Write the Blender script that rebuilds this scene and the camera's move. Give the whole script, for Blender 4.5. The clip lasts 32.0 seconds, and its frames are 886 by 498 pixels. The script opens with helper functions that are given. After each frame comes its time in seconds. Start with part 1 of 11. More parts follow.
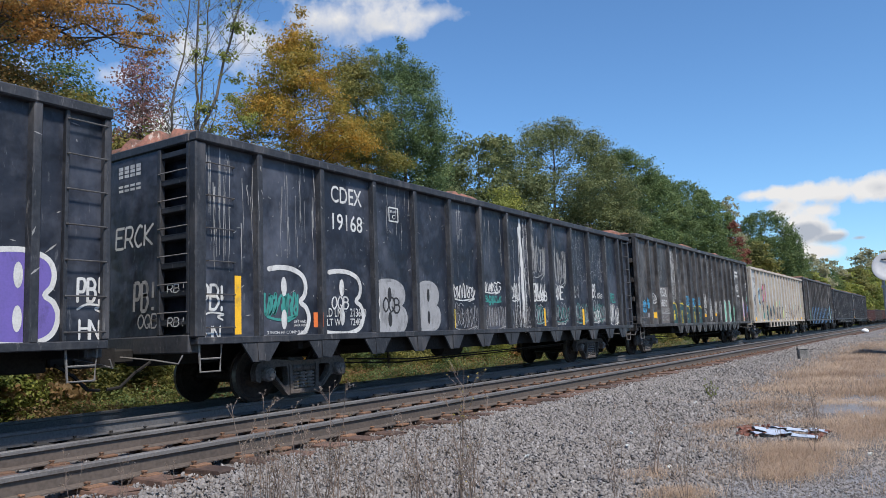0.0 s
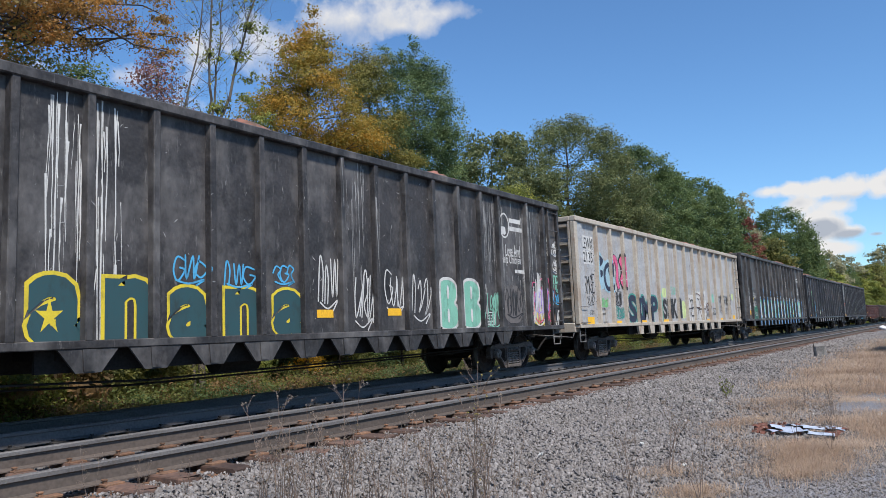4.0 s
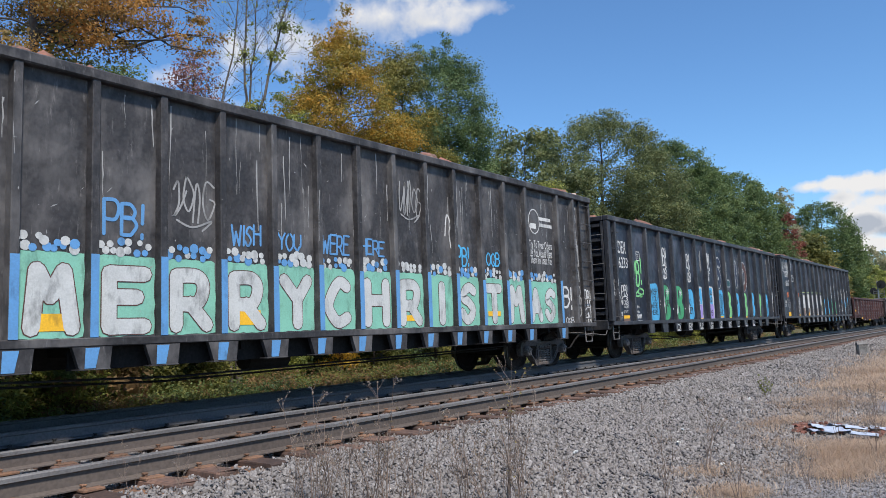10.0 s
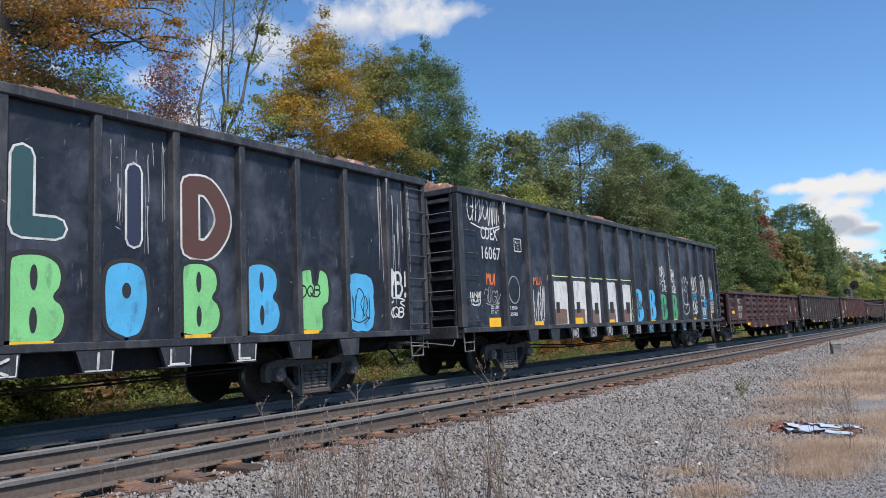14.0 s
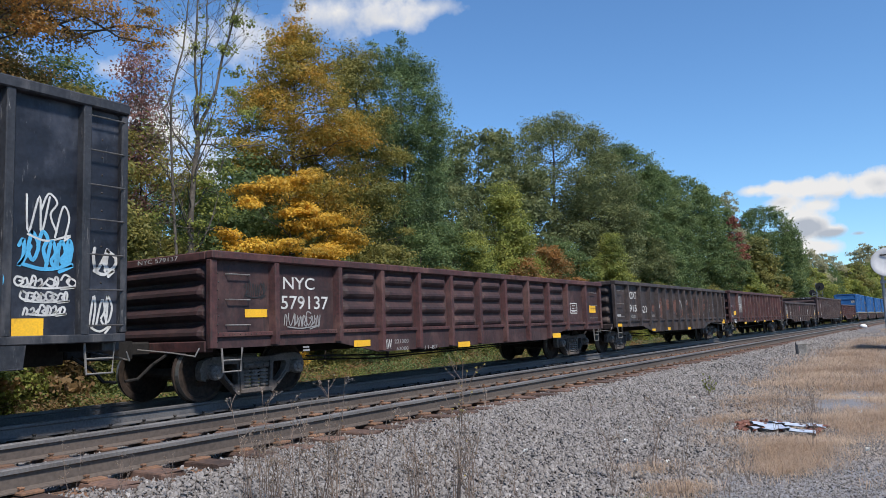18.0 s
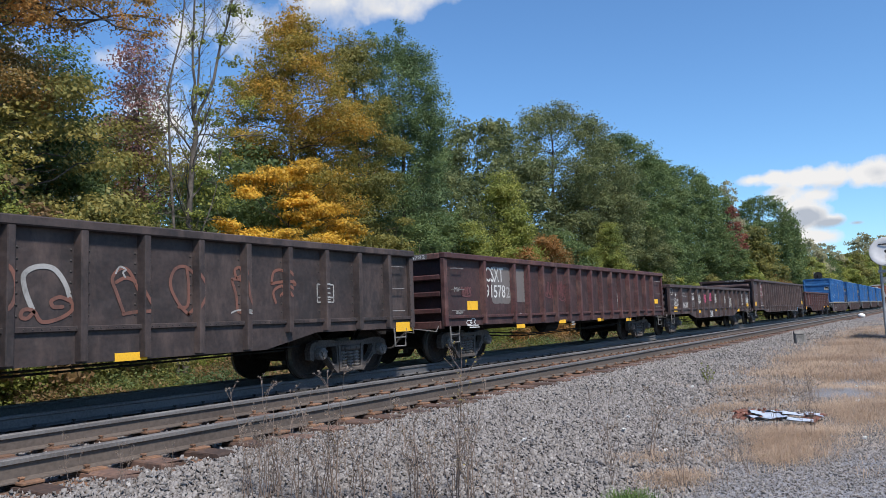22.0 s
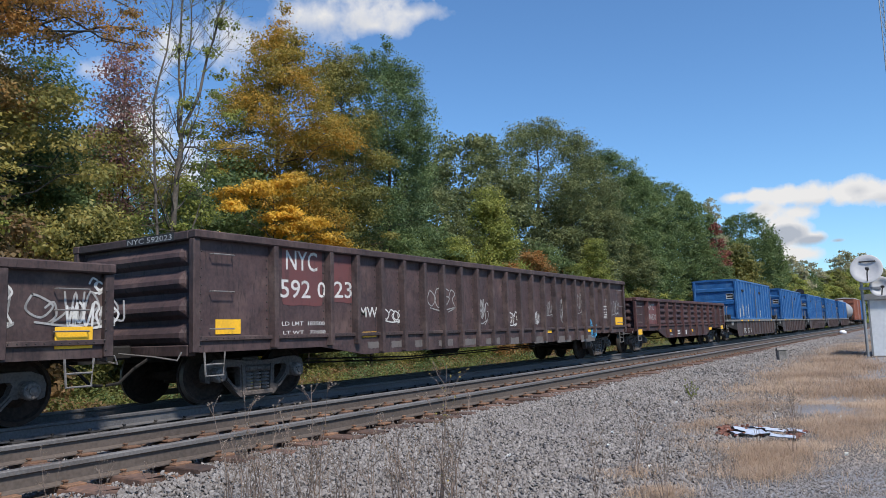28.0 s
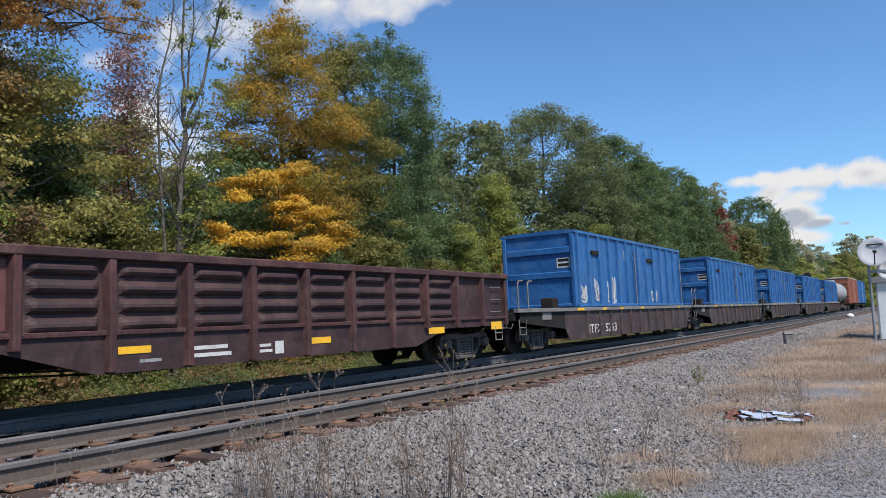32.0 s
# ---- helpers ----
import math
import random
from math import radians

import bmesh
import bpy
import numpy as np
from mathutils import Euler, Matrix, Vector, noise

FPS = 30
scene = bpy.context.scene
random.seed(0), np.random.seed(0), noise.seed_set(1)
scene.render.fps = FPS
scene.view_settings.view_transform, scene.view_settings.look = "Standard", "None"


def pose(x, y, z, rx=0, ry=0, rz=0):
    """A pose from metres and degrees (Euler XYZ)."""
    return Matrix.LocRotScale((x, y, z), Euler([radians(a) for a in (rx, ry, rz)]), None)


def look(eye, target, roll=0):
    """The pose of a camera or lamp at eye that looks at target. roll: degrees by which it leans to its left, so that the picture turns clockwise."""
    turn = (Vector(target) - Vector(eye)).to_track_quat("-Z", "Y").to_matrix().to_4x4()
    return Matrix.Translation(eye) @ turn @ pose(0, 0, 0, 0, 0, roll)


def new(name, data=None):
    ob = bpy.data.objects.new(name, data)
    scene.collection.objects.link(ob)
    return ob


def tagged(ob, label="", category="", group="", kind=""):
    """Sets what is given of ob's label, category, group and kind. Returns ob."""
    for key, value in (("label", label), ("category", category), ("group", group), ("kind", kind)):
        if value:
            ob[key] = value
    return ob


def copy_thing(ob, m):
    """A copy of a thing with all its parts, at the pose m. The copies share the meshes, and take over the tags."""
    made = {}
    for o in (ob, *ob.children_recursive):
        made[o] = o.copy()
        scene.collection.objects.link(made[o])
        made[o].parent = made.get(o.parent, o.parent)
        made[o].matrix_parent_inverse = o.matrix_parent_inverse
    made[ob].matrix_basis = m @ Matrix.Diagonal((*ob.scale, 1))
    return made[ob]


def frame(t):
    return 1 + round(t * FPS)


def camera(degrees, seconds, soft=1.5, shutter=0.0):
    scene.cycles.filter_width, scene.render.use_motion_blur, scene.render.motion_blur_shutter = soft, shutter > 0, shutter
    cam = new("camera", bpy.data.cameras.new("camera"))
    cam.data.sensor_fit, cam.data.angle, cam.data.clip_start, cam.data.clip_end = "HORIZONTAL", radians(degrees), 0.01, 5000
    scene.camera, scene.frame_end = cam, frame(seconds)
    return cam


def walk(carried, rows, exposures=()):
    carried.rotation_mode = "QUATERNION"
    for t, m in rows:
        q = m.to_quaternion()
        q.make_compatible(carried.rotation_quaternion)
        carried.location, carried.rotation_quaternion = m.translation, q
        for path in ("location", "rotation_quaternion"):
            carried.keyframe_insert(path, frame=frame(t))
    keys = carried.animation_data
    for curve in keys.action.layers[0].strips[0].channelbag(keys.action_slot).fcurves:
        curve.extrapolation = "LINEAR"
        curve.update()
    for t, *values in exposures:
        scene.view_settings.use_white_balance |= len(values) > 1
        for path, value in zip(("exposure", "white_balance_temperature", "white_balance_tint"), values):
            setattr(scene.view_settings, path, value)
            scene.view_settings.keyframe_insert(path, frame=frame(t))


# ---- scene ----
from mathutils import geometry

# The x axis runs along the railway, y away from the camera, z = 0 is the top of the empty track's rails.
EYE = Vector((0.0, 0.0, 0.95))
cam = camera(61.5, 32.0, soft=0.5)


def aim(yaw, pitch, roll):
    """The camera at its standing place, turned by degrees from the line of the track."""
    a, b = radians(yaw), radians(pitch)
    return look(EYE, EYE + Vector((math.cos(a) * math.cos(b), math.sin(a) * math.cos(b), math.sin(b))), roll)


walk(cam, [
    (0, aim(33.462, 6.552, -2.196)),
    (0.5, aim(33.151, 6.667, -2.201)),
    (1, aim(32.924, 6.720, -2.112)),
    (1.5, aim(32.725, 6.685, -2.059)),
    (2, aim(32.656, 6.650, -2.170)),
    (2.5, aim(32.782, 6.598, -2.235)),
    (3, aim(33.186, 6.527, -2.261)),
    (3.5, aim(33.804, 6.501, -2.308)),
    (5.5, aim(36.178, 6.227, -2.435)),
    (6, aim(36.486, 6.223, -2.525)),
    (6.5, aim(36.622, 6.239, -2.571)),
    (7, aim(36.630, 6.270, -2.599)),
    (7.5, aim(36.612, 6.305, -2.579)),
    (8, aim(36.597, 6.361, -2.534)),
    (8.5, aim(36.668, 6.421, -2.524)),
    (9, aim(36.765, 6.368, -2.406)),
    (9.5, aim(36.925, 6.367, -2.336)),
    (10, aim(37.055, 6.319, -2.237)),
    (10.5, aim(37.019, 6.305, -2.196)),
    (11, aim(36.853, 6.263, -2.212)),
    (11.5, aim(36.595, 6.166, -2.334)),
    (12, aim(36.331, 6.061, -2.478)),
    (12.5, aim(36.160, 6.029, -2.670)),
    (13, aim(35.991, 6.098, -2.738)),
    (13.5, aim(35.783, 6.249, -2.718)),
    (14, aim(35.464, 6.452, -2.610)),
    (14.5, aim(35.037, 6.636, -2.409)),
    (16.5, aim(33.464, 6.675, -2.052)),
    (17, aim(33.403, 6.472, -2.025)),
    (17.5, aim(33.433, 6.283, -2.051)),
    (18, aim(33.420, 6.122, -2.050)),
    (18.5, aim(33.389, 5.958, -2.037)),
    (19, aim(33.313, 5.862, -2.008)),
    (19.5, aim(33.232, 5.766, -1.940)),
    (20, aim(33.175, 5.649, -1.949)),
    (20.5, aim(33.192, 5.536, -2.003)),
    (21, aim(33.269, 5.417, -2.153)),
    (21.5, aim(33.331, 5.347, -2.040)),
    (22, aim(33.357, 5.349, -2.137)),
    (22.5, aim(33.306, 5.448, -2.258)),
    (23, aim(33.234, 5.538, -2.377)),
    (23.5, aim(33.142, 5.649, -2.505)),
    (24, aim(33.068, 5.730, -2.558)),
    (24.5, aim(32.956, 5.791, -2.556)),
    (25, aim(32.799, 5.831, -2.527)),
    (25.5, aim(32.594, 5.920, -2.427)),
    (27.5, aim(32.144, 6.441, -1.980)),
    (28, aim(32.193, 6.438, -1.860)),
    (28.5, aim(32.234, 6.420, -1.953)),
    (29, aim(32.251, 6.380, -2.044)),
    (29.5, aim(32.205, 6.253, -2.131)),
    (30, aim(32.200, 6.013, -2.212)),
    (30.5, aim(32.229, 5.755, -2.254)),
    (31, aim(32.369, 5.502, -2.313)),
    (31.5, aim(32.534, 5.434, -2.386)),
    (32, aim(32.662, 5.502, -2.448))], exposures=[(0, 0.18), (5, 0.17), (6.5, 0.09), (8.5, 0.09), (10, 0.22), (14, 0.25), (17, 0.19), (20, 0.2), (22, 0.26), (25, 0.26), (28, 0.17), (32, 0.17)])

# ---- light ----
SUN_EL, SUN_AZ = 54.0, -116.0       # degrees; azimuth of the sun from +x, counter-clockwise
world = bpy.data.worlds.new("world")
scene.world = world
world.use_nodes = True


def wire(tree, a, b):
    tree.links.new(a, b)


def sky_nodes():
    nt = world.node_tree
    nt.nodes.clear()
    N = nt.nodes.new
    out, bg = N("ShaderNodeOutputWorld"), N("ShaderNodeBackground")
    sky = N("ShaderNodeTexSky")
    sky.sky_type, sky.sun_disc = "NISHITA", False
    sky.sun_elevation, sky.sun_rotation = radians(SUN_EL), radians(90 - SUN_AZ)
    sky.air_density, sky.dust_density, sky.ozone_density = 1.0, 0.15, 3.5
    tc = N("ShaderNodeTexCoord")
    big, fine, add = N("ShaderNodeTexNoise"), N("ShaderNodeTexNoise"), N("ShaderNodeVectorMath")
    big.inputs["Scale"].default_value, big.inputs["Detail"].default_value = 7.0, 5.0
    fine.inputs["Scale"].default_value, fine.inputs["Detail"].default_value = 20.0, 7.0
    fine.inputs["Roughness"].default_value = 0.58
    wire(nt, tc.outputs["Generated"], big.inputs["Vector"])
    wire(nt, tc.outputs["Generated"], fine.inputs["Vector"])

    def math_node(op, a, b=None, clamp=False):
        m = N("ShaderNodeMath")
        m.operation, m.use_clamp = op, clamp
        for i, v in enumerate((a, b)):
            if v is None:
                continue
            if isinstance(v, (int, float)):
                m.inputs[i].default_value = v
            else:
                wire(nt, v, m.inputs[i])
        return m.outputs[0]

    sep = N("ShaderNodeSeparateXYZ")
    wire(nt, tc.outputs["Generated"], sep.inputs[0])
    az = math_node("MULTIPLY", math_node("ARCTAN2", sep.outputs[1], sep.outputs[0]), 57.2958)
    el = math_node("MULTIPLY", math_node("ARCSINE", sep.outputs[2]), 57.2958)
    rough = math_node("SUBTRACT", fine.outputs[0], 0.5)
    wide = math_node("SUBTRACT", big.outputs[0], 0.5)

    def blob(a0, e0, wa, we, ragged, soft):
        da = math_node("DIVIDE", math_node("SUBTRACT", az, a0), wa)
        de = math_node("DIVIDE", math_node("SUBTRACT", el, e0), we)
        d = math_node("ADD", math_node("MULTIPLY", da, da), math_node("MULTIPLY", de, de))
        d = math_node("SQRT", d)
        d = math_node("ADD", d, math_node("MULTIPLY", rough, ragged * 3.2))
        d = math_node("ADD", d, math_node("MULTIPLY", wide, ragged * 1.6))
        return math_node("DIVIDE", math_node("SUBTRACT", 1.0, d), soft, True)

    def union(*blobs):
        v = math_node("SUBTRACT", 1.0, blobs[0])
        for b in blobs[1:]:
            v = math_node("MULTIPLY", v, math_node("SUBTRACT", 1.0, b))
        return math_node("SUBTRACT", 1.0, v, True)

    white = union(*[blob(*b) for b in CLOUDS])
    dark = union(*[blob(*b) for b in CLOUD_BELLIES])
    drift = math_node("MULTIPLY", math_node("SUBTRACT", big.outputs[0], 0.56, True), 1.3, True)
    high = math_node("GREATER_THAN", el, 26.0)
    white = math_node("MAXIMUM", white, math_node("MULTIPLY", drift, high))
    tone = N("ShaderNodeMixRGB")
    tone.inputs[1].default_value, tone.inputs[2].default_value = (5.9, 5.85, 5.85, 1), (3.2, 3.5, 4.05, 1)
    wire(nt, dark, tone.inputs[0])
    body = N("ShaderNodeMixRGB")
    wire(nt, white, body.inputs[0])
    hue = N("ShaderNodeMixRGB")
    hue.blend_type, hue.inputs[0].default_value, hue.inputs[2].default_value = "MULTIPLY", 1.0, (0.725, 0.98, 1.175, 1)
    wire(nt, sky.outputs[0], hue.inputs[1])
    wire(nt, hue.outputs[0], body.inputs[1])
    wire(nt, tone.outputs[0], body.inputs[2])
    wire(nt, body.outputs[0], bg.inputs[0])
    bg.inputs[1].default_value = 0.125
    wire(nt, bg.outputs[0], out.inputs[0])


# clouds by azimuth and elevation in degrees: middle, half widths, raggedness, softness of the rim
CLOUDS = [
    (10.2, 9.0, 1.7, 0.42, 0.7, 0.7), (8.9, 9.0, 1.5, 0.75, 0.6, 0.45), (7.2, 8.7, 1.8, 0.85, 0.6, 0.45), (5.4, 8.6, 1.9, 0.95, 0.6, 0.45), (3.6, 8.5, 1.6, 0.95, 0.6, 0.45), (2.2, 8.6, 1.7, 1.15, 0.6, 0.45), (-0.5, 8.4, 2.8, 1.3, 0.7, 0.45),
    (8.3, 7.9, 1.5, 0.95, 0.6, 0.5), (6.6, 7.6, 1.9, 0.8, 0.6, 0.6), (7.6, 6.9, 1.3, 0.8, 0.6, 0.5), (7.2, 6.2, 1.9, 1.15, 0.5, 0.45), (5.7, 5.7, 1.0, 0.5, 0.6, 0.5), (6.9, 4.6, 1.9, 0.72, 0.5, 0.5), (4.1, 5.4, 0.5, 0.16, 0.6, 0.9), (-6.0, 8.0, 4.0, 2.0, 0.9, 0.4),
    (41.0, 23.9, 4.6, 1.9, 0.7, 0.95), (37.0, 23.2, 3.6, 1.15, 0.7, 1.0), (34.2, 24.0, 3.4, 0.75, 0.7, 1.3), (40.5, 26.2, 7.0, 1.8, 0.8, 1.0),
    (54.0, 15.0, 4.4, 3.6, 0.9, 0.9), (50.5, 12.6, 4.0, 2.6, 0.9, 0.9), (63.0, 13.0, 5.0, 5.0, 1.2, 0.8), (47.6, 21.6, 3.6, 2.4, 0.9, 1.2), (52.6, 21.6, 2.6, 1.8, 1.0, 1.2), (57.0, 19.0, 2.0, 0.9, 1.0, 1.3),
]
CLOUD_BELLIES = [(7.3, 6.1, 1.5, 0.75, 0.5, 0.5), (5.7, 5.5, 1.2, 0.42, 0.5, 0.5), (4.1, 5.4, 0.6, 0.25, 0.5, 0.5), (5.6, 8.0, 2.6, 0.5, 0.7, 2.4), (8.6, 8.0, 1.2, 0.5, 0.7, 2.4), (2.6, 8.6, 0.9, 0.5, 0.8, 2.0), (1.0, 7.9, 2.6, 0.45, 0.7, 2.0), (40.0, 23.0, 5.0, 1.0, 0.8, 2.8)]
sky_nodes()

sun = new("sun", bpy.data.lights.new("sun", "SUN"))
sun.data.energy, sun.data.angle, sun.data.color = 5.2, radians(7), (1.0, 0.935, 0.85)
_a, _e = radians(SUN_AZ), radians(SUN_EL)
sun.matrix_world = look((0, 0, 60), Vector((0, 0, 60)) - Vector((math.cos(_a) * math.cos(_e), math.sin(_a) * math.cos(_e), math.sin(_e))))

# ---- materials ----
def surface(name, base, second=None, rough=0.7, metal=0.0, grain=30.0, large=1.2, mix=0.5, bump=0.15, depth=0.004,
            stain=None, stain_scale=(1.0, 1.0, 1.0), stain_at=0.55, stain_soft=0.12, third=None, spec=0.4, coat=0.0, spread=0.0, scuff=None, scuff_at=0.60, dent=0.0):
    """A weathered surface: two colours mixed by broad and fine noise, a stain or streak with its own stretch, and relief."""
    m = bpy.data.materials.new(name)
    m.use_nodes = True
    nt = m.node_tree
    N = nt.nodes.new
    bsdf = nt.nodes["Principled BSDF"]
    tc, info = N("ShaderNodeTexCoord"), N("ShaderNodeObjectInfo")
    shift = N("ShaderNodeVectorMath")
    shift.operation = "MULTIPLY_ADD"
    wire(nt, info.outputs["Random"], shift.inputs[0])
    shift.inputs[1].default_value = (37.0, 19.0, 11.0)
    wire(nt, tc.outputs["Object"], shift.inputs[2])
    n1, n2 = N("ShaderNodeTexNoise"), N("ShaderNodeTexNoise")
    n1.inputs["Scale"].default_value, n1.inputs["Detail"].default_value = large, 6.0
    n2.inputs["Scale"].default_value, n2.inputs["Detail"].default_value = grain, 4.0
    for n in (n1, n2):
        wire(nt, shift.outputs[0], n.inputs["Vector"])
    second = second or tuple(c * 0.7 for c in base)
    ramp = N("ShaderNodeValToRGB")
    ramp.color_ramp.elements[0].position, ramp.color_ramp.elements[1].position = 0.5 - max(0.06, 0.20 - 0.10 * mix), 0.5 + max(0.06, 0.20 - 0.10 * mix)
    ramp.color_ramp.elements[0].color, ramp.color_ramp.elements[1].color = (*second, 1), (*base, 1)
    if third:
        e = ramp.color_ramp.elements.new(0.5)
        e.color = (*third, 1)
    both = N("ShaderNodeMath")
    both.operation = "MULTIPLY_ADD"
    wire(nt, n2.outputs[0], both.inputs[0])
    both.inputs[1].default_value = 0.5
    half = N("ShaderNodeMath")
    half.operation = "MULTIPLY"
    wire(nt, n1.outputs[0], half.inputs[0])
    half.inputs[1].default_value = 0.5
    wire(nt, half.outputs[0], both.inputs[2])
    wire(nt, both.outputs[0], ramp.inputs[0])
    colour = ramp.outputs[0]
    if stain:
        mp, n3, r3, mx = N("ShaderNodeMapping"), N("ShaderNodeTexNoise"), N("ShaderNodeValToRGB"), N("ShaderNodeMixRGB")
        mp.inputs["Scale"].default_value = stain_scale
        wire(nt, shift.outputs[0], mp.inputs[0])
        n3.inputs["Scale"].default_value, n3.inputs["Detail"].default_value, n3.inputs["Roughness"].default_value = 1.0, 7.0, 0.65
        wire(nt, mp.outputs[0], n3.inputs["Vector"])
        r3.color_ramp.elements[0].position, r3.color_ramp.elements[1].position = stain_at, min(1.0, stain_at + stain_soft)
        wire(nt, n3.outputs[0], r3.inputs[0])
        wire(nt, r3.outputs[0], mx.inputs[0])
        wire(nt, colour, mx.inputs[1])
        mx.inputs[2].default_value = (*stain, 1)
        colour = mx.outputs[0]
    if scuff:
        m4, n4, r4, x4 = N("ShaderNodeMapping"), N("ShaderNodeTexNoise"), N("ShaderNodeValToRGB"), N("ShaderNodeMixRGB")
        m4.inputs["Scale"].default_value = (16.0, 16.0, 2.6)
        wire(nt, shift.outputs[0], m4.inputs[0])
        n4.inputs["Scale"].default_value, n4.inputs["Detail"].default_value, n4.inputs["Roughness"].default_value = 1.0, 9.0, 0.75
        wire(nt, m4.outputs[0], n4.inputs["Vector"])
        r4.color_ramp.elements[0].position, r4.color_ramp.elements[1].position = scuff_at, scuff_at + 0.12
        wire(nt, n4.outputs[0], r4.inputs[0])
        wire(nt, r4.outputs[0], x4.inputs[0])
        wire(nt, colour, x4.inputs[1])
        x4.inputs[2].default_value = (*scuff, 1)
        colour = x4.outputs[0]
    if spread:
        hsv, mul = N("ShaderNodeHueSaturation"), N("ShaderNodeMapRange")
        wire(nt, info.outputs["Random"], mul.inputs[0])
        mul.inputs[3].default_value, mul.inputs[4].default_value = 1 - spread, 1 + spread
        wire(nt, mul.outputs[0], hsv.inputs["Value"])
        wire(nt, colour, hsv.inputs["Color"])
        colour = hsv.outputs[0]
    wire(nt, colour, bsdf.inputs["Base Color"])
    bsdf.inputs["Metallic"].default_value = metal
    bsdf.inputs["Specular IOR Level"].default_value = spec
    rr = N("ShaderNodeMapRange")
    wire(nt, n1.outputs[0], rr.inputs[0])
    rr.inputs[3].default_value, rr.inputs[4].default_value = max(0.02, rough - 0.12), min(1.0, rough + 0.12)
    wire(nt, rr.outputs[0], bsdf.inputs["Roughness"])
    if bump:
        bp = N("ShaderNodeBump")
        bp.inputs["Strength"].default_value, bp.inputs["Distance"].default_value = bump, depth
        wire(nt, both.outputs[0], bp.inputs["Height"])
        wire(nt, bp.outputs[0], bsdf.inputs["Normal"])
        if dent:
            # sheet steel pushed out and in between its posts
            n5, b5 = N("ShaderNodeTexNoise"), N("ShaderNodeBump")
            n5.inputs["Scale"].default_value, n5.inputs["Detail"].default_value = 1.7, 2.5
            wire(nt, shift.outputs[0], n5.inputs["Vector"])
            b5.inputs["Strength"].default_value, b5.inputs["Distance"].default_value = 1.0, dent
            wire(nt, n5.outputs[0], b5.inputs["Height"])
            wire(nt, b5.outputs[0], bp.inputs["Normal"])
    return m


def leaf_material(name, colours, rough=0.55):
    """Leaves of one mesh, coloured leaf by leaf, with a little light passing through."""
    m = bpy.data.materials.new(name)
    m.use_nodes = True
    nt = m.node_tree
    N = nt.nodes.new
    bsdf, out = nt.nodes["Principled BSDF"], nt.nodes["Material Output"]
    geo, tc, n, ramp, mixv = N("ShaderNodeNewGeometry"), N("ShaderNodeTexCoord"), N("ShaderNodeTexNoise"), N("ShaderNodeValToRGB"), N("ShaderNodeMath")
    wire(nt, tc.outputs["Object"], n.inputs["Vector"])
    n.inputs["Scale"].default_value, n.inputs["Detail"].default_value = 0.55, 3.0
    mixv.operation = "MULTIPLY_ADD"
    wire(nt, geo.outputs["Random Per Island"], mixv.inputs[0])
    mixv.inputs[1].default_value = 0.34
    sc = N("ShaderNodeMapRange")
    sc.inputs[1].default_value, sc.inputs[2].default_value, sc.inputs[3].default_value, sc.inputs[4].default_value = 0.3, 0.7, 0.0, 0.66
    wire(nt, n.outputs[0], sc.inputs[0])
    wire(nt, sc.outputs[0], mixv.inputs[2])
    wire(nt, mixv.outputs[0], ramp.inputs[0])
    els = ramp.color_ramp.elements
    while len(els) < len(colours):
        els.new(0.5)
    for i, c in enumerate(colours):
        els[i].position, els[i].color = i / (len(colours) - 1), (*c, 1)
    wire(nt, ramp.outputs[0], bsdf.inputs["Base Color"])
    bsdf.inputs["Roughness"].default_value = rough
    bsdf.inputs["Specular IOR Level"].default_value = 0.3
    tr, mx = N("ShaderNodeBsdfTranslucent"), N("ShaderNodeMixShader")
    wire(nt, ramp.outputs[0], tr.inputs[0])
    mx.inputs[0].default_value = 0.50
    wire(nt, bsdf.outputs[0], mx.inputs[1])
    wire(nt, tr.outputs[0], mx.inputs[2])
    wire(nt, mx.outputs[0], out.inputs[0])
    return m


def paint(name, c, wear=0.5):
    """Sprayed or brushed paint, thin and worn through to grime."""
    return surface(name, c, tuple(v * 0.78 + 0.01 for v in c), rough=0.6, grain=40, large=3.0, mix=0.9, bump=0.05,
                   stain=tuple(v * 0.42 + 0.014 for v in c), stain_scale=(5, 5, 2.2), stain_at=0.60 - 0.10 * wear, stain_soft=0.16, scuff=tuple(v * 0.30 + 0.012 for v in c), scuff_at=0.66 - 0.08 * wear)


BLACK_STEEL = surface("black_car_steel", (0.0125, 0.0155, 0.0255), (0.0070, 0.0088, 0.0150), rough=0.5, grain=22, large=0.7, mix=1.0, bump=0.25,
                      depth=0.006, stain=(0.066, 0.072, 0.094), stain_scale=(0.9, 1.0, 0.6), stain_at=0.47, stain_soft=0.22, scuff=(0.13, 0.13, 0.14), scuff_at=0.60, dent=0.10)
BLACK_RIB = surface("worn_black_post_steel", (0.031, 0.033, 0.040), (0.0155, 0.017, 0.0215), rough=0.55, grain=20, large=1.1, mix=1.0, bump=0.3,
                    depth=0.006, stain=(0.085, 0.080, 0.082), stain_scale=(3.0, 1.0, 0.8), stain_at=0.50, stain_soft=0.25, scuff=(0.17, 0.16, 0.155), scuff_at=0.585, dent=0.03)
BROWN_BLACK_STEEL = surface("brown_black_car_steel", (0.042, 0.0385, 0.0390), (0.0205, 0.0192, 0.0200), rough=0.55, grain=20, large=0.8, mix=1.0,
                            bump=0.25, depth=0.006, stain=(0.135, 0.127, 0.124), stain_scale=(1.3, 1.0, 0.6), stain_at=0.47, stain_soft=0.26, scuff=(0.15, 0.14, 0.135), scuff_at=0.59, dent=0.10)
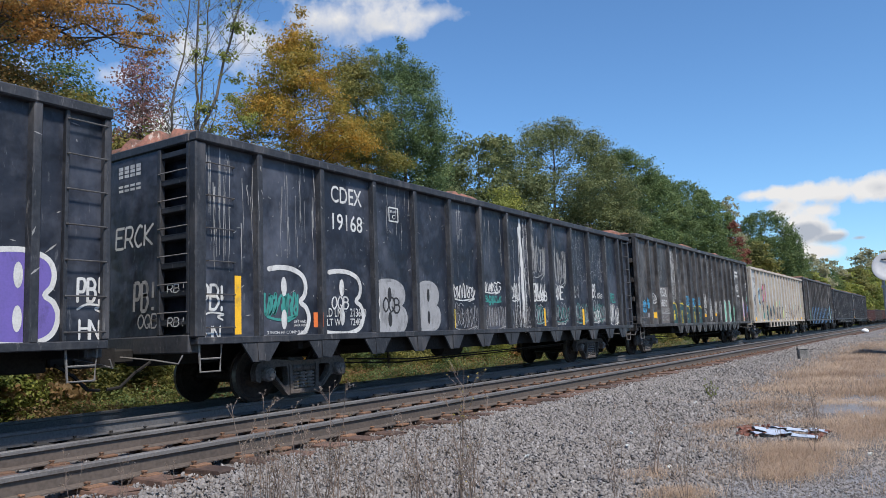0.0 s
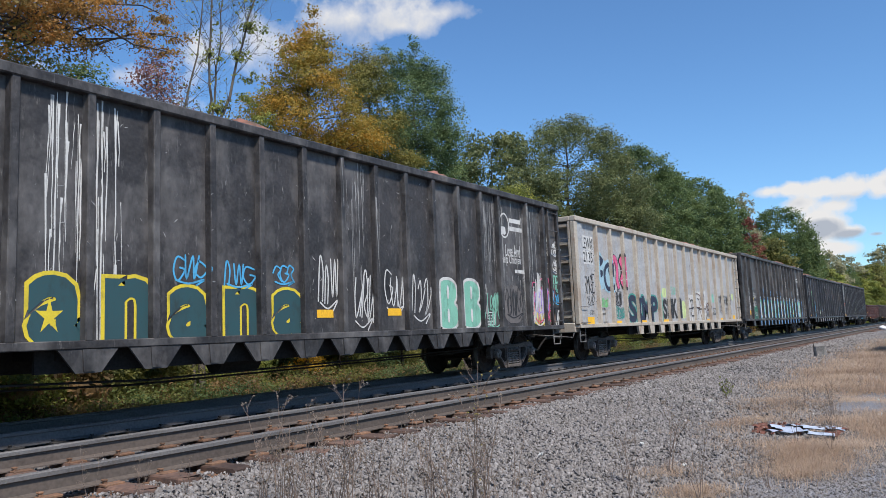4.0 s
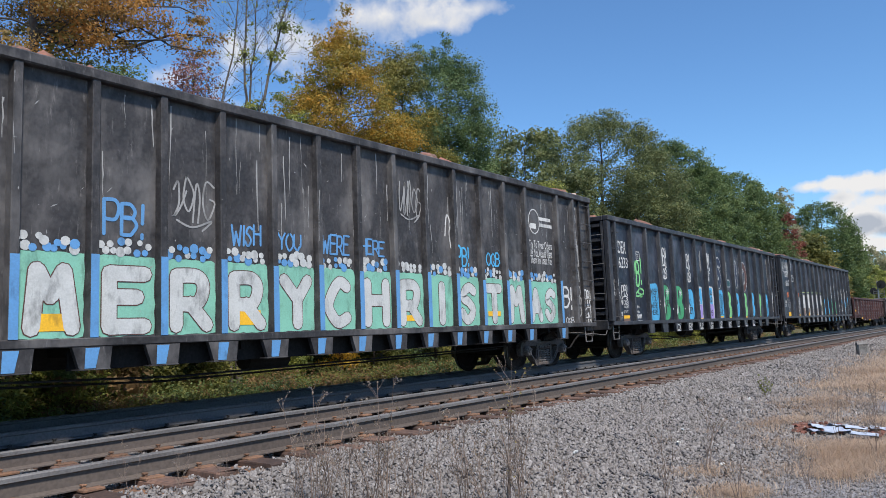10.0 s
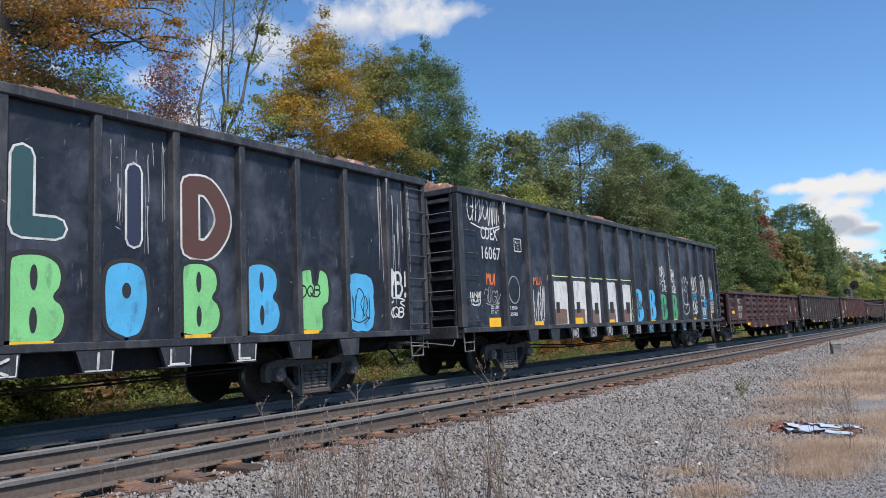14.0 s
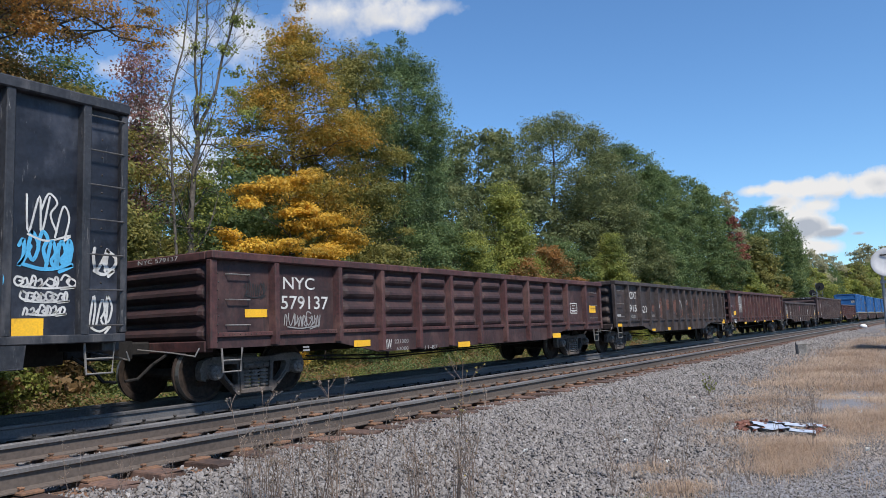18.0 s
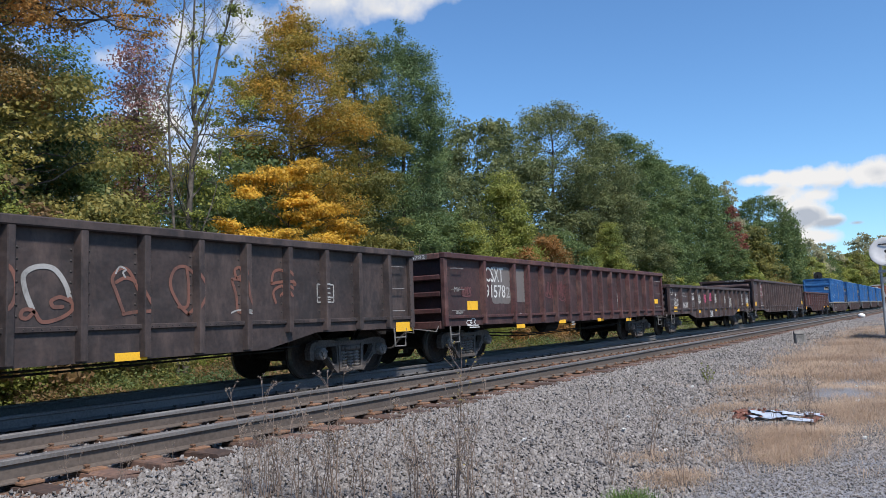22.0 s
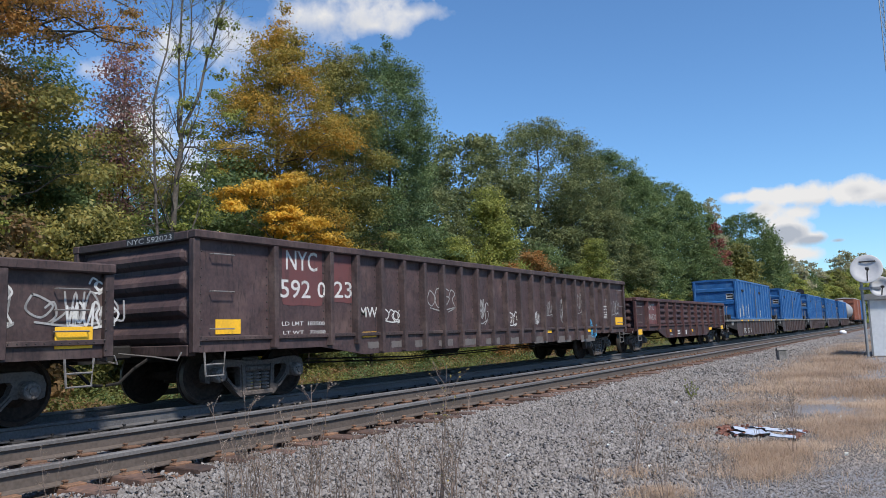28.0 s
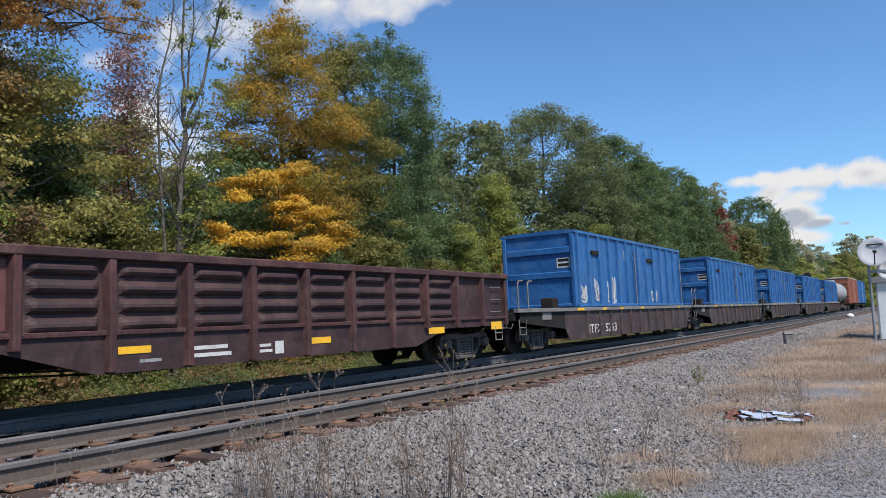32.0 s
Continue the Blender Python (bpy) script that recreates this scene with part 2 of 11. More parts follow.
BLACK_BROWN_STEEL = surface("near_black_brown_car_steel", (0.042, 0.030, 0.029), (0.022, 0.0175, 0.0175), rough=0.65, grain=18, large=0.9, mix=1.0,
                            bump=0.3, depth=0.006, stain=(0.088, 0.062, 0.055), stain_scale=(2.5, 1.0, 0.8), stain_at=0.50, stain_soft=0.25, scuff=(0.018, 0.016, 0.016), scuff_at=0.585, dent=0.07)
RIVET_STEEL = surface("grimy_rivet", (0.035, 0.029, 0.028), (0.02, 0.018, 0.018), rough=0.7, grain=30, large=3, bump=0.0)
DULL_RUNG = surface("worn_ladder_rung", (0.115, 0.11, 0.11), (0.05, 0.048, 0.048), rough=0.5, metal=0.3, grain=40, large=4, bump=0.1)
SPRING_STEEL = surface("dusty_spring_steel", (0.17, 0.15, 0.14), (0.09, 0.08, 0.075), rough=0.8, spec=0.25, grain=26, large=3.0, mix=1.0, bump=0.3)
CREAM_STEEL = surface("cream_car_steel", (0.375, 0.380, 0.390), (0.285, 0.288, 0.294), rough=0.6, grain=16, large=0.9, mix=1.0, bump=0.2,
                      depth=0.005, stain=(0.30, 0.24, 0.175), stain_scale=(3.0, 1.0, 0.45), stain_at=0.50, stain_soft=0.22, scuff=(0.20, 0.145, 0.10), scuff_at=0.64, dent=0.07)
CREAM_RIB = surface("tan_cream_post_steel", (0.42, 0.375, 0.315), (0.33, 0.285, 0.235), rough=0.6, grain=16, large=0.9, mix=1.0, bump=0.2,
                    depth=0.005, stain=(0.24, 0.155, 0.10), stain_scale=(4.0, 1.0, 0.9), stain_at=0.53, stain_soft=0.2, scuff=(0.17, 0.10, 0.07), scuff_at=0.62)
RUST_RED_STEEL = surface("oxide_red_car_steel", (0.074, 0.0265, 0.0265), (0.038, 0.0170, 0.0178), rough=0.7, grain=18, large=0.9, mix=1.0, bump=0.3,
                         depth=0.006, stain=(0.12, 0.062, 0.052), stain_scale=(1.8, 1.0, 1.3), stain_at=0.50, stain_soft=0.25, scuff=(0.026, 0.019, 0.0195), scuff_at=0.525, dent=0.07)
DARK_RED_STEEL = surface("dark_brown_car_steel", (0.060, 0.037, 0.036), (0.033, 0.0225, 0.0225), rough=0.65, grain=18, large=0.9, mix=1.0,
                         bump=0.3, depth=0.006, stain=(0.105, 0.074, 0.066), stain_scale=(1.8, 1.0, 1.3), stain_at=0.50, stain_soft=0.25, scuff=(0.026, 0.019, 0.0195), scuff_at=0.525, dent=0.07)
BROWN_STEEL = surface("brown_car_steel", (0.064, 0.039, 0.040), (0.037, 0.0245, 0.026), rough=0.65, grain=18, large=0.9, mix=1.0, bump=0.3,
                      depth=0.006, stain=(0.115, 0.072, 0.064), stain_scale=(1.8, 1.0, 1.3), stain_at=0.50, stain_soft=0.25, scuff=(0.026, 0.019, 0.0195), scuff_at=0.525, dent=0.07)
BLUE_STEEL = surface("blue_container_steel", (0.020, 0.112, 0.30), (0.014, 0.078, 0.225), rough=0.5, grain=14, large=0.8, mix=1.0, bump=0.12,
                     depth=0.004, stain=(0.07, 0.15, 0.28), stain_scale=(4.0, 1.5, 0.6), stain_at=0.50, stain_soft=0.3, scuff=(0.13, 0.18, 0.26), scuff_at=0.62, dent=0.07)
TRUCK_STEEL = surface("truck_cast_steel", (0.118, 0.100, 0.091), (0.060, 0.051, 0.047), rough=0.85, spec=0.2, grain=26, large=2.0, mix=1.0, bump=0.4, depth=0.006)
UNDER_STEEL = surface("underframe_steel", (0.026, 0.024, 0.023), (0.015, 0.014, 0.014), rough=0.9, spec=0.15, grain=26, large=2.0, mix=1.0, bump=0.3, depth=0.005)
WHEEL_STEEL = surface("wheel_steel", (0.042, 0.030, 0.025), (0.020, 0.0155, 0.0135), rough=0.85, metal=0.0, spec=0.15, grain=20, large=2.5, mix=1.0, bump=0.2, depth=0.003)
OXIDE_PANEL = surface("oxide_red_pressed_panel", (0.048, 0.0218, 0.0228), (0.025, 0.0138, 0.0150), rough=0.7, grain=18, large=0.9, mix=1.0, bump=0.3, depth=0.006, stain=(0.085, 0.046, 0.042), stain_scale=(1.8, 1.0, 1.3), stain_at=0.50, stain_soft=0.25, scuff=(0.026, 0.019, 0.0195), scuff_at=0.525, dent=0.07)
TREAD_STEEL = surface("wheel_tread_steel", (0.22, 0.21, 0.205), (0.14, 0.135, 0.13), rough=0.4, metal=0.7, grain=60, large=5, bump=0.05)
GALV_STEEL = surface("bare_grab_iron", (0.20, 0.19, 0.185), (0.10, 0.095, 0.09), rough=0.6, grain=40, large=4, bump=0.15)
RAIL_HEAD = surface("rail_head_steel", (0.19, 0.18, 0.175), (0.115, 0.105, 0.10), rough=0.55, metal=0.3, grain=50, large=1.5, mix=0.8, bump=0.08)
RAIL_WEB = surface("rail_web_rust", (0.100, 0.080, 0.068), (0.062, 0.049, 0.042), rough=0.85, grain=30, large=0.8, mix=1.0, bump=0.25)
# plain greys for the rails and ties of the train's track
RAIL_DARK = surface("grey_rail", (0.105, 0.102, 0.104), (0.060, 0.058, 0.060), rough=0.6, metal=0.0, grain=30, large=0.9, mix=1.0, bump=0.2)
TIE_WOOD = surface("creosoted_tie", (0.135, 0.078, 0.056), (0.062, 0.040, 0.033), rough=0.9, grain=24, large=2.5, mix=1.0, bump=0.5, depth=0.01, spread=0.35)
TIE_DARK = surface("dark_tie", (0.040, 0.036, 0.034), (0.022, 0.021, 0.021), rough=0.8, grain=24, large=2.5, mix=1.0, bump=0.5, depth=0.01, spread=0.3)
RUST_PLATE = surface("rusted_plate", (0.20, 0.105, 0.06), (0.11, 0.065, 0.043), rough=0.9, grain=60, large=8, mix=1.0, bump=0.3, spread=0.3)
REFLECTOR = paint("yellow_reflector", (0.80, 0.44, 0.02), 0.2)
WHITE_PAINT = paint("white_paint", (0.56, 0.555, 0.54), 0.8)
ORANGE_PAINT = paint("orange_paint", (0.72, 0.17, 0.04), 0.3)
TRASH = surface("compacted_refuse", (0.26, 0.115, 0.085), (0.10, 0.065, 0.05), rough=0.9, grain=9, large=2.0, mix=1.2, bump=0.8, depth=0.05,
                stain=(0.42, 0.36, 0.32), stain_scale=(3.2, 3.2, 3.2), stain_at=0.60, stain_soft=0.06)

# ---- mesh building ----
class Geo:
    """Vertices and faces gathered for one mesh."""

    def __init__(self):
        self.v, self.f = [], []

    def add(self, verts, faces):
        n = len(self.v)
        self.v += [tuple(p) for p in verts]
        self.f += [tuple(i + n for i in q) for q in faces]
        return self

    def box(self, x0, x1, y0, y1, z0, z1):
        return self.add([(x, y, z) for x in (x0, x1) for y in (y0, y1) for z in (z0, z1)],
                        [(0, 1, 3, 2), (4, 6, 7, 5), (0, 4, 5, 1), (2, 3, 7, 6), (0, 2, 6, 4), (1, 5, 7, 3)])

    def cbox(self, x0, x1, y0, y1, z0, z1, c=0.01):
        """A box with chamfered edges."""
        c = min(c, (x1 - x0) * 0.45, (y1 - y0) * 0.45, (z1 - z0) * 0.45)
        v, idx = [], {}
        for i, x in enumerate((x0, x1)):
            for j, y in enumerate((y0, y1)):
                for k, z in enumerate((z0, z1)):
                    dx, dy, dz = (c, -c)[i], (c, -c)[j], (c, -c)[k]
                    idx[i, j, k] = len(v)
                    v += [(x, y + dy, z + dz), (x + dx, y, z + dz), (x + dx, y + dy, z)]
        f = []
        for s in (0, 1):
            q = [(s, 0, 0), (s, 1, 0), (s, 1, 1), (s, 0, 1)]
            f.append([idx[a] for a in (q if s else q[::-1])])
            q = [(0, s, 0), (0, s, 1), (1, s, 1), (1, s, 0)]
            f.append([idx[a] + 1 for a in (q if s else q[::-1])])
            q = [(0, 0, s), (1, 0, s), (1, 1, s), (0, 1, s)]
            f.append([idx[a] + 2 for a in (q if s else q[::-1])])
        for a in (0, 1):
            for b in (0, 1):
                f.append([idx[0, a, b] + 1, idx[1, a, b] + 1, idx[1, a, b] + 2, idx[0, a, b] + 2])
                f.append([idx[a, 0, b] + 0, idx[a, 1, b] + 0, idx[a, 1, b] + 2, idx[a, 0, b] + 2])
                f.append([idx[a, b, 0] + 0, idx[a, b, 1] + 0, idx[a, b, 1] + 1, idx[a, b, 0] + 1])
        for k in idx.values():
            f.append([k, k + 1, k + 2])
        return self.add(v, f)

    def prism(self, outline, axis, a, b):
        """An outline of two coordinates, drawn along the axis from a to b."""
        n = len(outline)
        order = {"x": lambda p, s: (s, p[0], p[1]), "y": lambda p, s: (p[0], s, p[1]), "z": lambda p, s: (p[0], p[1], s)}[axis]
        v = [order(p, a) for p in outline] + [order(p, b) for p in outline]
        return self.add(v, [tuple(range(n))[::-1], tuple(range(n, 2 * n))] + [(i, (i + 1) % n, n + (i + 1) % n, n + i) for i in range(n)])

    def tube(self, pts, r, seg=6, r1=None, cap=True):
        """A round bar along points, tapering from r to r1."""
        pts = [Vector(p) for p in pts]
        rings, n = [], len(pts)
        up = Vector((0.31, 0.17, 0.93))
        for i, p in enumerate(pts):
            d = (pts[min(i + 1, n - 1)] - pts[max(i - 1, 0)]).normalized()
            a = d.cross(up)
            a = a.normalized() if a.length > 1e-4 else Vector((1, 0, 0))
            b = d.cross(a)
            rr = r + ((r1 if r1 is not None else r) - r) * i / max(1, n - 1)
            rings.append([p + (a * math.cos(t) + b * math.sin(t)) * rr for t in [2 * math.pi * k / seg for k in range(seg)]])
        v = [q for ring in rings for q in ring]
        f = [(i * seg + k, i * seg + (k + 1) % seg, (i + 1) * seg + (k + 1) % seg, (i + 1) * seg + k) for i in range(n - 1) for k in range(seg)]
        if cap:
            f += [tuple(range(seg))[::-1], tuple(range((n - 1) * seg, n * seg))]
        return self.add(v, f)

    def lathe(self, profile, origin, axis="y", seg=20, cap=True):
        """A profile of (along, radius) turned round an axis through the origin."""
        o, v, f, n = Vector(origin), [], [], len(profile)
        for s, r in profile:
            for k in range(seg):
                a = 2 * math.pi * k / seg
                c, d = math.cos(a) * r, math.sin(a) * r
                v.append(o + Vector({"y": (c, s, d), "x": (s, c, d), "z": (c, d, s)}[axis]))
        f = [(i * seg + k, i * seg + (k + 1) % seg, (i + 1) * seg + (k + 1) % seg, (i + 1) * seg + k) for i in range(n - 1) for k in range(seg)]
        if cap:
            f += [tuple(range(seg))[::-1], tuple(range((n - 1) * seg, n * seg))]
        return self.add(v, f)

    def mesh(self, name, material=None, smooth=False):
        me = bpy.data.meshes.new(name)
        me.from_pydata(self.v, [], self.f)
        if material:
            me.materials.append(material)
        if smooth:
            me.polygons.foreach_set("use_smooth", [True] * len(me.polygons))
        bm = bmesh.new()
        bm.from_mesh(me)
        bmesh.ops.recalc_face_normals(bm, faces=bm.faces)
        bm.to_mesh(me)
        bm.free()
        return me


def part(name, geo, material, parent, label="", smooth=False):
    """One mesh object under a thing or a part. geo: a Geo or a mesh that is already built."""
    ob = new(name, geo if isinstance(geo, bpy.types.Mesh) else geo.mesh(name, material, smooth))
    ob.parent = parent
    return tagged(ob, label)


def place(ob, m):
    ob.matrix_basis = m
    return ob


def thing(name, label, category, group="", kind="", m=None):
    ob = tagged(new(name), label, category, group, kind)
    if m is not None:
        ob.matrix_basis = m
    return ob


def raw_mesh(name, verts, quads, material, smooth=False):
    """A large mesh straight from arrays of corners and of equal-sided faces."""
    me = bpy.data.meshes.new(name)
    verts, quads = np.asarray(verts, dtype=np.float32), np.asarray(quads, dtype=np.int32)
    n, k = quads.shape
    me.vertices.add(len(verts))
    me.vertices.foreach_set("co", verts.ravel())
    me.loops.add(n * k)
    me.loops.foreach_set("vertex_index", quads.ravel())
    me.polygons.add(n)
    me.polygons.foreach_set("loop_start", np.arange(0, n * k, k, dtype=np.int32))
    me.polygons.foreach_set("loop_total", np.full(n, k, dtype=np.int32))
    if smooth:
        me.polygons.foreach_set("use_smooth", np.ones(n, dtype=bool))
    me.update(calc_edges=True)
    me.materials.append(material)
    return me

# ---- ground and tracks ----
NEAR_Y, TRAIN_Y, RAIL_GAP, TRAIN_Z = 6.83, 10.66, 1.505, -0.066
GROUND_Y = [-400, -3, 1.5, 3.2, 4.7, 5.45, 8.2, 8.8, 9.2, 12.2, 13.2, 14.5, 17, 22, 30, 60, 400]
GROUND_Z = [-0.6, -0.52, -0.50, -0.47, -0.36, -0.245, -0.245, -0.33, -0.32, -0.32, -0.75, -0.95, -0.9, -0.5, 0.0, 0.8, 2.0]


def ground_height(x, y):
    x, y = np.asarray(x, float), np.asarray(y, float)
    z = np.interp(y, GROUND_Y, GROUND_Z)
    rough = 0.022 * np.sin(1.7 * x + 2.1 * y) * np.sin(1.3 * y - 0.9 * x) + 0.012 * np.sin(4.3 * x - 1.1 * y + 1) * np.sin(3.9 * y + 0.4 * x)
    keep = np.where((y > 5.2) & (y < 12.4), 0.25, 1.0)
    swell = 0.10 * np.exp(-((y - 0.5) / 2.5) ** 2) * np.clip((x - 14) / 30, 0, 1)
    return z + rough * keep + swell


def ground_material():
    m = bpy.data.materials.new("ballast_and_dry_grass_ground")
    m.use_nodes = True
    nt = m.node_tree
    N = nt.nodes.new
    bsdf = nt.nodes["Principled BSDF"]
    tc, sep = N("ShaderNodeTexCoord"), N("ShaderNodeSeparateXYZ")
    wire(nt, tc.outputs["Object"], sep.inputs[0])

    def noise_node(scale, detail=5.0):
        n = N("ShaderNodeTexNoise")
        n.inputs["Scale"].default_value, n.inputs["Detail"].default_value = scale, detail
        wire(nt, tc.outputs["Object"], n.inputs["Vector"])
        return n.outputs[0]

    def ramp(src, stops):
        r = N("ShaderNodeValToRGB")
        els = r.color_ramp.elements
        while len(els) < len(stops):
            els.new(0.5)
        for e, (pos, c) in zip(els, stops):
            e.position, e.color = pos, (*c, 1)
        wire(nt, src, r.inputs[0])
        return r.outputs[0]

    def span(src, a, b):
        r = N("ShaderNodeMapRange")
        wire(nt, src, r.inputs[0])
        r.inputs[1].default_value, r.inputs[2].default_value = a, b
        return r.outputs[0]

    def calc(op, a, b):
        k = N("ShaderNodeMath")
        k.operation, k.use_clamp = op, True
        for i, v in enumerate((a, b)):
            if isinstance(v, float):
                k.inputs[i].default_value = v
            else:
                wire(nt, v, k.inputs[i])
        return k.outputs[0]

    def blend(fac, a, b):
        k = N("ShaderNodeMixRGB")
        wire(nt, fac, k.inputs[0])
        wire(nt, a, k.inputs[1])
        wire(nt, b, k.inputs[2])
        return k.outputs[0]

    cell = N("ShaderNodeTexVoronoi")
    cell.inputs["Scale"].default_value = 26.0
    wire(nt, tc.outputs["Object"], cell.inputs["Vector"])
    cs = N("ShaderNodeSeparateColor")
    wire(nt, cell.outputs["Color"], cs.inputs[0])
    # gravel darker than the loose stones, so its colour shades the gaps between them
    gravel = ramp(cs.outputs[0], [(0.0, (0.06, 0.054, 0.051)), (0.45, (0.115, 0.105, 0.101)), (0.8, (0.18, 0.166, 0.162)), (1.0, (0.26, 0.243, 0.24))])
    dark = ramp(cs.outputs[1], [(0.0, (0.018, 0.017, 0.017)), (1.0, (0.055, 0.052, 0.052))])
    fine = noise_node(60.0)
    slate = ramp(fine, [(0.3, (0.10, 0.102, 0.112)), (0.7, (0.26, 0.26, 0.28))])
    straw = ramp(noise_node(9.0, 8.0), [(0.25, (0.22, 0.155, 0.105)), (0.55, (0.36, 0.27, 0.185)), (0.8, (0.47, 0.38, 0.28))])
    soil = ramp(noise_node(3.0, 8.0), [(0.3, (0.045, 0.04, 0.025)), (0.55, (0.09, 0.085, 0.035)), (0.75, (0.16, 0.10, 0.05))])
    wob = noise_node(0.9, 4.0)
    wig = N("ShaderNodeMath")
    wig.operation = "MULTIPLY_ADD"
    wire(nt, wob, wig.inputs[0])
    wig.inputs[1].default_value = 2.6
    wire(nt, sep.outputs[1], wig.inputs[2])
    y2 = wig.outputs[0]                               # y + about 1.3
    colour = blend(span(y2, 3.8, 2.9), gravel, slate)
    patch = calc("MULTIPLY", span(noise_node(0.55, 6.0), 0.50, 0.68), span(y2, 4.6, 3.4))
    patch = calc("MULTIPLY", patch, span(sep.outputs[0], 6.0, 11.0))
    colour = blend(patch, colour, straw)
    rust = ramp(noise_node(14.0, 6.0), [(0.35, (0.075, 0.045, 0.03)), (0.55, (0.17, 0.085, 0.045)), (0.75, (0.28, 0.14, 0.075))])
    strip = calc("MULTIPLY", span(sep.outputs[1], 5.25, 5.5), span(sep.outputs[1], 6.3, 6.0))
    strip = calc("MULTIPLY", strip, span(noise_node(0.8, 4.0), 0.42, 0.56))
    colour = blend(strip, colour, rust)
    # gravel turns much darker from the train's track outwards
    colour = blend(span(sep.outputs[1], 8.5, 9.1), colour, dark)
    colour = blend(span(y2, 14.0, 15.0), colour, soil)
    wire(nt, colour, bsdf.inputs["Base Color"])
    bsdf.inputs["Roughness"].default_value = 0.9
    bp = N("ShaderNodeBump")
    bp.inputs["Strength"].default_value, bp.inputs["Distance"].default_value = 0.9, 0.03
    wire(nt, cell.outputs["Distance"], bp.inputs["Height"])
    bp.invert = True
    wire(nt, bp.outputs[0], bsdf.inputs["Normal"])
    return m


def build_ground():
    xs = np.concatenate([[-3000, -800, -200, -60, -20, -8], np.arange(-3, 30, 0.22), np.arange(30, 80, 1.0), np.arange(80, 300, 8), [400, 700, 1500, 3500]])
    ys = np.concatenate([[-3000, -700, -200, -60, -20, -8], np.arange(-4, 15, 0.16), np.arange(15, 45, 1.0), [60, 90, 150, 300, 700, 3000]])
    gx, gy = np.meshgrid(xs, ys, indexing="ij")
    v = np.stack([gx, gy, ground_height(gx, gy)], -1).reshape(-1, 3)
    i, j = np.meshgrid(np.arange(len(xs) - 1), np.arange(len(ys) - 1), indexing="ij")
    a = (i * len(ys) + j).ravel()
    q = np.stack([a, a + len(ys), a + len(ys) + 1, a + 1], 1)
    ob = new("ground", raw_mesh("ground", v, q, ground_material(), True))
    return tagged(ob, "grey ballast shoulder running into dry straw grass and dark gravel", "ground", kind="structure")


build_ground()

RAIL_FOOT = [(-0.075, -0.186), (0.075, -0.186), (0.075, -0.175), (0.012, -0.155), (0.010, -0.055), (0.034, -0.044), (-0.034, -0.044),
             (-0.010, -0.055), (-0.012, -0.155), (-0.075, -0.175)]
RAIL_TOP = [(-0.036, -0.044), (0.036, -0.044), (0.037, -0.012), (0.030, -0.003), (0.016, 0.0), (-0.016, 0.0), (-0.030, -0.003), (-0.037, -0.012)]


def build_track(y0, z0, web, head, tie_mat, plate_mat, label, near):
    track = thing("railway_track", label, "railway track", kind="structure", m=pose(0, y0, z0))
    rng = random.Random(3 if near else 4)
    for side in (-1, 1):
        g = Geo().prism([(a + side * RAIL_GAP / 2, b) for a, b in RAIL_FOOT], "x", -80, 480)
        rail = part("rail", g, web, track, "rolled steel rail with a rusty brown web")
        part("rail_head", Geo().prism([(a + side * RAIL_GAP / 2, b) for a, b in RAIL_TOP], "x", -80, 480), head, rail, "worn grey running surface of the rail")
    meshes = []
    for k in range(6):
        g = Geo().cbox(-0.115, 0.115, -1.30, 1.30, -0.375, -0.20, 0.018)
        g.v = [(x + rng.uniform(-0.008, 0.008), y + rng.uniform(-0.03, 0.03), z + rng.uniform(-0.008, 0.006)) for x, y, z in g.v]
        meshes.append(g.mesh("tie", tie_mat))
    far = Geo()
    n = 0
    x = -8.0
    while x < 420:
        if x < 138 if near else x < 60:
            ob = part("tie", meshes[rng.randrange(6)], None, track)
            ob.matrix_basis = pose(x + rng.uniform(-0.02, 0.02), rng.uniform(-0.06, 0.05), rng.uniform(-0.012, 0.012), rng.uniform(-0.4, 0.4), 0, rng.uniform(-1.5, 1.5))
            n += 1
        else:
            far.box(x - 0.115, x + 0.115, -1.3, 1.3, -0.375, -0.20)
        x += 0.53
    tagged(part("far_ties", far, tie_mat, track), kind="stuff")
    plate = Geo().cbox(-0.09, 0.09, -0.17, 0.17, -0.202, -0.178, 0.005).mesh("tie_plate", plate_mat)
    spike = Geo()
    spike.cbox(-0.016, 0.016, -0.012, 0.012, -0.20, -0.150, 0.004).cbox(-0.02, 0.02, -0.018, 0.03, -0.158, -0.142, 0.004)
    spike = spike.mesh("spike", plate_mat)
    for k in range(58 if near else 40):
        px = 1.54 + 0.53 * k
        for side in (-1, 1):
            pl = part("tie_plate", plate, None, track)
            pl.matrix_basis = pose(px, side * RAIL_GAP / 2, 0)
            for dx, dy, turn in ((-0.055, -0.098, 0), (0.05, 0.098, 180)):
                sp = part("spike", spike, None, pl)
                sp.matrix_basis = pose(dx, dy, 0, 0, 0, turn)
    return track


build_track(NEAR_Y, 0.0, RAIL_WEB, RAIL_HEAD, TIE_WOOD, RUST_PLATE, "empty railway track with rusty brown rails on weathered timber ties", True)
build_track(TRAIN_Y, TRAIN_Z, RAIL_DARK, RAIL_DARK, TIE_DARK, TIE_DARK, "dark grey railway track under the freight train", False)

# ---- freight train ----
# metres that the train has gone by, every two seconds
RUN = [0.0, 13.16, 26.27, 39.53, 52.94, 66.43, 79.94, 93.43, 107.0, 120.61, 134.24, 147.68, 160.91, 174.29, 187.68, 201.06, 214.2]
WHEEL_R = 0.457
CARS, WHEELS, LOADS = [], [], []


def gone(t):
    return float(np.interp(t, np.arange(0, 33, 2), RUN))


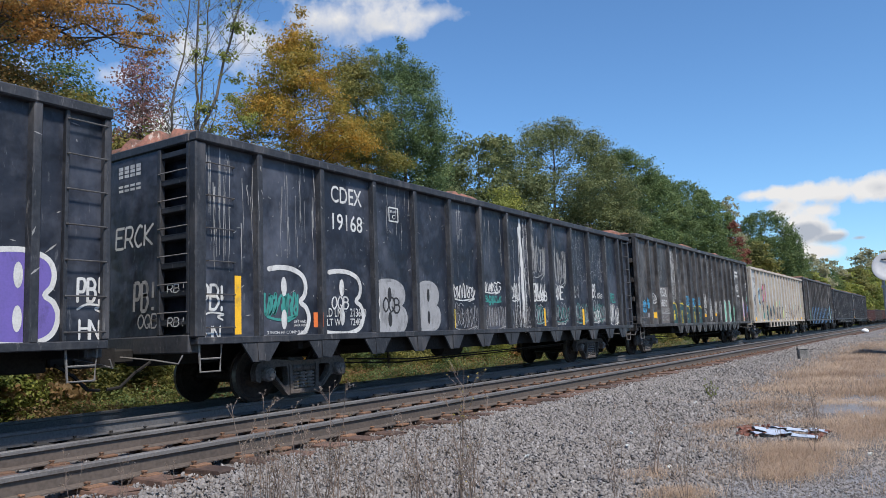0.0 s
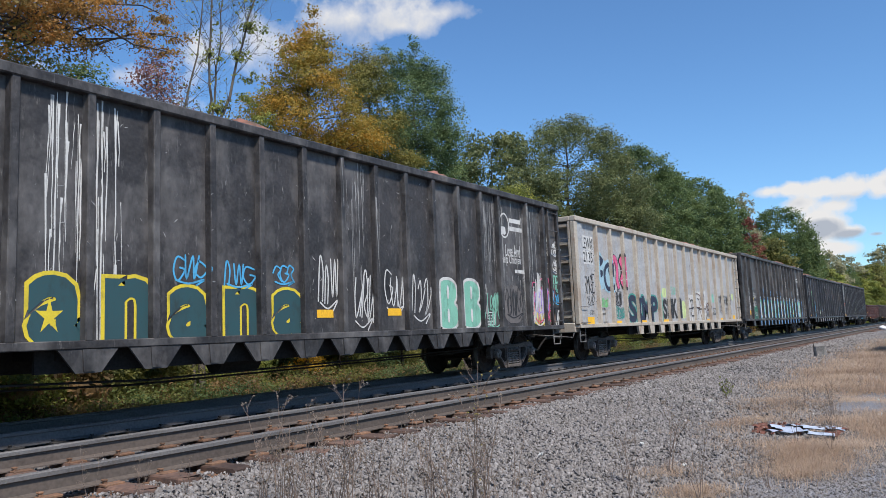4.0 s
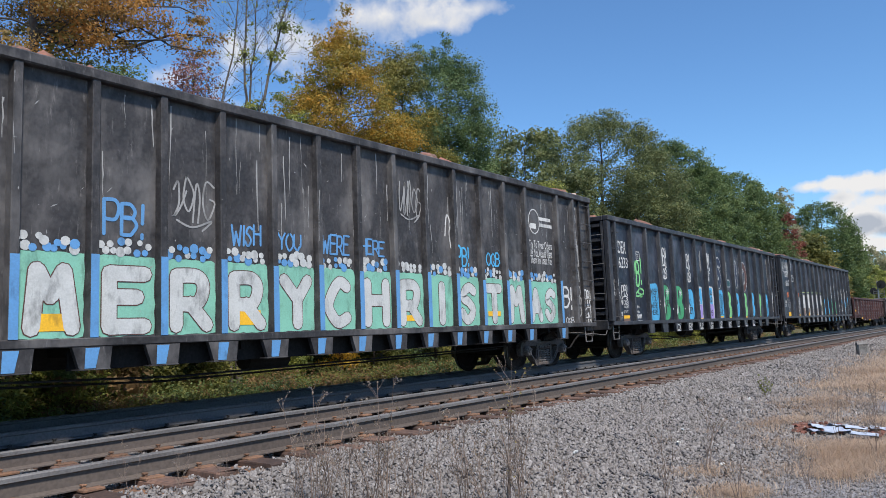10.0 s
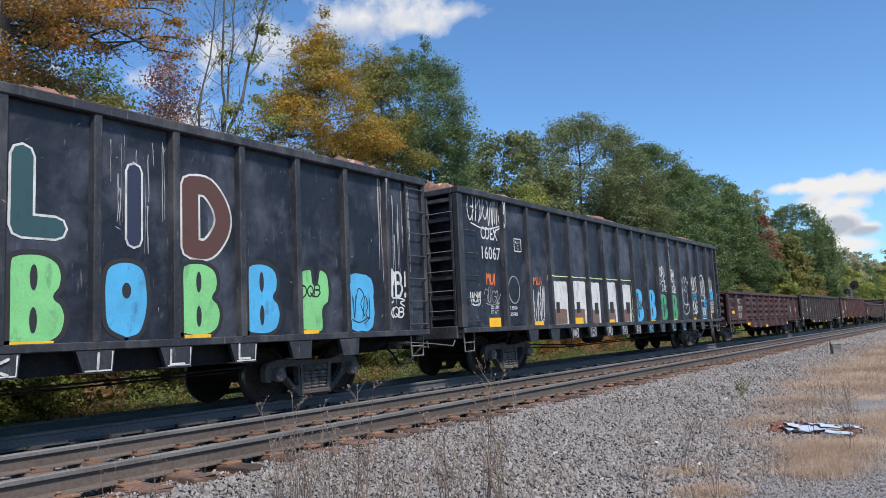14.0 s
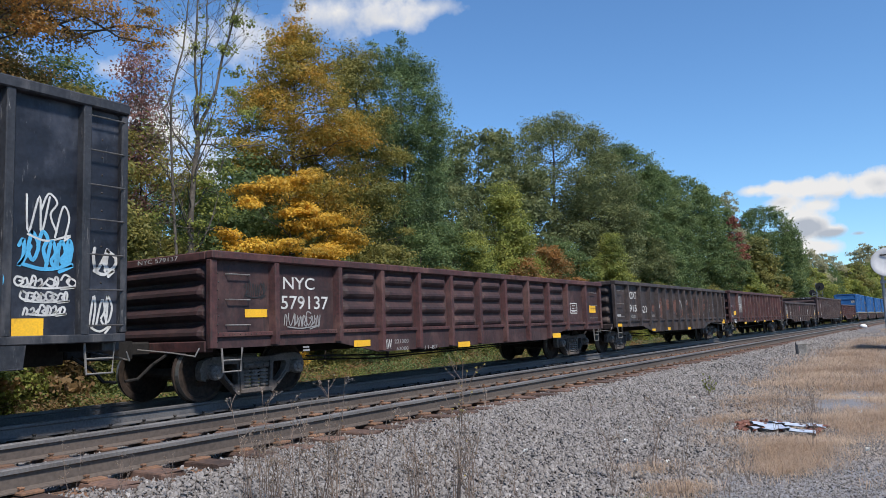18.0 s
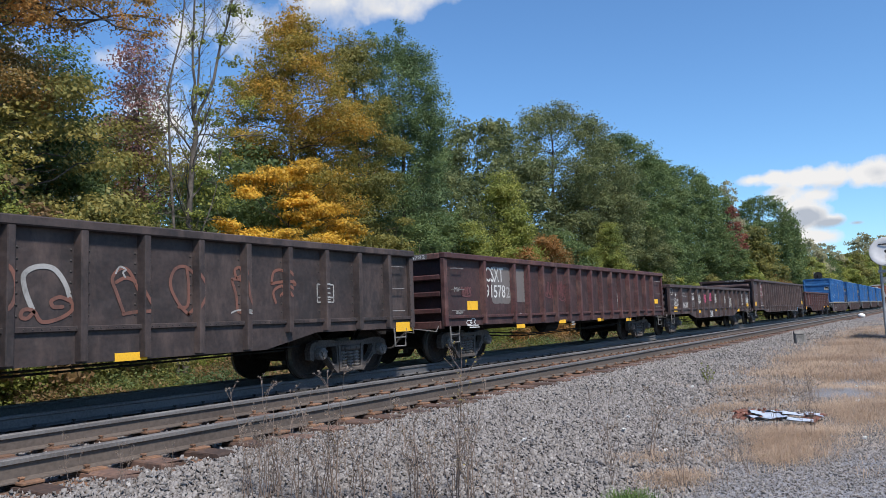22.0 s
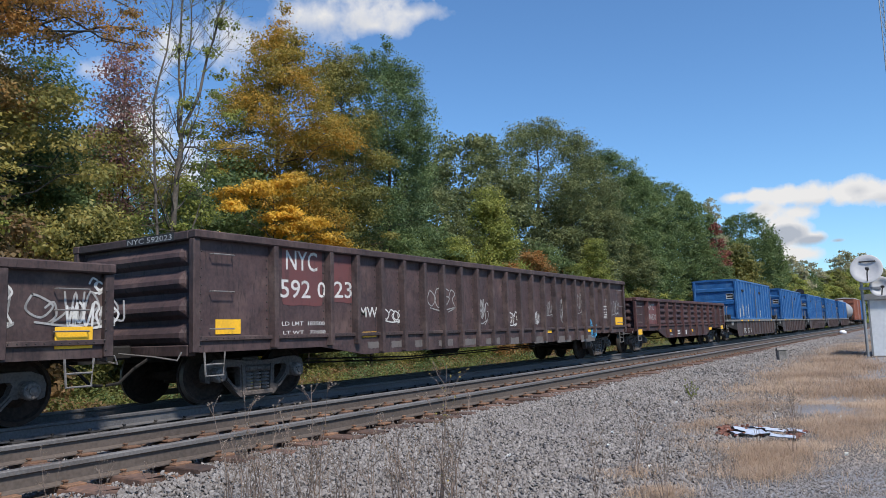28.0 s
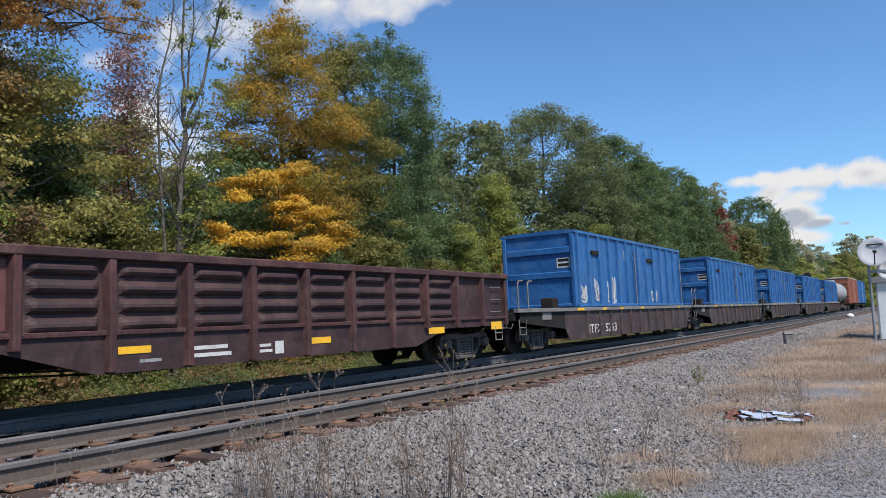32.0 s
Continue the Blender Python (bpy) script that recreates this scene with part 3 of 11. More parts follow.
def wheel_profile(s):
    """Half of a wheelset on side s: plate, rim, flange."""
    return [(s * 0.66, 0.10), (s * 0.66, 0.15), (s * 0.70, 0.20), (s * 0.725, 0.36), (s * 0.685, 0.40), (s * 0.682, 0.485), (s * 0.712, 0.485),
            (s * 0.72, 0.458), (s * 0.815, 0.452), (s * 0.82, 0.40), (s * 0.765, 0.37), (s * 0.745, 0.22), (s * 0.80, 0.16), (s * 0.80, 0.09)]


def build_running_gear():
    w = Geo()
    for s in (-1, 1):
        w.lathe(wheel_profile(s), (0, 0, 0), "y", 32)
        for k in range(3):
            a = k * 2.094
            w.cbox(math.cos(a) * 0.29 - 0.02, math.cos(a) * 0.29 + 0.02, min(s * 0.735, s * 0.752), max(s * 0.735, s * 0.752), math.sin(a) * 0.29 - 0.02, math.sin(a) * 0.29 + 0.02, 0.004)
    w.tube([(0, -1.10, 0), (0, 1.10, 0)], 0.085, 12)
    wheel = w.mesh("wheelset", WHEEL_STEEL, False)
    treads = []
    for s in (-1, 1):
        treads.append(Geo().lathe([(s * 0.722, 0.457), (s * 0.727, 0.4605), (s * 0.806, 0.4555), (s * 0.814, 0.452)], (0, 0, 0), "y", 32, False).mesh("tread", TREAD_STEEL))
    f = Geo()
    half = [(0.0, 0.66), (0.30, 0.66), (0.62, 0.70), (0.92, 0.70), (1.08, 0.64), (1.13, 0.52), (1.11, 0.36), (1.02, 0.33), (0.99, 0.44), (0.90, 0.47), (0.80, 0.44), (0.77, 0.36), (0.70, 0.36), (0.52, 0.19), (0.38, 0.07), (0.0, 0.07)]
    outer = half + [(-x, z) for x, z in half[::-1]]
    for s in (-1, 1):
        ya, yb = sorted((s * 0.93, s * 1.06))
        holes = [[(q * x, z) for x, z in ((0.385, 0.25), (0.45, 0.235), (0.50, 0.265), (0.655, 0.42), (0.70, 0.53), (0.67, 0.575), (0.42, 0.575), (0.395, 0.55))] for q in (-1, 1)]
        holes.append([(-0.27, 0.16), (0.27, 0.16), (0.30, 0.58), (-0.30, 0.58)])
        flat = [p for loop in [outer] + holes for p in loop]
        tris = geometry.tessellate_polygon([[Vector((x, z, 0)) for x, z in loop] for loop in [outer] + holes])
        f.add([(x, ya, z) for x, z in flat] + [(x, yb, z) for x, z in flat], [tuple(t) for t in tris] + [tuple(i + len(flat) for i in t[::-1]) for t in tris])
        for loop in [outer] + holes:
            n = len(loop)
            f.add([(x, ya, z) for x, z in loop] + [(x, yb, z) for x, z in loop], [(k, (k + 1) % n, n + (k + 1) % n, n + k) for k in range(n)])
        front = s * 1.06
        # raised lips along the top and round the spring basket
        lip = sorted((front, front + s * 0.025))
        f.prism([(-0.95, 0.655), (-0.62, 0.665), (-0.30, 0.625), (0.30, 0.625), (0.62, 0.665), (0.95, 0.655), (0.92, 0.70), (0.62, 0.70), (0.30, 0.66), (-0.30, 0.66), (-0.62, 0.70), (-0.92, 0.70)], "y", *lip)
        for q in (-1, 1):
            f.prism([(q * 0.27, 0.15), (q * 0.34, 0.15), (q * 0.37, 0.60), (q * 0.30, 0.60)], "y", *lip)
            f.prism([(q * 0.50, 0.185), (q * 0.69, 0.365), (q * 0.675, 0.40), (q * 0.46, 0.195)], "y", *lip)
            f.cbox(q * 0.889 - 0.12, q * 0.889 + 0.12, *sorted((s * 0.95, s * 1.10)), 0.36, 0.58, 0.035)
        f.cbox(-0.34, 0.34, *sorted((s * 0.94, s * 1.10)), 0.075, 0.165, 0.02)
        f.cbox(-0.28, 0.28, *sorted((s * 0.80, s * 1.10)), 0.475, 0.575, 0.02)
        for q in (-0.17, 0.0, 0.17):
            f.cbox(q - 0.055, q + 0.055, *sorted((s * 1.10, s * 1.125)), 0.495, 0.555, 0.012)
    f.cbox(-0.2, 0.2, -0.9, 0.9, 0.45, 0.72, 0.03)
    f.cbox(-0.55, -0.47, -0.7, 0.7, 0.3, 0.42, 0.01).cbox(0.47, 0.55, -0.7, 0.7, 0.3, 0.42, 0.01)
    frame_mesh = f.mesh("truck_frame", TRUCK_STEEL)
    coil = Geo().lathe([(0.0, 0.05)] + [(0.006 + 0.054 * k + d, r) for k in range(5) for d, r in ((0.0, 0.048), (0.008, 0.075), (0.026, 0.080), (0.036, 0.070), (0.042, 0.046))] + [(0.274, 0.05)], (0, 0, 0), "z", 12)
    coil = coil.mesh("spring", SPRING_STEEL)
    cap = Geo().lathe([(0.0, 0.115), (-0.05, 0.12), (-0.10, 0.112), (-0.115, 0.095), (-0.118, 0.055), (-0.135, 0.05), (-0.14, 0.03)], (0, 0, 0), "y", 16)
    for k in range(3):
        a = 0.5 + k * 2.094
        cap.lathe([(-0.11, 0.02), (-0.135, 0.02), (-0.137, 0.01)], (math.cos(a) * 0.078, 0, math.sin(a) * 0.078), "y", 6)
    cap = cap.mesh("bearing_cap", SPRING_STEEL)
    return wheel, treads, frame_mesh, coil, cap


WHEEL_MESH, TREAD_MESHES, TRUCK_MESH, SPRING_MESH, CAP_MESH = build_running_gear()


def add_truck(car, x):
    t = part("truck_frame", TRUCK_MESH, None, car, "cast steel side frames with coil springs")
    t.matrix_basis = pose(x, 0, 0)
    for dx in (-0.19, 0.0, 0.19):
        sp = part("spring", SPRING_MESH, None, t)
        sp.matrix_basis = pose(dx, -1.02, 0.17) @ Matrix.Diagonal((1.25, 1.0, 1.08, 1))
    for q in (-0.889, 0.889):
        c = part("bearing_cap", CAP_MESH, None, t)
        c.matrix_basis = pose(q, -1.07, WHEEL_R)
        w = part("wheelset", WHEEL_MESH, None, car, "solid steel wheels on one axle")
        w.matrix_basis = pose(x + q, 0, WHEEL_R)
        for tm in TREAD_MESHES:
            part("tread", tm, None, w, "bright worn wheel tread")
        WHEELS.append((w, x + q))


def grab(g, x0, x1, y, z, r=0.011, out=-0.07):
    """A straight grab iron standing off a side."""
    g.tube([(x0, y, z), (x0 + 0.015, y + out, z), (x1 - 0.015, y + out, z), (x1, y, z)], r, 5)


def coupler(car, x, s):
    g = Geo()
    g.cbox(min(x, x + s * 0.42), max(x, x + s * 0.42), -0.10, 0.10, 0.76, 0.98, 0.03)
    g.prism([(x + s * 0.36, -0.15), (x + s * 0.62, -0.19), (x + s * 0.66, -0.02), (x + s * 0.50, 0.02), (x + s * 0.58, 0.16), (x + s * 0.36, 0.17)], "z", 0.72, 1.0)
    part("coupler", g, UNDER_STEEL, car, "cast knuckle coupler")
    h = Geo()
    pts = [(x - s * 0.1, -0.45, 0.80), (x + s * 0.2, -0.42, 0.62), (x + s * 0.42, -0.38, 0.42), (x + s * 0.62, -0.36, 0.40)]
    h.tube(pts, 0.025, 6)
    part("brake_hose", h, UNDER_STEEL, car, "black rubber air hose")
    lever = Geo()
    lever.tube([(x + s * 0.10, -1.42, 0.86), (x + s * 0.16, -1.40, 0.74), (x + s * 0.20, -0.9, 0.80), (x + s * 0.30, -0.2, 0.86)], 0.013, 5)
    part("cut_lever", lever, GALV_STEEL, car, "bent uncoupling rod")


def underframe(car, L, z, truck_x):
    g = Geo()
    g.cbox(0.15, L - 0.15, -0.33, 0.33, 0.70, z + 0.02, 0.02)
    for x in truck_x:
        g.prism([(-1.4, z), (1.4, z), (0.5, 0.72), (-0.5, 0.72)], "x", x - 0.18, x + 0.18)
    n = int(L / 2.2)
    for k in range(1, n):
        g.box(L * k / n - 0.05, L * k / n + 0.05, -1.4, 1.4, z - 0.13, z)
    part("centre_sill", g, UNDER_STEEL, car, "dark steel underframe beams")
    b = Geo()
    b.lathe([(0, 0.10), (0.03, 0.2), (0.85, 0.2), (0.88, 0.10)], (L * 0.40, -0.75, 0.72), "x", 14)
    part("air_reservoir", b, UNDER_STEEL, car, "cylindrical brake air tank")
    r = Geo()
    for yy, zz in ((-0.62, 0.55), (-0.95, 0.62)):
        r.tube([(truck_x[0] + 1.3, yy, zz), (L * 0.33, yy, zz - 0.10), (L * 0.62, yy, zz - 0.05), (truck_x[1] - 1.3, yy, zz)], 0.017, 5)
    part("brake_rod", r, UNDER_STEEL, car)


def stirrup(car, x, z, w=0.42, drop=0.42, y=-1.5):
    g = Geo()
    g.tube([(x, y, z), (x + 0.03, y, z - drop), (x + w - 0.03, y, z - drop), (x + w, y, z)], 0.018, 6)
    g.tube([(x + 0.02, y, z - drop * 0.52), (x + w - 0.02, y, z - drop * 0.52)], 0.014, 5)
    part("stirrup_step", g, GALV_STEEL, car, "bent iron foot step")


def rivet_rows(car, spots, y=-1.60, r=0.017):
    """Rows of rivet heads on a car's side; spots: (x, z)."""
    g = Geo()
    for x, z in spots:
        ring_ = [(x + math.cos(a) * r, y, z + math.sin(a) * r) for a in (0.5, 1.55, 2.6, 3.65, 4.7, 5.75)]
        g.add(ring_ + [(x, y - r * 0.7, z)], [(i, (i + 1) % 6, 6) for i in range(6)])
    if spots:
        tagged(part("rivet_row", g, RIVET_STEEL, car), kind="stuff")


def barred_ladder(car, x0, x1, z0, z1, n, y, mat, stile):
    """Straight rungs between a stile bar and the corner post."""
    part("stile", Geo().cbox(x0 - 0.03, x0 + 0.02, y - 0.045, y + 0.06, z0 - 0.20, z1 + 0.16, 0.008), stile, car)
    for k in range(n):
        z = z0 + (z1 - z0) * k / (n - 1)
        part("rung", Geo().tube([(x0 - 0.02, y - 0.055, z), (x0 + 0.01, y - 0.065, z), (x1 - 0.01, y - 0.065, z), (x1 + 0.02, y - 0.055, z)], 0.0115, 6), mat, car)


def side_ladder(car, x0, x1, z0, z1, n, y, mat):
    for k in range(n):
        g = Geo()
        grab(g, x0, x1, y, z0 + (z1 - z0) * k / (n - 1))
        part("rung", g, mat, car)


def wall_rib(w0, w1, y0, y1, z0, z1):
    """A pressed channel post, wide at the wall and narrow outside."""
    g = Geo()
    return g.prism([(-w0, y1), (w0, y1), (w1, y0 + 0.012), (w1 - 0.012, y0), (-w1 + 0.012, y0), (-w1, y0 + 0.012)], "z", z0, z1)


def tall_gondola(label, u, L, top, steel, rib_steel, ribs, tabs, ends=6, ladder_left=True, load=True, style="gusset", open_end=False):
    """A high-sided refuse gondola. ribs: positions of the posts; tabs: which of them go on below the sill."""
    car = thing("gondola_car", label, "railcar", "cars of the freight train", m=pose(u, TRAIN_Y, TRAIN_Z))
    CARS.append((car, u))
    sill = 1.0
    for s, nm in ((-1, "side_wall"), (1, "side_wall")):
        a, b = sorted((s * 1.43, s * 1.49))
        part(nm, Geo().box(0.19, L - 0.09, a, b, sill + 0.10, top - 0.12), steel, car)
        a, b = sorted((s * 1.42, s * 1.62))
        part("top_chord", Geo().cbox(0.0, L, a, b, top - 0.15, top, 0.02), rib_steel, car)
        a, b = sorted((s * 1.40, s * 1.60))
        part("side_sill", Geo().cbox(0.03, L - 0.03, a, b, sill, sill + 0.11, 0.012), rib_steel, car)
        y0, y1 = (-1.60, -1.49)
        g = wall_rib(0.075, 0.055, y0, y1, sill + 0.11, top - 0.15).mesh("rib", rib_steel)
        for x in ribs:
            ob = part("rib", g, None, car)
            ob.matrix_basis = pose(x, 0, 0) if s < 0 else pose(x, 0, 0, 0, 0, 180)
        for x0, x1 in ((0.0, 0.20), (L - 0.10, L)):
            c = Geo()
            a, b = sorted((s * 1.43, s * 1.585))
            c.cbox(x0, x1, a, b, sill + 0.112, top - 0.15, 0.02)
            part("corner_post", c, rib_steel, car)
    # skirts under the posts
    if style == "gusset":
        tab = Geo().prism([(-0.40, sill - 0.003), (0.40, sill - 0.003), (0.17, sill - 0.30), (-0.17, sill - 0.30)], "y", -1.585, -1.55)
        tab.prism([(-0.09, sill - 0.003), (0.09, sill - 0.003), (0.07, sill - 0.28), (-0.07, sill - 0.28)], "y", -1.60, -1.57)
    else:
        tab = Geo().prism([(-0.27, sill - 0.003), (0.24, sill - 0.003), (0.21, sill - 0.27), (-0.18, sill - 0.27)], "y", -1.59, -1.52).cbox(-0.19, 0.22, -1.60, -1.40, sill - 0.29, sill - 0.272, 0.005)
    tab = tab.mesh("post_gusset", rib_steel)
    for x in tabs:
        part("post_gusset", tab, None, car).matrix_basis = pose(x, 0, 0)
    for xe, s in ((0.0, 1), (L, -1)):
        a, b = sorted((xe + s * 0.22, xe + s * 0.28))
        part("end_wall", Geo().box(a, b, -1.43, 1.43, sill, top - 0.1), steel, car)
        a, b = sorted((xe, xe + s * 0.24))
        part("end_chord", Geo().cbox(a, b, -1.42, 1.42, top - 0.15, top - 0.004, 0.02), rib_steel, car)
        part("end_sill", Geo().cbox(a, b, -1.42, 1.42, sill - 0.12, sill + 0.16, 0.02), rib_steel, car)
        for k in range(ends):
            zz = sill + 0.35 + (top - sill - 0.62) * k / (ends - 1)
            a, b = sorted((xe + s * 0.03, xe + s * 0.23))
            part("end_rib", Geo().cbox(a, b, -1.42, 1.42, zz - 0.05, zz + 0.05, 0.015), rib_steel, car)
        if open_end:
            # wide shelves across the whole end and a low sheet behind the brake gear
            for k in range(ends):
                zz = sill + 0.35 + (top - sill - 0.62) * k / (ends - 1)
                a, b = sorted((xe + s * 0.005, xe + s * 0.03))
                part("shelf_edge", Geo().cbox(a, b, -1.41, 1.41, zz - 0.10, zz + 0.06, 0.01), rib_steel, car)
            coupler(car, xe, -s)
            stirrup(car, xe + 0.12 if s > 0 else xe - 0.55, sill, drop=0.40)
            continue
        a, b = sorted((xe + s * 0.025, xe + s * 0.045))
        part("end_plate", Geo().box(a, b, -0.66, 1.42, sill + 0.165, top - 0.155), steel, car, "flat plate across the end of the car")
        a, b = sorted((xe + s * 0.01, xe + s * 0.10))
        part("end_post", Geo().cbox(a, b, -0.72, -0.64, sill + 0.165, top - 0.155, 0.01), rib_steel, car)
        part("end_post", Geo().cbox(a, b, -1.42, -1.34, sill + 0.165, top - 0.155, 0.01), rib_steel, car)
        for k in range(ends - 1):
            zz = sill + 0.50 + (top - sill - 0.62) * k / (ends - 1)
            part("end_rung", Geo().tube([(xe + s * 0.0, -1.38, zz), (xe + s * 0.0, -0.68, zz)], 0.011, 5), GALV_STEEL, car)
        coupler(car, xe, -s)
        stirrup(car, xe + 0.12 if s > 0 else xe - 0.55, sill, drop=0.40)
    part("floor", Geo().box(0.26, L - 0.26, -1.43, 1.43, sill + 0.02, sill + 0.09), UNDER_STEEL, car)
    barred_ladder(car, L - 0.60, L - 0.08, sill + 0.22, top - 0.26, 7, -1.525, DULL_RUNG, rib_steel)
    if ladder_left:
        side_ladder(car, 0.24, 0.78, sill + 0.25, top - 0.45, 6, -1.49, DULL_RUNG)
    elif open_end:
        side_ladder(car, 0.06, 0.95, sill + 0.36, sill + 0.82, 2, -1.49, GALV_STEEL)
        rivet_rows(car, [(0.50, sill + 0.3 + 0.16 * k) for k in range(int((top - sill - 0.5) / 0.16))], -1.49)
        part("post_strip", Geo().cbox(0.44, 0.56, -1.515, -1.488, sill + 0.112, top - 0.152, 0.008), rib_steel, car)
    else:
        part("end_panel", Geo().cbox(0.205, 0.60, -1.56, -1.488, sill + 0.112, top - 0.152, 0.035), steel, car, "plain boxed end bay")
        side_ladder(car, 0.08, 0.66, sill + 0.16, sill + 0.62, 2, -1.56, GALV_STEEL)
    # dark plate added to fill the black band below the side sill
    skirt = Geo().box(4.4, L - 4.4, -1.36, -1.30, sill - 0.29, sill)
    part("side_bearer", skirt, UNDER_STEEL, car, "dark plate added to fill the black band under the floor")
    if style == "tab":
        rivet_rows(car, [(L - 0.33, sill + 0.3 + 0.24 * k) for k in range(int((top - sill - 0.5) / 0.24))], -1.49)
        rivet_rows(car, [(ribs[0] - 0.12, sill + 0.3 + 0.24 * k) for k in range(int((top - sill - 0.5) / 0.24))], -1.49)
    inset = 2.05 if open_end else 2.74
    tx = (inset, L - inset)
    underframe(car, L, sill, tx)
    for x in tx:
        add_truck(car, x)
    if load:
        heap(u, L, top)
    return car


def heap(u, L, top, low=0.25, high=0.12, seed=1):
    """Refuse standing a little over the rim, a thing of its own that rides in the car."""
    rng = np.random.default_rng(int(u * 7) % 1000)
    nx, ny = int(L / 0.14), 16
    gx, gy = np.meshgrid(np.linspace(0.30, L - 0.30, nx), np.linspace(-1.41, 1.41, ny), indexing="ij")
    base = top - low + 0.40 * np.cos(gy / 1.41 * 1.30) ** 0.8
    wave = 0.09 * np.sin(gx * 0.9 + u) + 0.07 * np.sin(gx * 2.3 + 1 + u)
    z = base + wave + rng.uniform(-0.13, 0.13, gx.shape)
    z = np.clip(z, top - 0.6, top + 0.30)
    v = np.stack([gx, gy, z], -1).reshape(-1, 3)
    skirt = v.copy()
    skirt[:, 2] = 1.12 - 0.0
    i, j = np.meshgrid(np.arange(nx - 1), np.arange(ny - 1), indexing="ij")
    a = (i * ny + j).ravel()
    q = np.stack([a, a + ny, a + ny + 1, a + 1], 1)
    edge = list(range(0, ny)) + [k * ny + ny - 1 for k in range(1, nx)] + [(nx - 1) * ny + k for k in range(ny - 2, -1, -1)] + [k * ny for k in range(nx - 2, 0, -1)]
    n0 = len(v)
    walls = [(edge[k], edge[(k + 1) % len(edge)], n0 + (k + 1) % len(edge), n0 + k) for k in range(len(edge))]
    low_ring = v[edge].copy()
    low_ring[:, 2] = 1.10
    me = raw_mesh("refuse_load", np.concatenate([v, low_ring]), np.concatenate([q, np.array(walls)]), TRASH)
    ob = tagged(new("refuse_load", me), "heaped reddish brown demolition refuse filling the gondola", "cargo", "loads of the train")
    ob.matrix_basis = pose(u, TRAIN_Y, TRAIN_Z)
    LOADS.append((ob, u))


def bulged_panel(x0, x1, z0, z1, n, y=-1.47, out=0.085, margin=0.10):
    """A pressed panel with n horizontal bulges."""
    g = Geo()
    zs, ys_ = [], []
    for k in range(n):
        for a in range(6):
            t = a / 6
            zs.append(z0 + (z1 - z0) * (k + t) / n)
            ys_.append(y - out * max(0.0, math.sin(math.pi * min(1, t / 0.78))) ** 0.8 if t < 0.78 else y)
    zs.append(z1)
    ys_.append(y)
    m = len(zs)
    c0, c1 = x0 + margin, x1 - margin
    xs = [x0, c0, c0 + 0.05, c0 + 0.12, c1 - 0.12, c1 - 0.05, c1, x1]
    lift = [0, 0, 0.6, 1, 1, 0.6, 0, 0]
    v = [(x, y + (yy - y) * w, zz) for x, w in zip(xs, lift) for zz, yy in zip(zs, ys_)]
    f = [(i * m + k, (i + 1) * m + k, (i + 1) * m + k + 1, i * m + k + 1) for i in range(7) for k in range(m - 1)]
    back = [(x0, y + 0.03, z0), (x1, y + 0.03, z0), (x1, y + 0.03, z1), (x0, y + 0.03, z1)]
    g.add(v, f)
    g.add(back, [(0, 1, 2, 3)])
    return g


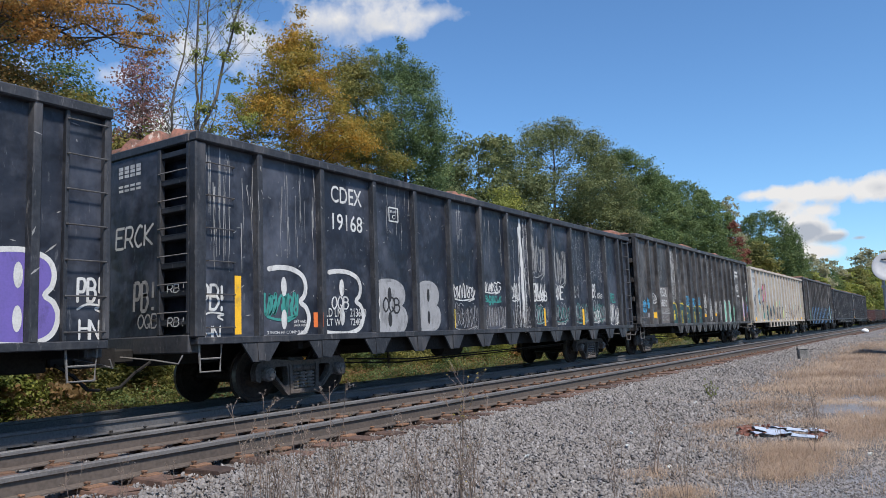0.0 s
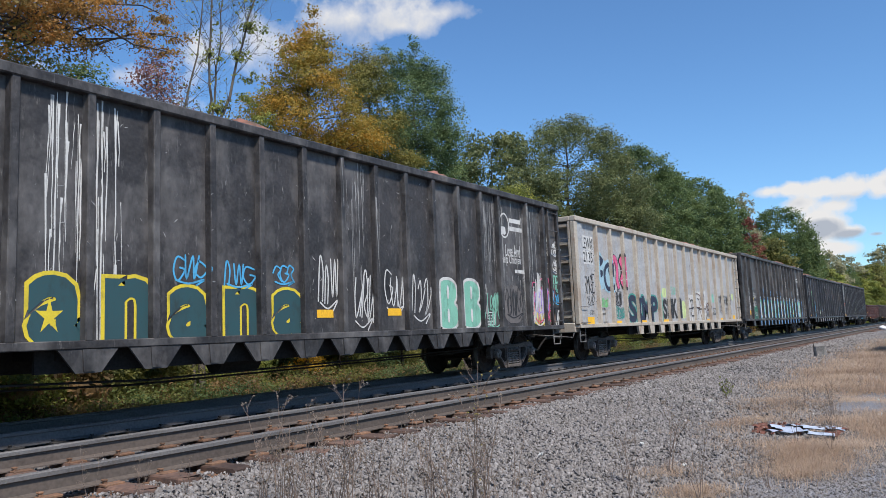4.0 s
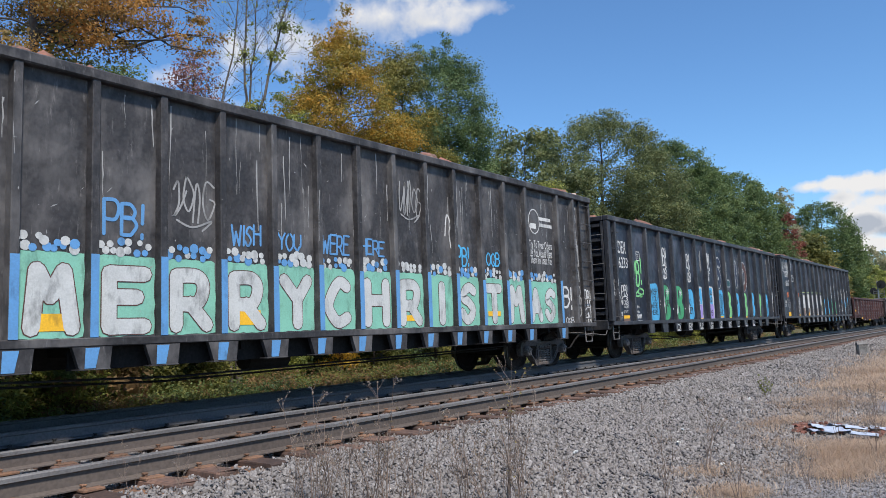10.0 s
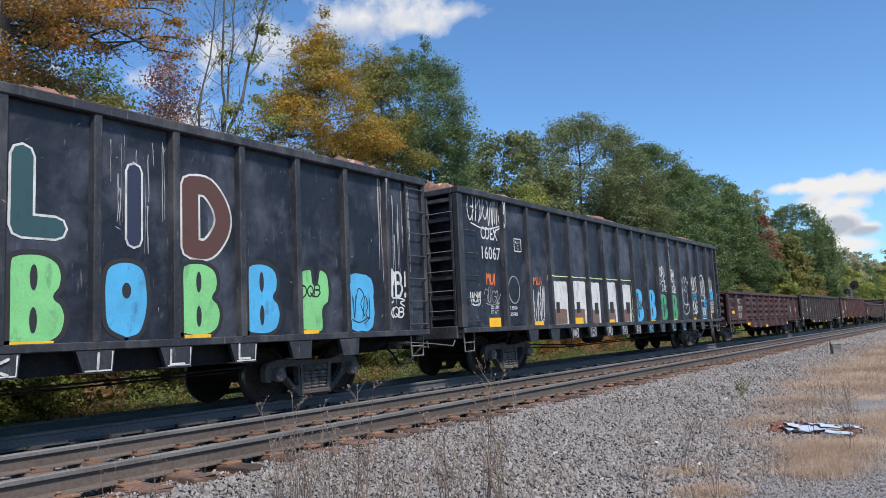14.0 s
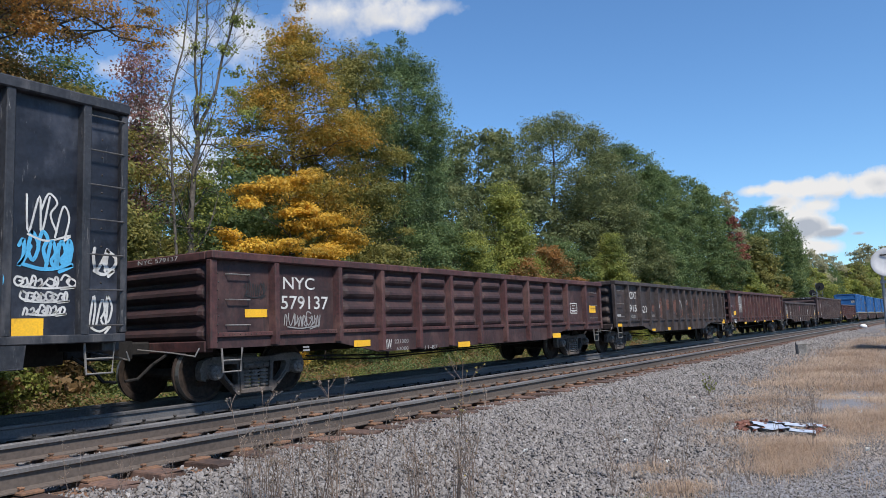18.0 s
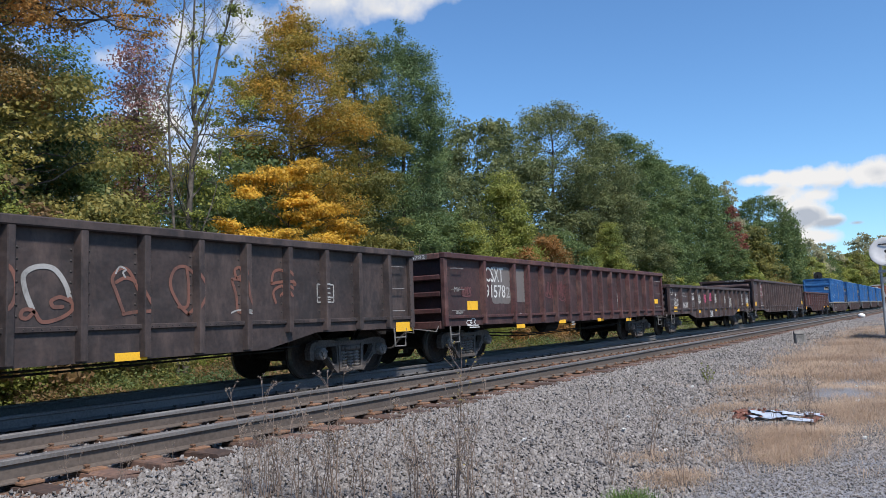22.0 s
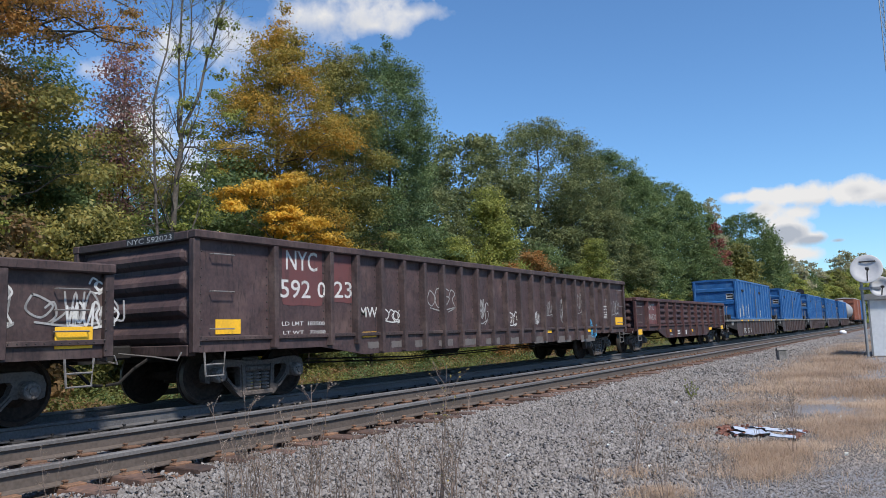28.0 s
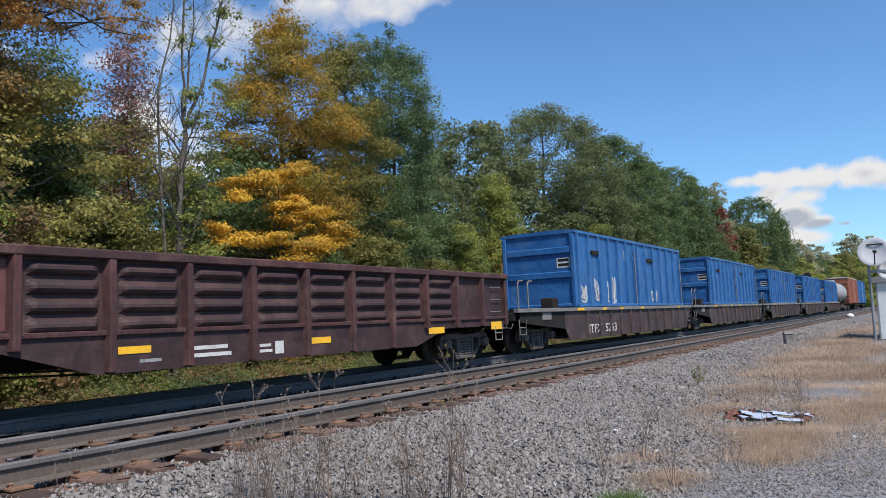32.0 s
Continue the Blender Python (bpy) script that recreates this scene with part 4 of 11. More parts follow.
def low_gondola(label, u, L, top, steel, rib_steel, ribs, bulge_bays=(), belly=0.62, end_z=0.84, corrugated_end=True, tx=2.0, cut=2.9, rivets=False):
    """A low mill gondola with a sagging side sill and, on some cars, pressed panels."""
    car = thing("gondola_car", label, "railcar", "cars of the freight train", m=pose(u, TRAIN_Y, TRAIN_Z))
    CARS.append((car, u))
    floor = end_z + 0.22
    outline = [(0.0, floor), (0.0, end_z), (cut, end_z), (cut + 1.2, belly), (L - cut - 1.2, belly), (L - cut, end_z), (L, end_z), (L, floor)]
    for s in (-1, 1):
        a, b = sorted((s * 1.46, s * 1.50))
        part("side_sill", Geo().prism(outline, "y", a, b), steel, car)
        a, b = sorted((s * 1.43, s * 1.47))
        if s > 0 or not bulge_bays:
            part("side_wall", Geo().box(0.04, L - 0.04, a, b, floor - 0.02, top - 0.1), steel, car)
        a, b = sorted((s * 1.42, s * 1.60))
        part("top_chord", Geo().cbox(0.0, L, a, b, top - 0.13, top, 0.018), rib_steel, car)
        a, b = sorted((s * 1.50, s * 1.545))
        part("sill_flange", Geo().cbox(0.02, L - 0.02, a, b, floor - 0.05, floor + 0.02, 0.008), rib_steel, car)
        for x in ribs:
            low_z = belly if cut + 1.0 < x < L - cut - 1.0 else end_z
            g = wall_rib(0.085, 0.05, -1.60, -1.47, low_z + 0.03, top - 0.13)
            ob = part("rib", g, rib_steel, car)
            ob.matrix_basis = pose(x, 0, 0) if s < 0 else pose(x, 0, 0, 0, 0, 180)
    if bulge_bays:
        pts = [0.04] + list(ribs) + [L - 0.04]
        for k in range(len(pts) - 1):
            if k in bulge_bays:
                part("pressed_panel", bulged_panel(pts[k] + 0.04, pts[k + 1] - 0.04, floor, top - 0.12, 4), steel, car)
            else:
                part("side_wall", Geo().box(pts[k], pts[k + 1], -1.47, -1.43, floor - 0.02, top - 0.1), steel, car)
    for xe, s in ((0.0, 1), (L, -1)):
        if corrugated_end:
            g = bulged_panel(-1.44, 1.44, end_z + 0.1, top - 0.12, 4, y=0.0, out=0.12)
            g.v = [(xe + s * (0.12 + yy), xx, zz) if s > 0 else (xe - 0.12 - yy, xx, zz) for xx, yy, zz in g.v]
            part("end_wall", g, steel, car, "horizontally ribbed pressed end")
        else:
            a, b = sorted((xe + s * 0.16, xe + s * 0.2))
            part("end_wall", Geo().box(a, b, -1.44, 1.44, end_z, top - 0.1), steel, car)
            for k in range(3):
                zz = end_z + 0.35 + k * 0.38
                a, b = sorted((xe + s * 0.01, xe + s * 0.17))
                part("end_rib", Geo().cbox(a, b, -1.42, 1.42, zz - 0.06, zz + 0.06, 0.02), rib_steel, car)
        a, b = sorted((xe, xe + s * 0.16))
        part("end_chord", Geo().cbox(a, b, -1.42, 1.42, top - 0.14, top - 0.004, 0.018), rib_steel, car)
        part("end_sill", Geo().cbox(a, b, -1.42, 1.42, end_z - 0.05, end_z + 0.12, 0.015), rib_steel, car)
        for sy in (-1, 1):
            a, b = sorted((xe + s * 0.001, xe + s * 0.13))
            c, d = sorted((sy * 1.44, sy * 1.56))
            part("corner_post", Geo().cbox(a, b, c, d, end_z + 0.0, top - 0.13, 0.015), rib_steel, car)
        coupler(car, xe, -s)
        stirrup(car, xe + 0.25 if s > 0 else xe - 0.65, end_z, w=0.40, drop=0.36)
        g0, g1 = (0.35, 0.80) if s > 0 else (L - 0.80, L - 0.35)
        side_ladder(car, g0, g1, end_z + 0.35, top - 0.35, 3, -1.50 if not bulge_bays else -1.47, GALV_STEEL)
    part("floor", Geo().box(0.2, L - 0.2, -1.43, 1.43, floor, floor + 0.06), UNDER_STEEL, car)
    spots = [(0.12 + 0.02 * (k % 2), end_z + 0.1 + 0.13 * k) for k in range(int((top - end_z - 0.3) / 0.13))]
    rivet_rows(car, spots + [(L - a, b) for a, b in spots], -1.562, 0.015)
    if rivets:
        rivet_rows(car, [(x + d, floor + 0.15 + 0.14 * k) for x in ribs for d in (-0.12, 0.12) for k in range(int((top - floor - 0.3) / 0.14))], -1.472, 0.020)
    rivet_rows(car, [(0.25 + 0.11 * k, floor - 0.015) for k in range(int((L - 0.4) / 0.11))], -1.547, 0.012)
    underframe(car, L, floor, (tx, L - tx))
    for x in (tx, L - tx):
        add_truck(car, x)
    return car


def container_car(label, u, L=17.4, tx=2.05):
    """A low-sided well car that carries two blue refuse containers behind an open end platform."""
    car = thing("container_gondola", label, "railcar", "cars of the freight train", m=pose(u, TRAIN_Y, TRAIN_Z))
    CARS.append((car, u))
    dk = 1.22
    outline = [(3.2, dk), (3.2, 0.62), (3.5, 0.26), (L - 0.6, 0.26), (L - 0.5, 0.62), (L, 0.9), (L, dk)]
    for s in (-1, 1):
        a, b = sorted((s * 1.44, s * 1.48))
        part("side_wall", Geo().prism(outline, "y", a, b), DARK_RED_STEEL, car)
        part("end_beam", Geo().prism([(0.2, dk - 0.1), (0.2, 0.88), (1.0, 0.80), (3.2, 0.62), (3.2, dk - 0.1)], "y", a, b), UNDER_STEEL, car)
        a, b = sorted((s * 1.40, s * 1.56))
        part("top_chord", Geo().cbox(0, L, a, b, dk - 0.08, dk + 0.03, 0.01), GALV_STEEL, car, "worn grey rim rail")
        rib = wall_rib(0.05, 0.035, -1.55, -1.475, 0.30, dk - 0.08).mesh("rib", DARK_RED_STEEL)
        x = 4.9
        while x < L - 0.7:
            part("rib", rib, None, car).matrix_basis = pose(x, 0, 0, 0, 0, 0 if s < 0 else 180)
            x += 1.05
    for xe, s in ((0.0, 1), (L, -1)):
        a, b = sorted((xe, xe + s * 0.2))
        part("end_sill", Geo().cbox(a, b, -1.4, 1.4, 0.92, dk - 0.08, 0.02), UNDER_STEEL, car)
        coupler(car, xe, -s)
        stirrup(car, xe + 0.1 if s > 0 else xe - 0.5, 0.95, drop=0.4)
    part("deck_plate", Geo().box(0.2, 4.5, -1.4, 1.4, dk - 0.07, dk), UNDER_STEEL, car)
    for x0 in (0.35, 0.95):
        part("hand_rail", Geo().tube([(x0, -1.38, dk), (x0, -1.38, dk + 0.70), (x0 + 0.08, -1.38, dk + 0.80), (x0 + 0.30, -1.38, dk + 0.80)], 0.02, 6), GALV_STEEL, car)
    part("brake_box", Geo().cbox(3.3, 3.75, -1.05, -0.65, dk, dk + 0.36, 0.03), UNDER_STEEL, car, "dark brake gear box on the deck")
    part("corner_bracket", Geo().cbox(1.6, 2.2, -1.50, -1.2, dk - 0.32, dk + 0.02, 0.02), GALV_STEEL, car)
    part("floor", Geo().box(3.4, L - 0.6, -1.43, 1.43, 0.32, 0.40), UNDER_STEEL, car)
    for x0, w in ((4.0, 0.55), (6.2, 0.32), (7.9, 0.28), (10.2, 0.3), (15.2, 0.3)):
        part("reflector", Geo().box(x0, x0 + w, -1.566, -1.562, dk - 0.06, dk + 0.01), REFLECTOR, car)
    part("centre_sill", Geo().box(0.2, L - 0.2, -0.3, 0.3, 0.72, 1.1), UNDER_STEEL, car)
    for x in (tx, L - 1.9):
        add_truck(car, x)
    blue_container(u, 4.65, 5.85, dk + 0.03, 0)
    blue_container(u, 10.60, 6.15, dk + 0.03, 1)
    return car


def blue_container(u, x, W, z, k):
    """A ribbed steel refuse container with a lid, resting on the car's sides."""
    H, D = 2.56, 1.30
    ob = thing("refuse_container", "blue ribbed steel refuse container with a lid, scratched", "container", "blue containers on the train", m=pose(u, TRAIN_Y, TRAIN_Z))
    LOADS.append((ob, u))
    part("body", Geo().cbox(x, x + W, -D, D, z, z + H - 0.1, 0.03), BLUE_STEEL, ob)
    part("lid", Geo().prism([(-D - 0.06, z + H - 0.13), (D + 0.06, z + H - 0.13), (D + 0.06, z + H - 0.04), (D - 0.25, z + H), (-D + 0.25, z + H), (-D - 0.06, z + H - 0.04)], "x", x - 0.05, x + W + 0.05), BLUE_STEEL, ob, "blue lid with a folded rim")
    rib = wall_rib(0.05, 0.035, -D - 0.09, -D, z + 0.12, z + H - 0.14).mesh("rib", BLUE_STEEL)
    for i in range(7):
        part("rib", rib, None, ob).matrix_basis = pose(x + 0.12 + i * (W - 0.24) / 6, 0, 0)
        part("rib", rib, None, ob).matrix_basis = pose(x + 0.12 + i * (W - 0.24) / 6, 0, 0, 0, 0, 180)
    part("base_rail", Geo().cbox(x, x + W, -D - 0.09, -D, z + 0.02, z + 0.12, 0.01), BLUE_STEEL, ob)
    for y0 in (-D, D - 0.14):
        part("corner_post", Geo().cbox(x - 0.07, x - 0.002, y0, y0 + 0.14, z + 0.02, z + H - 0.15, 0.02), BLUE_STEEL, ob)
    for zz, h in ((z + 0.03, 0.12), (z + 0.98, 0.22), (z + 1.78, 0.22)):
        part("end_rib", Geo().cbox(x - 0.06, x - 0.002, -D + 0.15, D - 0.15, zz, zz + h, 0.025), BLUE_STEEL, ob)
    part("latch_plate", Geo().cbox(x + 1.35, x + 2.05, -D - 0.07, -D - 0.02, z + 1.78, z + 1.92, 0.01), UNDER_STEEL, ob, "dark latch plate")
    if k == 0:
        part("placard", Geo().box(x - 0.006, x - 0.002, -1.12, -0.66, z + 1.32, z + 1.64), WHITE_PAINT, ob, "white number placard")
        for zz in (z + 1.37, z + 1.52):
            part("placard_print", Geo().box(x - 0.010, x - 0.007, -1.08, -0.70, zz, zz + 0.09), UNDER_STEEL, ob, "dark bar of small print")
    bar = Geo().tube([(x + W - 0.3, -D - 0.12, z + 0.1), (x + W - 0.3, -D - 0.12, z + 1.9), (x + W - 0.5, -D - 0.10, z + 2.1)], 0.022, 5)
    part("locking_bar", bar, GALV_STEEL, ob, "upright locking bar")
    return ob


RIBS19 = [1.27, 2.75, 4.25, 5.62, 6.97, 8.33, 9.68, 11.0, 12.3, 13.65, 15.0, 16.4, 17.6]
RIBLEWX = [1.62 + 1.125 * k for k in range(15)]
RIB6830 = [1.45, 2.42] + [4.0 + 0.962 * k for k in range(12)] + [15.42, 16.86, 17.80]
RIBF = [0.51 + 1.165 * k for k in range(16)]
RIBG = [1.94 + 1.165 * k for k in range(15)] + [19.22]
RIB68 = [1.07, 2.06, 3.65] + [4.6 + 0.965 * k for k in range(12)] + [16.80, 17.68]
tall_a = tall_gondola("tall black steel refuse gondola with purple sprayed lettering", -12.85, 18.6, 4.22, BLACK_STEEL, BLACK_RIB, RIBS19, RIBS19[2:-2])
tall_b = tall_gondola("tall black steel refuse gondola covered in white and grey spray tags", 7.1, 18.65, 4.22, BLACK_STEEL, BLACK_RIB, RIBS19, RIBS19, ends=7)
tall_c = tall_gondola("tall brown-black streaked refuse gondola with yellow spray lettering", 26.55, 18.75, 4.46, BROWN_BLACK_STEEL, BROWN_BLACK_STEEL, RIB6830, RIB6830[3:-2], ends=5, ladder_left=False, open_end=True)
tall_d = tall_gondola("tall dirty cream refuse gondola with teal and pink graffiti", 46.35, 19.35, 4.31, CREAM_STEEL, CREAM_RIB, RIBLEWX, RIBLEWX[3:-2], ends=6, ladder_left=False, style="tab")
tall_e = tall_gondola("tall brown-black refuse gondola with a holiday greeting in mint letters", 66.6, 18.7, 4.55, BROWN_BLACK_STEEL, BROWN_BLACK_STEEL, RIB68, RIB68[1:-1], ends=5, ladder_left=False, style="tab", open_end=True)
tall_f = tall_gondola("tall black refuse gondola with green and blue bubble graffiti", 86.4, 19.2, 4.20, BLACK_STEEL, BLACK_RIB, RIBF, RIBF[2:-1], ends=7, style="tab")
tall_g = tall_gondola("tall black refuse gondola with white block and blue graffiti", 106.8, 19.82, 4.24, BLACK_STEEL, BLACK_RIB, RIBG, RIBG[1:-1], ends=7, style="tab")
RIBNW = [1.45] + [3.02 + 1.25 * k for k in range(9)] + [14.4]
RIB423 = [1.62, 2.88, 3.98] + [4.94 + 0.915 * k for k in range(12)]
low_a = low_gondola("low oxide-red gondola with pressed panels, partly loaded", 128.02, 15.6, 2.33, OXIDE_PANEL, RUST_RED_STEEL, [x - 0.12 for x in RIBNW], range(2, 10), tx=1.33)
low_b = low_gondola("dark brown riveted mill gondola with plain ribbed sides", 144.85, 15.5, 2.45, BLACK_BROWN_STEEL, BLACK_BROWN_STEEL, [x - 0.35 for x in RIB423], (), end_z=0.86, tx=1.5, rivets=True)
low_c = low_gondola("oxide-brown mill gondola with plain ribbed sides", 161.52, 15.8, 2.50, OXIDE_PANEL, RUST_RED_STEEL, [1.76, 3.29] + [4.10 + 0.865 * k for k in range(13)], (), belly=0.80, corrugated_end=False, tx=1.65, rivets=True)
low_d = low_gondola("low dark brown gondola tagged with pink and white graffiti", 178.2, 15.6, 2.08, DARK_RED_STEEL, DARK_RED_STEEL, [1.63, 3.09] + [4.13 + 1.0 * k for k in range(11)], (), tx=1.75)
low_e = low_gondola("long brown mill gondola with a faded red lettering panel", 195.1, 19.6, 2.70, BROWN_STEEL, DARK_RED_STEEL, [1.69, 3.11] + [3.89 + 0.78 * k for k in range(19)], (), belly=0.66, tx=1.75, rivets=True)
low_f = low_gondola("low oxide-red gondola with pressed panels and yellow reflectors", 215.9, 15.5, 2.15, OXIDE_PANEL, RUST_RED_STEEL, RIBNW[:-1] + [14.2], range(2, 10), belly=0.50, tx=1.4)
CONTAINER_CARS = [container_car("dark low-sided railcar carrying two blue refuse containers", 232.0 + 18.0 * _k) for _k in range(5)]

# ---- lettering, reflectors and spray paint on the cars ----
SILVER = paint("silver_spray", (0.30, 0.30, 0.31), 0.8)
DULL_WHITE = paint("faded_white_spray", (0.30, 0.295, 0.29), 0.9)
PURPLE = paint("purple_spray", (0.14, 0.10, 0.36))
TEAL = paint("teal_spray", (0.04, 0.25, 0.22))
DARK_TEAL = paint("dark_teal_spray", (0.02, 0.065, 0.075))
MINT = paint("mint_spray", (0.20, 0.46, 0.35))
SKY_BLUE = paint("sky_blue_spray", (0.07, 0.36, 0.62))
MID_BLUE = paint("blue_spray", (0.10, 0.27, 0.52))
GREEN = paint("green_spray", (0.05, 0.30, 0.13))
LIME = paint("lime_spray", (0.19, 0.52, 0.20))
PALE_LIME = paint("pale_lime_spray", (0.52, 0.62, 0.28), 0.9)
YELLOW = paint("yellow_spray", (0.62, 0.48, 0.03))
PINK = paint("pink_spray", (0.62, 0.10, 0.22))
LILAC = paint("lilac_spray", (0.33, 0.25, 0.58))
INK = paint("black_spray", (0.018, 0.018, 0.02), 0.1)
NAVY = paint("navy_spray", (0.018, 0.026, 0.055), 0.2)
MAROON = paint("maroon_spray", (0.085, 0.035, 0.028), 0.3)
FADED_RED = paint("faded_red_panel", (0.125, 0.042, 0.042), 0.7)
GREY_WASH = paint("grey_overpaint", (0.13, 0.115, 0.11), 0.7)
PALE_BLUE = paint("pale_blue_spray", (0.30, 0.46, 0.54), 0.9)
CHALK = paint("chalky_white_spray", (0.50, 0.51, 0.50), 0.8)
RUST_SPRAY = paint("rusty_red_spray", (0.155, 0.066, 0.048), 0.9)
BROWN_WASH = paint("brown_overpaint", (0.16, 0.10, 0.075), 0.7)
MARKS = {"n": 0}
FACE = {}
for _c in (tall_a, tall_b, tall_c, tall_d, tall_e, tall_f, tall_g):
    FACE[_c] = lambda z: -1.49 if z > 0.96 else -1.601
for _c in (low_a, low_b, low_c, low_d, low_e, low_f):
    FACE[_c] = lambda z, c=_c: -1.472 if z > 1.09 else -1.502


def surface_y(car, z, layer):
    MARKS["n"] += 1
    return FACE[car](z) - 0.002 * layer - 0.00004 * (MARKS["n"] % 25)


GLYPHS = {}


def glyph_mesh(text, bold):
    """The outline of some text in the built-in font as flat faces, within a unit box."""
    if (text, bold) not in GLYPHS:
        cu = bpy.data.curves.new("glyph", "FONT")
        cu.body, cu.size, cu.resolution_u, cu.offset, cu.fill_mode = text, 1.0, 3, bold, "BOTH"
        ob = bpy.data.objects.new("glyph", cu)
        me = bpy.data.meshes.new_from_object(ob)
        v = np.zeros(len(me.vertices) * 3)
        me.vertices.foreach_get("co", v)
        v = v.reshape(-1, 3)
        lo, hi = v.min(0), v.max(0)
        faces = [tuple(p.vertices) for p in me.polygons]
        GLYPHS[text, bold] = ((v - lo) / np.maximum(hi - lo, 1e-6), faces)
        bpy.data.objects.remove(ob)
        bpy.data.curves.remove(cu)
        bpy.data.meshes.remove(me)
    return GLYPHS[text, bold]


RIBBED = {tall_a: (RIBS19, 0.054), tall_b: (RIBS19, 0.054), tall_c: (RIB6830, 0.054), tall_d: (RIBLEWX, 0.054), tall_e: (RIB68, 0.054), tall_f: (RIBF, 0.054), tall_g: (RIBG, 0.054),
          low_b: ([x - 0.35 for x in RIB423], 0.038), low_c: ([1.76, 3.29] + [4.10 + 0.865 * k for k in range(13)], 0.038)}


def cut_face(poly, axis, limit, keep_above):
    """The part of a polygon on one side of a line across it."""
    out = []
    for i, p in enumerate(poly):
        q = poly[(i + 1) % len(poly)]
        a, b = p[axis] - limit, q[axis] - limit
        if not keep_above:
            a, b = -a, -b
        if a >= 0:
            out.append(p)
        if (a >= 0) != (b >= 0):
            t = a / (a - b)
            out.append(tuple(p[k] + (q[k] - p[k]) * t for k in range(3)))
    return out


def flat_part(name, car, pts, faces, mat, label=""):
    """Paint on a car's side; where it crosses a post it lies on the post's face too."""
    pts, faces = list(pts), [tuple(q) for q in faces]
    ys_ = [q[1] for q in pts]
    if car in RIBBED and max(ys_) - min(ys_) < 0.01 and max(ys_) > -1.53 and min(q[2] for q in pts) > 1.09:
        ribs, half = RIBBED[car]
        for q in list(faces):
            poly = [pts[i] for i in q]
            lo, hi = min(p[0] for p in poly), max(p[0] for p in poly)
            for r in ribs:
                if lo < r + half and hi > r - half:
                    c = cut_face(cut_face(poly, 0, r - half, True), 0, r + half, False)
                    if len(c) > 2:
                        n = len(pts)
                        pts += [(p[0], p[1] + (1.488 if car in (low_b, low_c) else 1.49) - 1.6005 - (0.016 if car in (low_b, low_c) else 0), p[2]) for p in c]
                        faces.append(tuple(range(n, n + len(c))))
    me = bpy.data.meshes.new(name)
    me.from_pydata(pts, [], faces)
    me.materials.append(mat)
    return part(name, me, None, car, label)


def by_letter(text, bold):
    """The text's faces gathered letter by letter, left to right."""
    v, f = glyph_mesh(text, bold)
    spans = sorted((min(v[i][0] for i in q), max(v[i][0] for i in q), q) for q in f)
    groups, reach = [], -1.0
    for lo, hi, q in spans:
        if lo > reach + 1e-4:
            groups.append([])
        groups[-1].append(q)
        reach = max(reach, hi)
    return v, groups


# words that are sprayed by hand; all others are stencilled
SPRAYED = ("PB!", "HN", "OQB", "O", "Q", "B", "SV", "BB!", "SANE", "BL:1", "ORG", "REL", "H", "U", "M", "KIMP", "K", "F", "E", "L", "WISH", "YOU", "WERE", "HERE", "US", "AND", "THEM", "TMB", "JAC", "MUI",
           "S", "A", "8", "D", "R", "G", "I", "B!", "RB!", "OOB", "SMGE", "BILLYORG", "SAR", "BOBBY")


def letters(car, text, mat, x0, z0, x1, z1, layer=2, bold=0.007, name="lettering"):
    if name == "lettering" and text in SPRAYED:
        return hand(car, text, mat, x0, z0, x1, z1, max(layer, 3))
    y = surface_y(car, z0, layer)
    if z1 - z0 > 0.2 and len(text.replace(" ", "")) > 1:
        v, groups = by_letter(text, bold)
        for q in groups:
            used = sorted({i for face in q for i in face})
            back = {i: k for k, i in enumerate(used)}
            flat_part("letter", car, [(x0 + v[i][0] * (x1 - x0), y, z0 + v[i][1] * (z1 - z0)) for i in used], [tuple(back[i] for i in face) for face in q], mat)
        return None
    v, f = glyph_mesh(text, bold)
    return flat_part(name, car, [(x0 + a * (x1 - x0), y, z0 + b * (z1 - z0)) for a, b, _ in v], f, mat)


def end_letters(car, text, mat, y0, z0, y1, z1, x):
    v, f = glyph_mesh(text, 0.0)
    return flat_part("lettering", car, [(x, y0 + a * (y1 - y0), z0 + b * (z1 - z0)) for a, b, _ in v], f, mat)


def end_bars(car, mat, y0, z0, y1, z1, x):
    """A line of small print on a car's end."""
    pts, faces = [], []
    n = 4
    for k in range(n):
        a, b = y0 + (y1 - y0) * k / n, y0 + (y1 - y0) * (k + 0.75) / n
        i = len(pts)
        pts += [(x, a, z0), (x, b, z0), (x, b, z1), (x, a, z1)]
        faces.append((i, i + 1, i + 2, i + 3))
    return flat_part("small_print", car, pts, faces, mat)


def ribbon(pts, w, y, close=False):
    """A flat stroke along points (x, z)."""
    v, f, n = [], [], len(pts)
    for i, (a, b) in enumerate(pts):
        p, q = pts[max(i - 1, 0)], pts[min(i + 1, n - 1)]
        dx, dz = q[0] - p[0], q[1] - p[1]
        k = math.hypot(dx, dz) or 1.0
        v += [(a - dz / k * w, y, b + dx / k * w), (a + dz / k * w, y, b - dx / k * w)]
    f = [(2 * i, 2 * i + 1, 2 * i + 3, 2 * i + 2) for i in range(n - 1)]
    return v, f


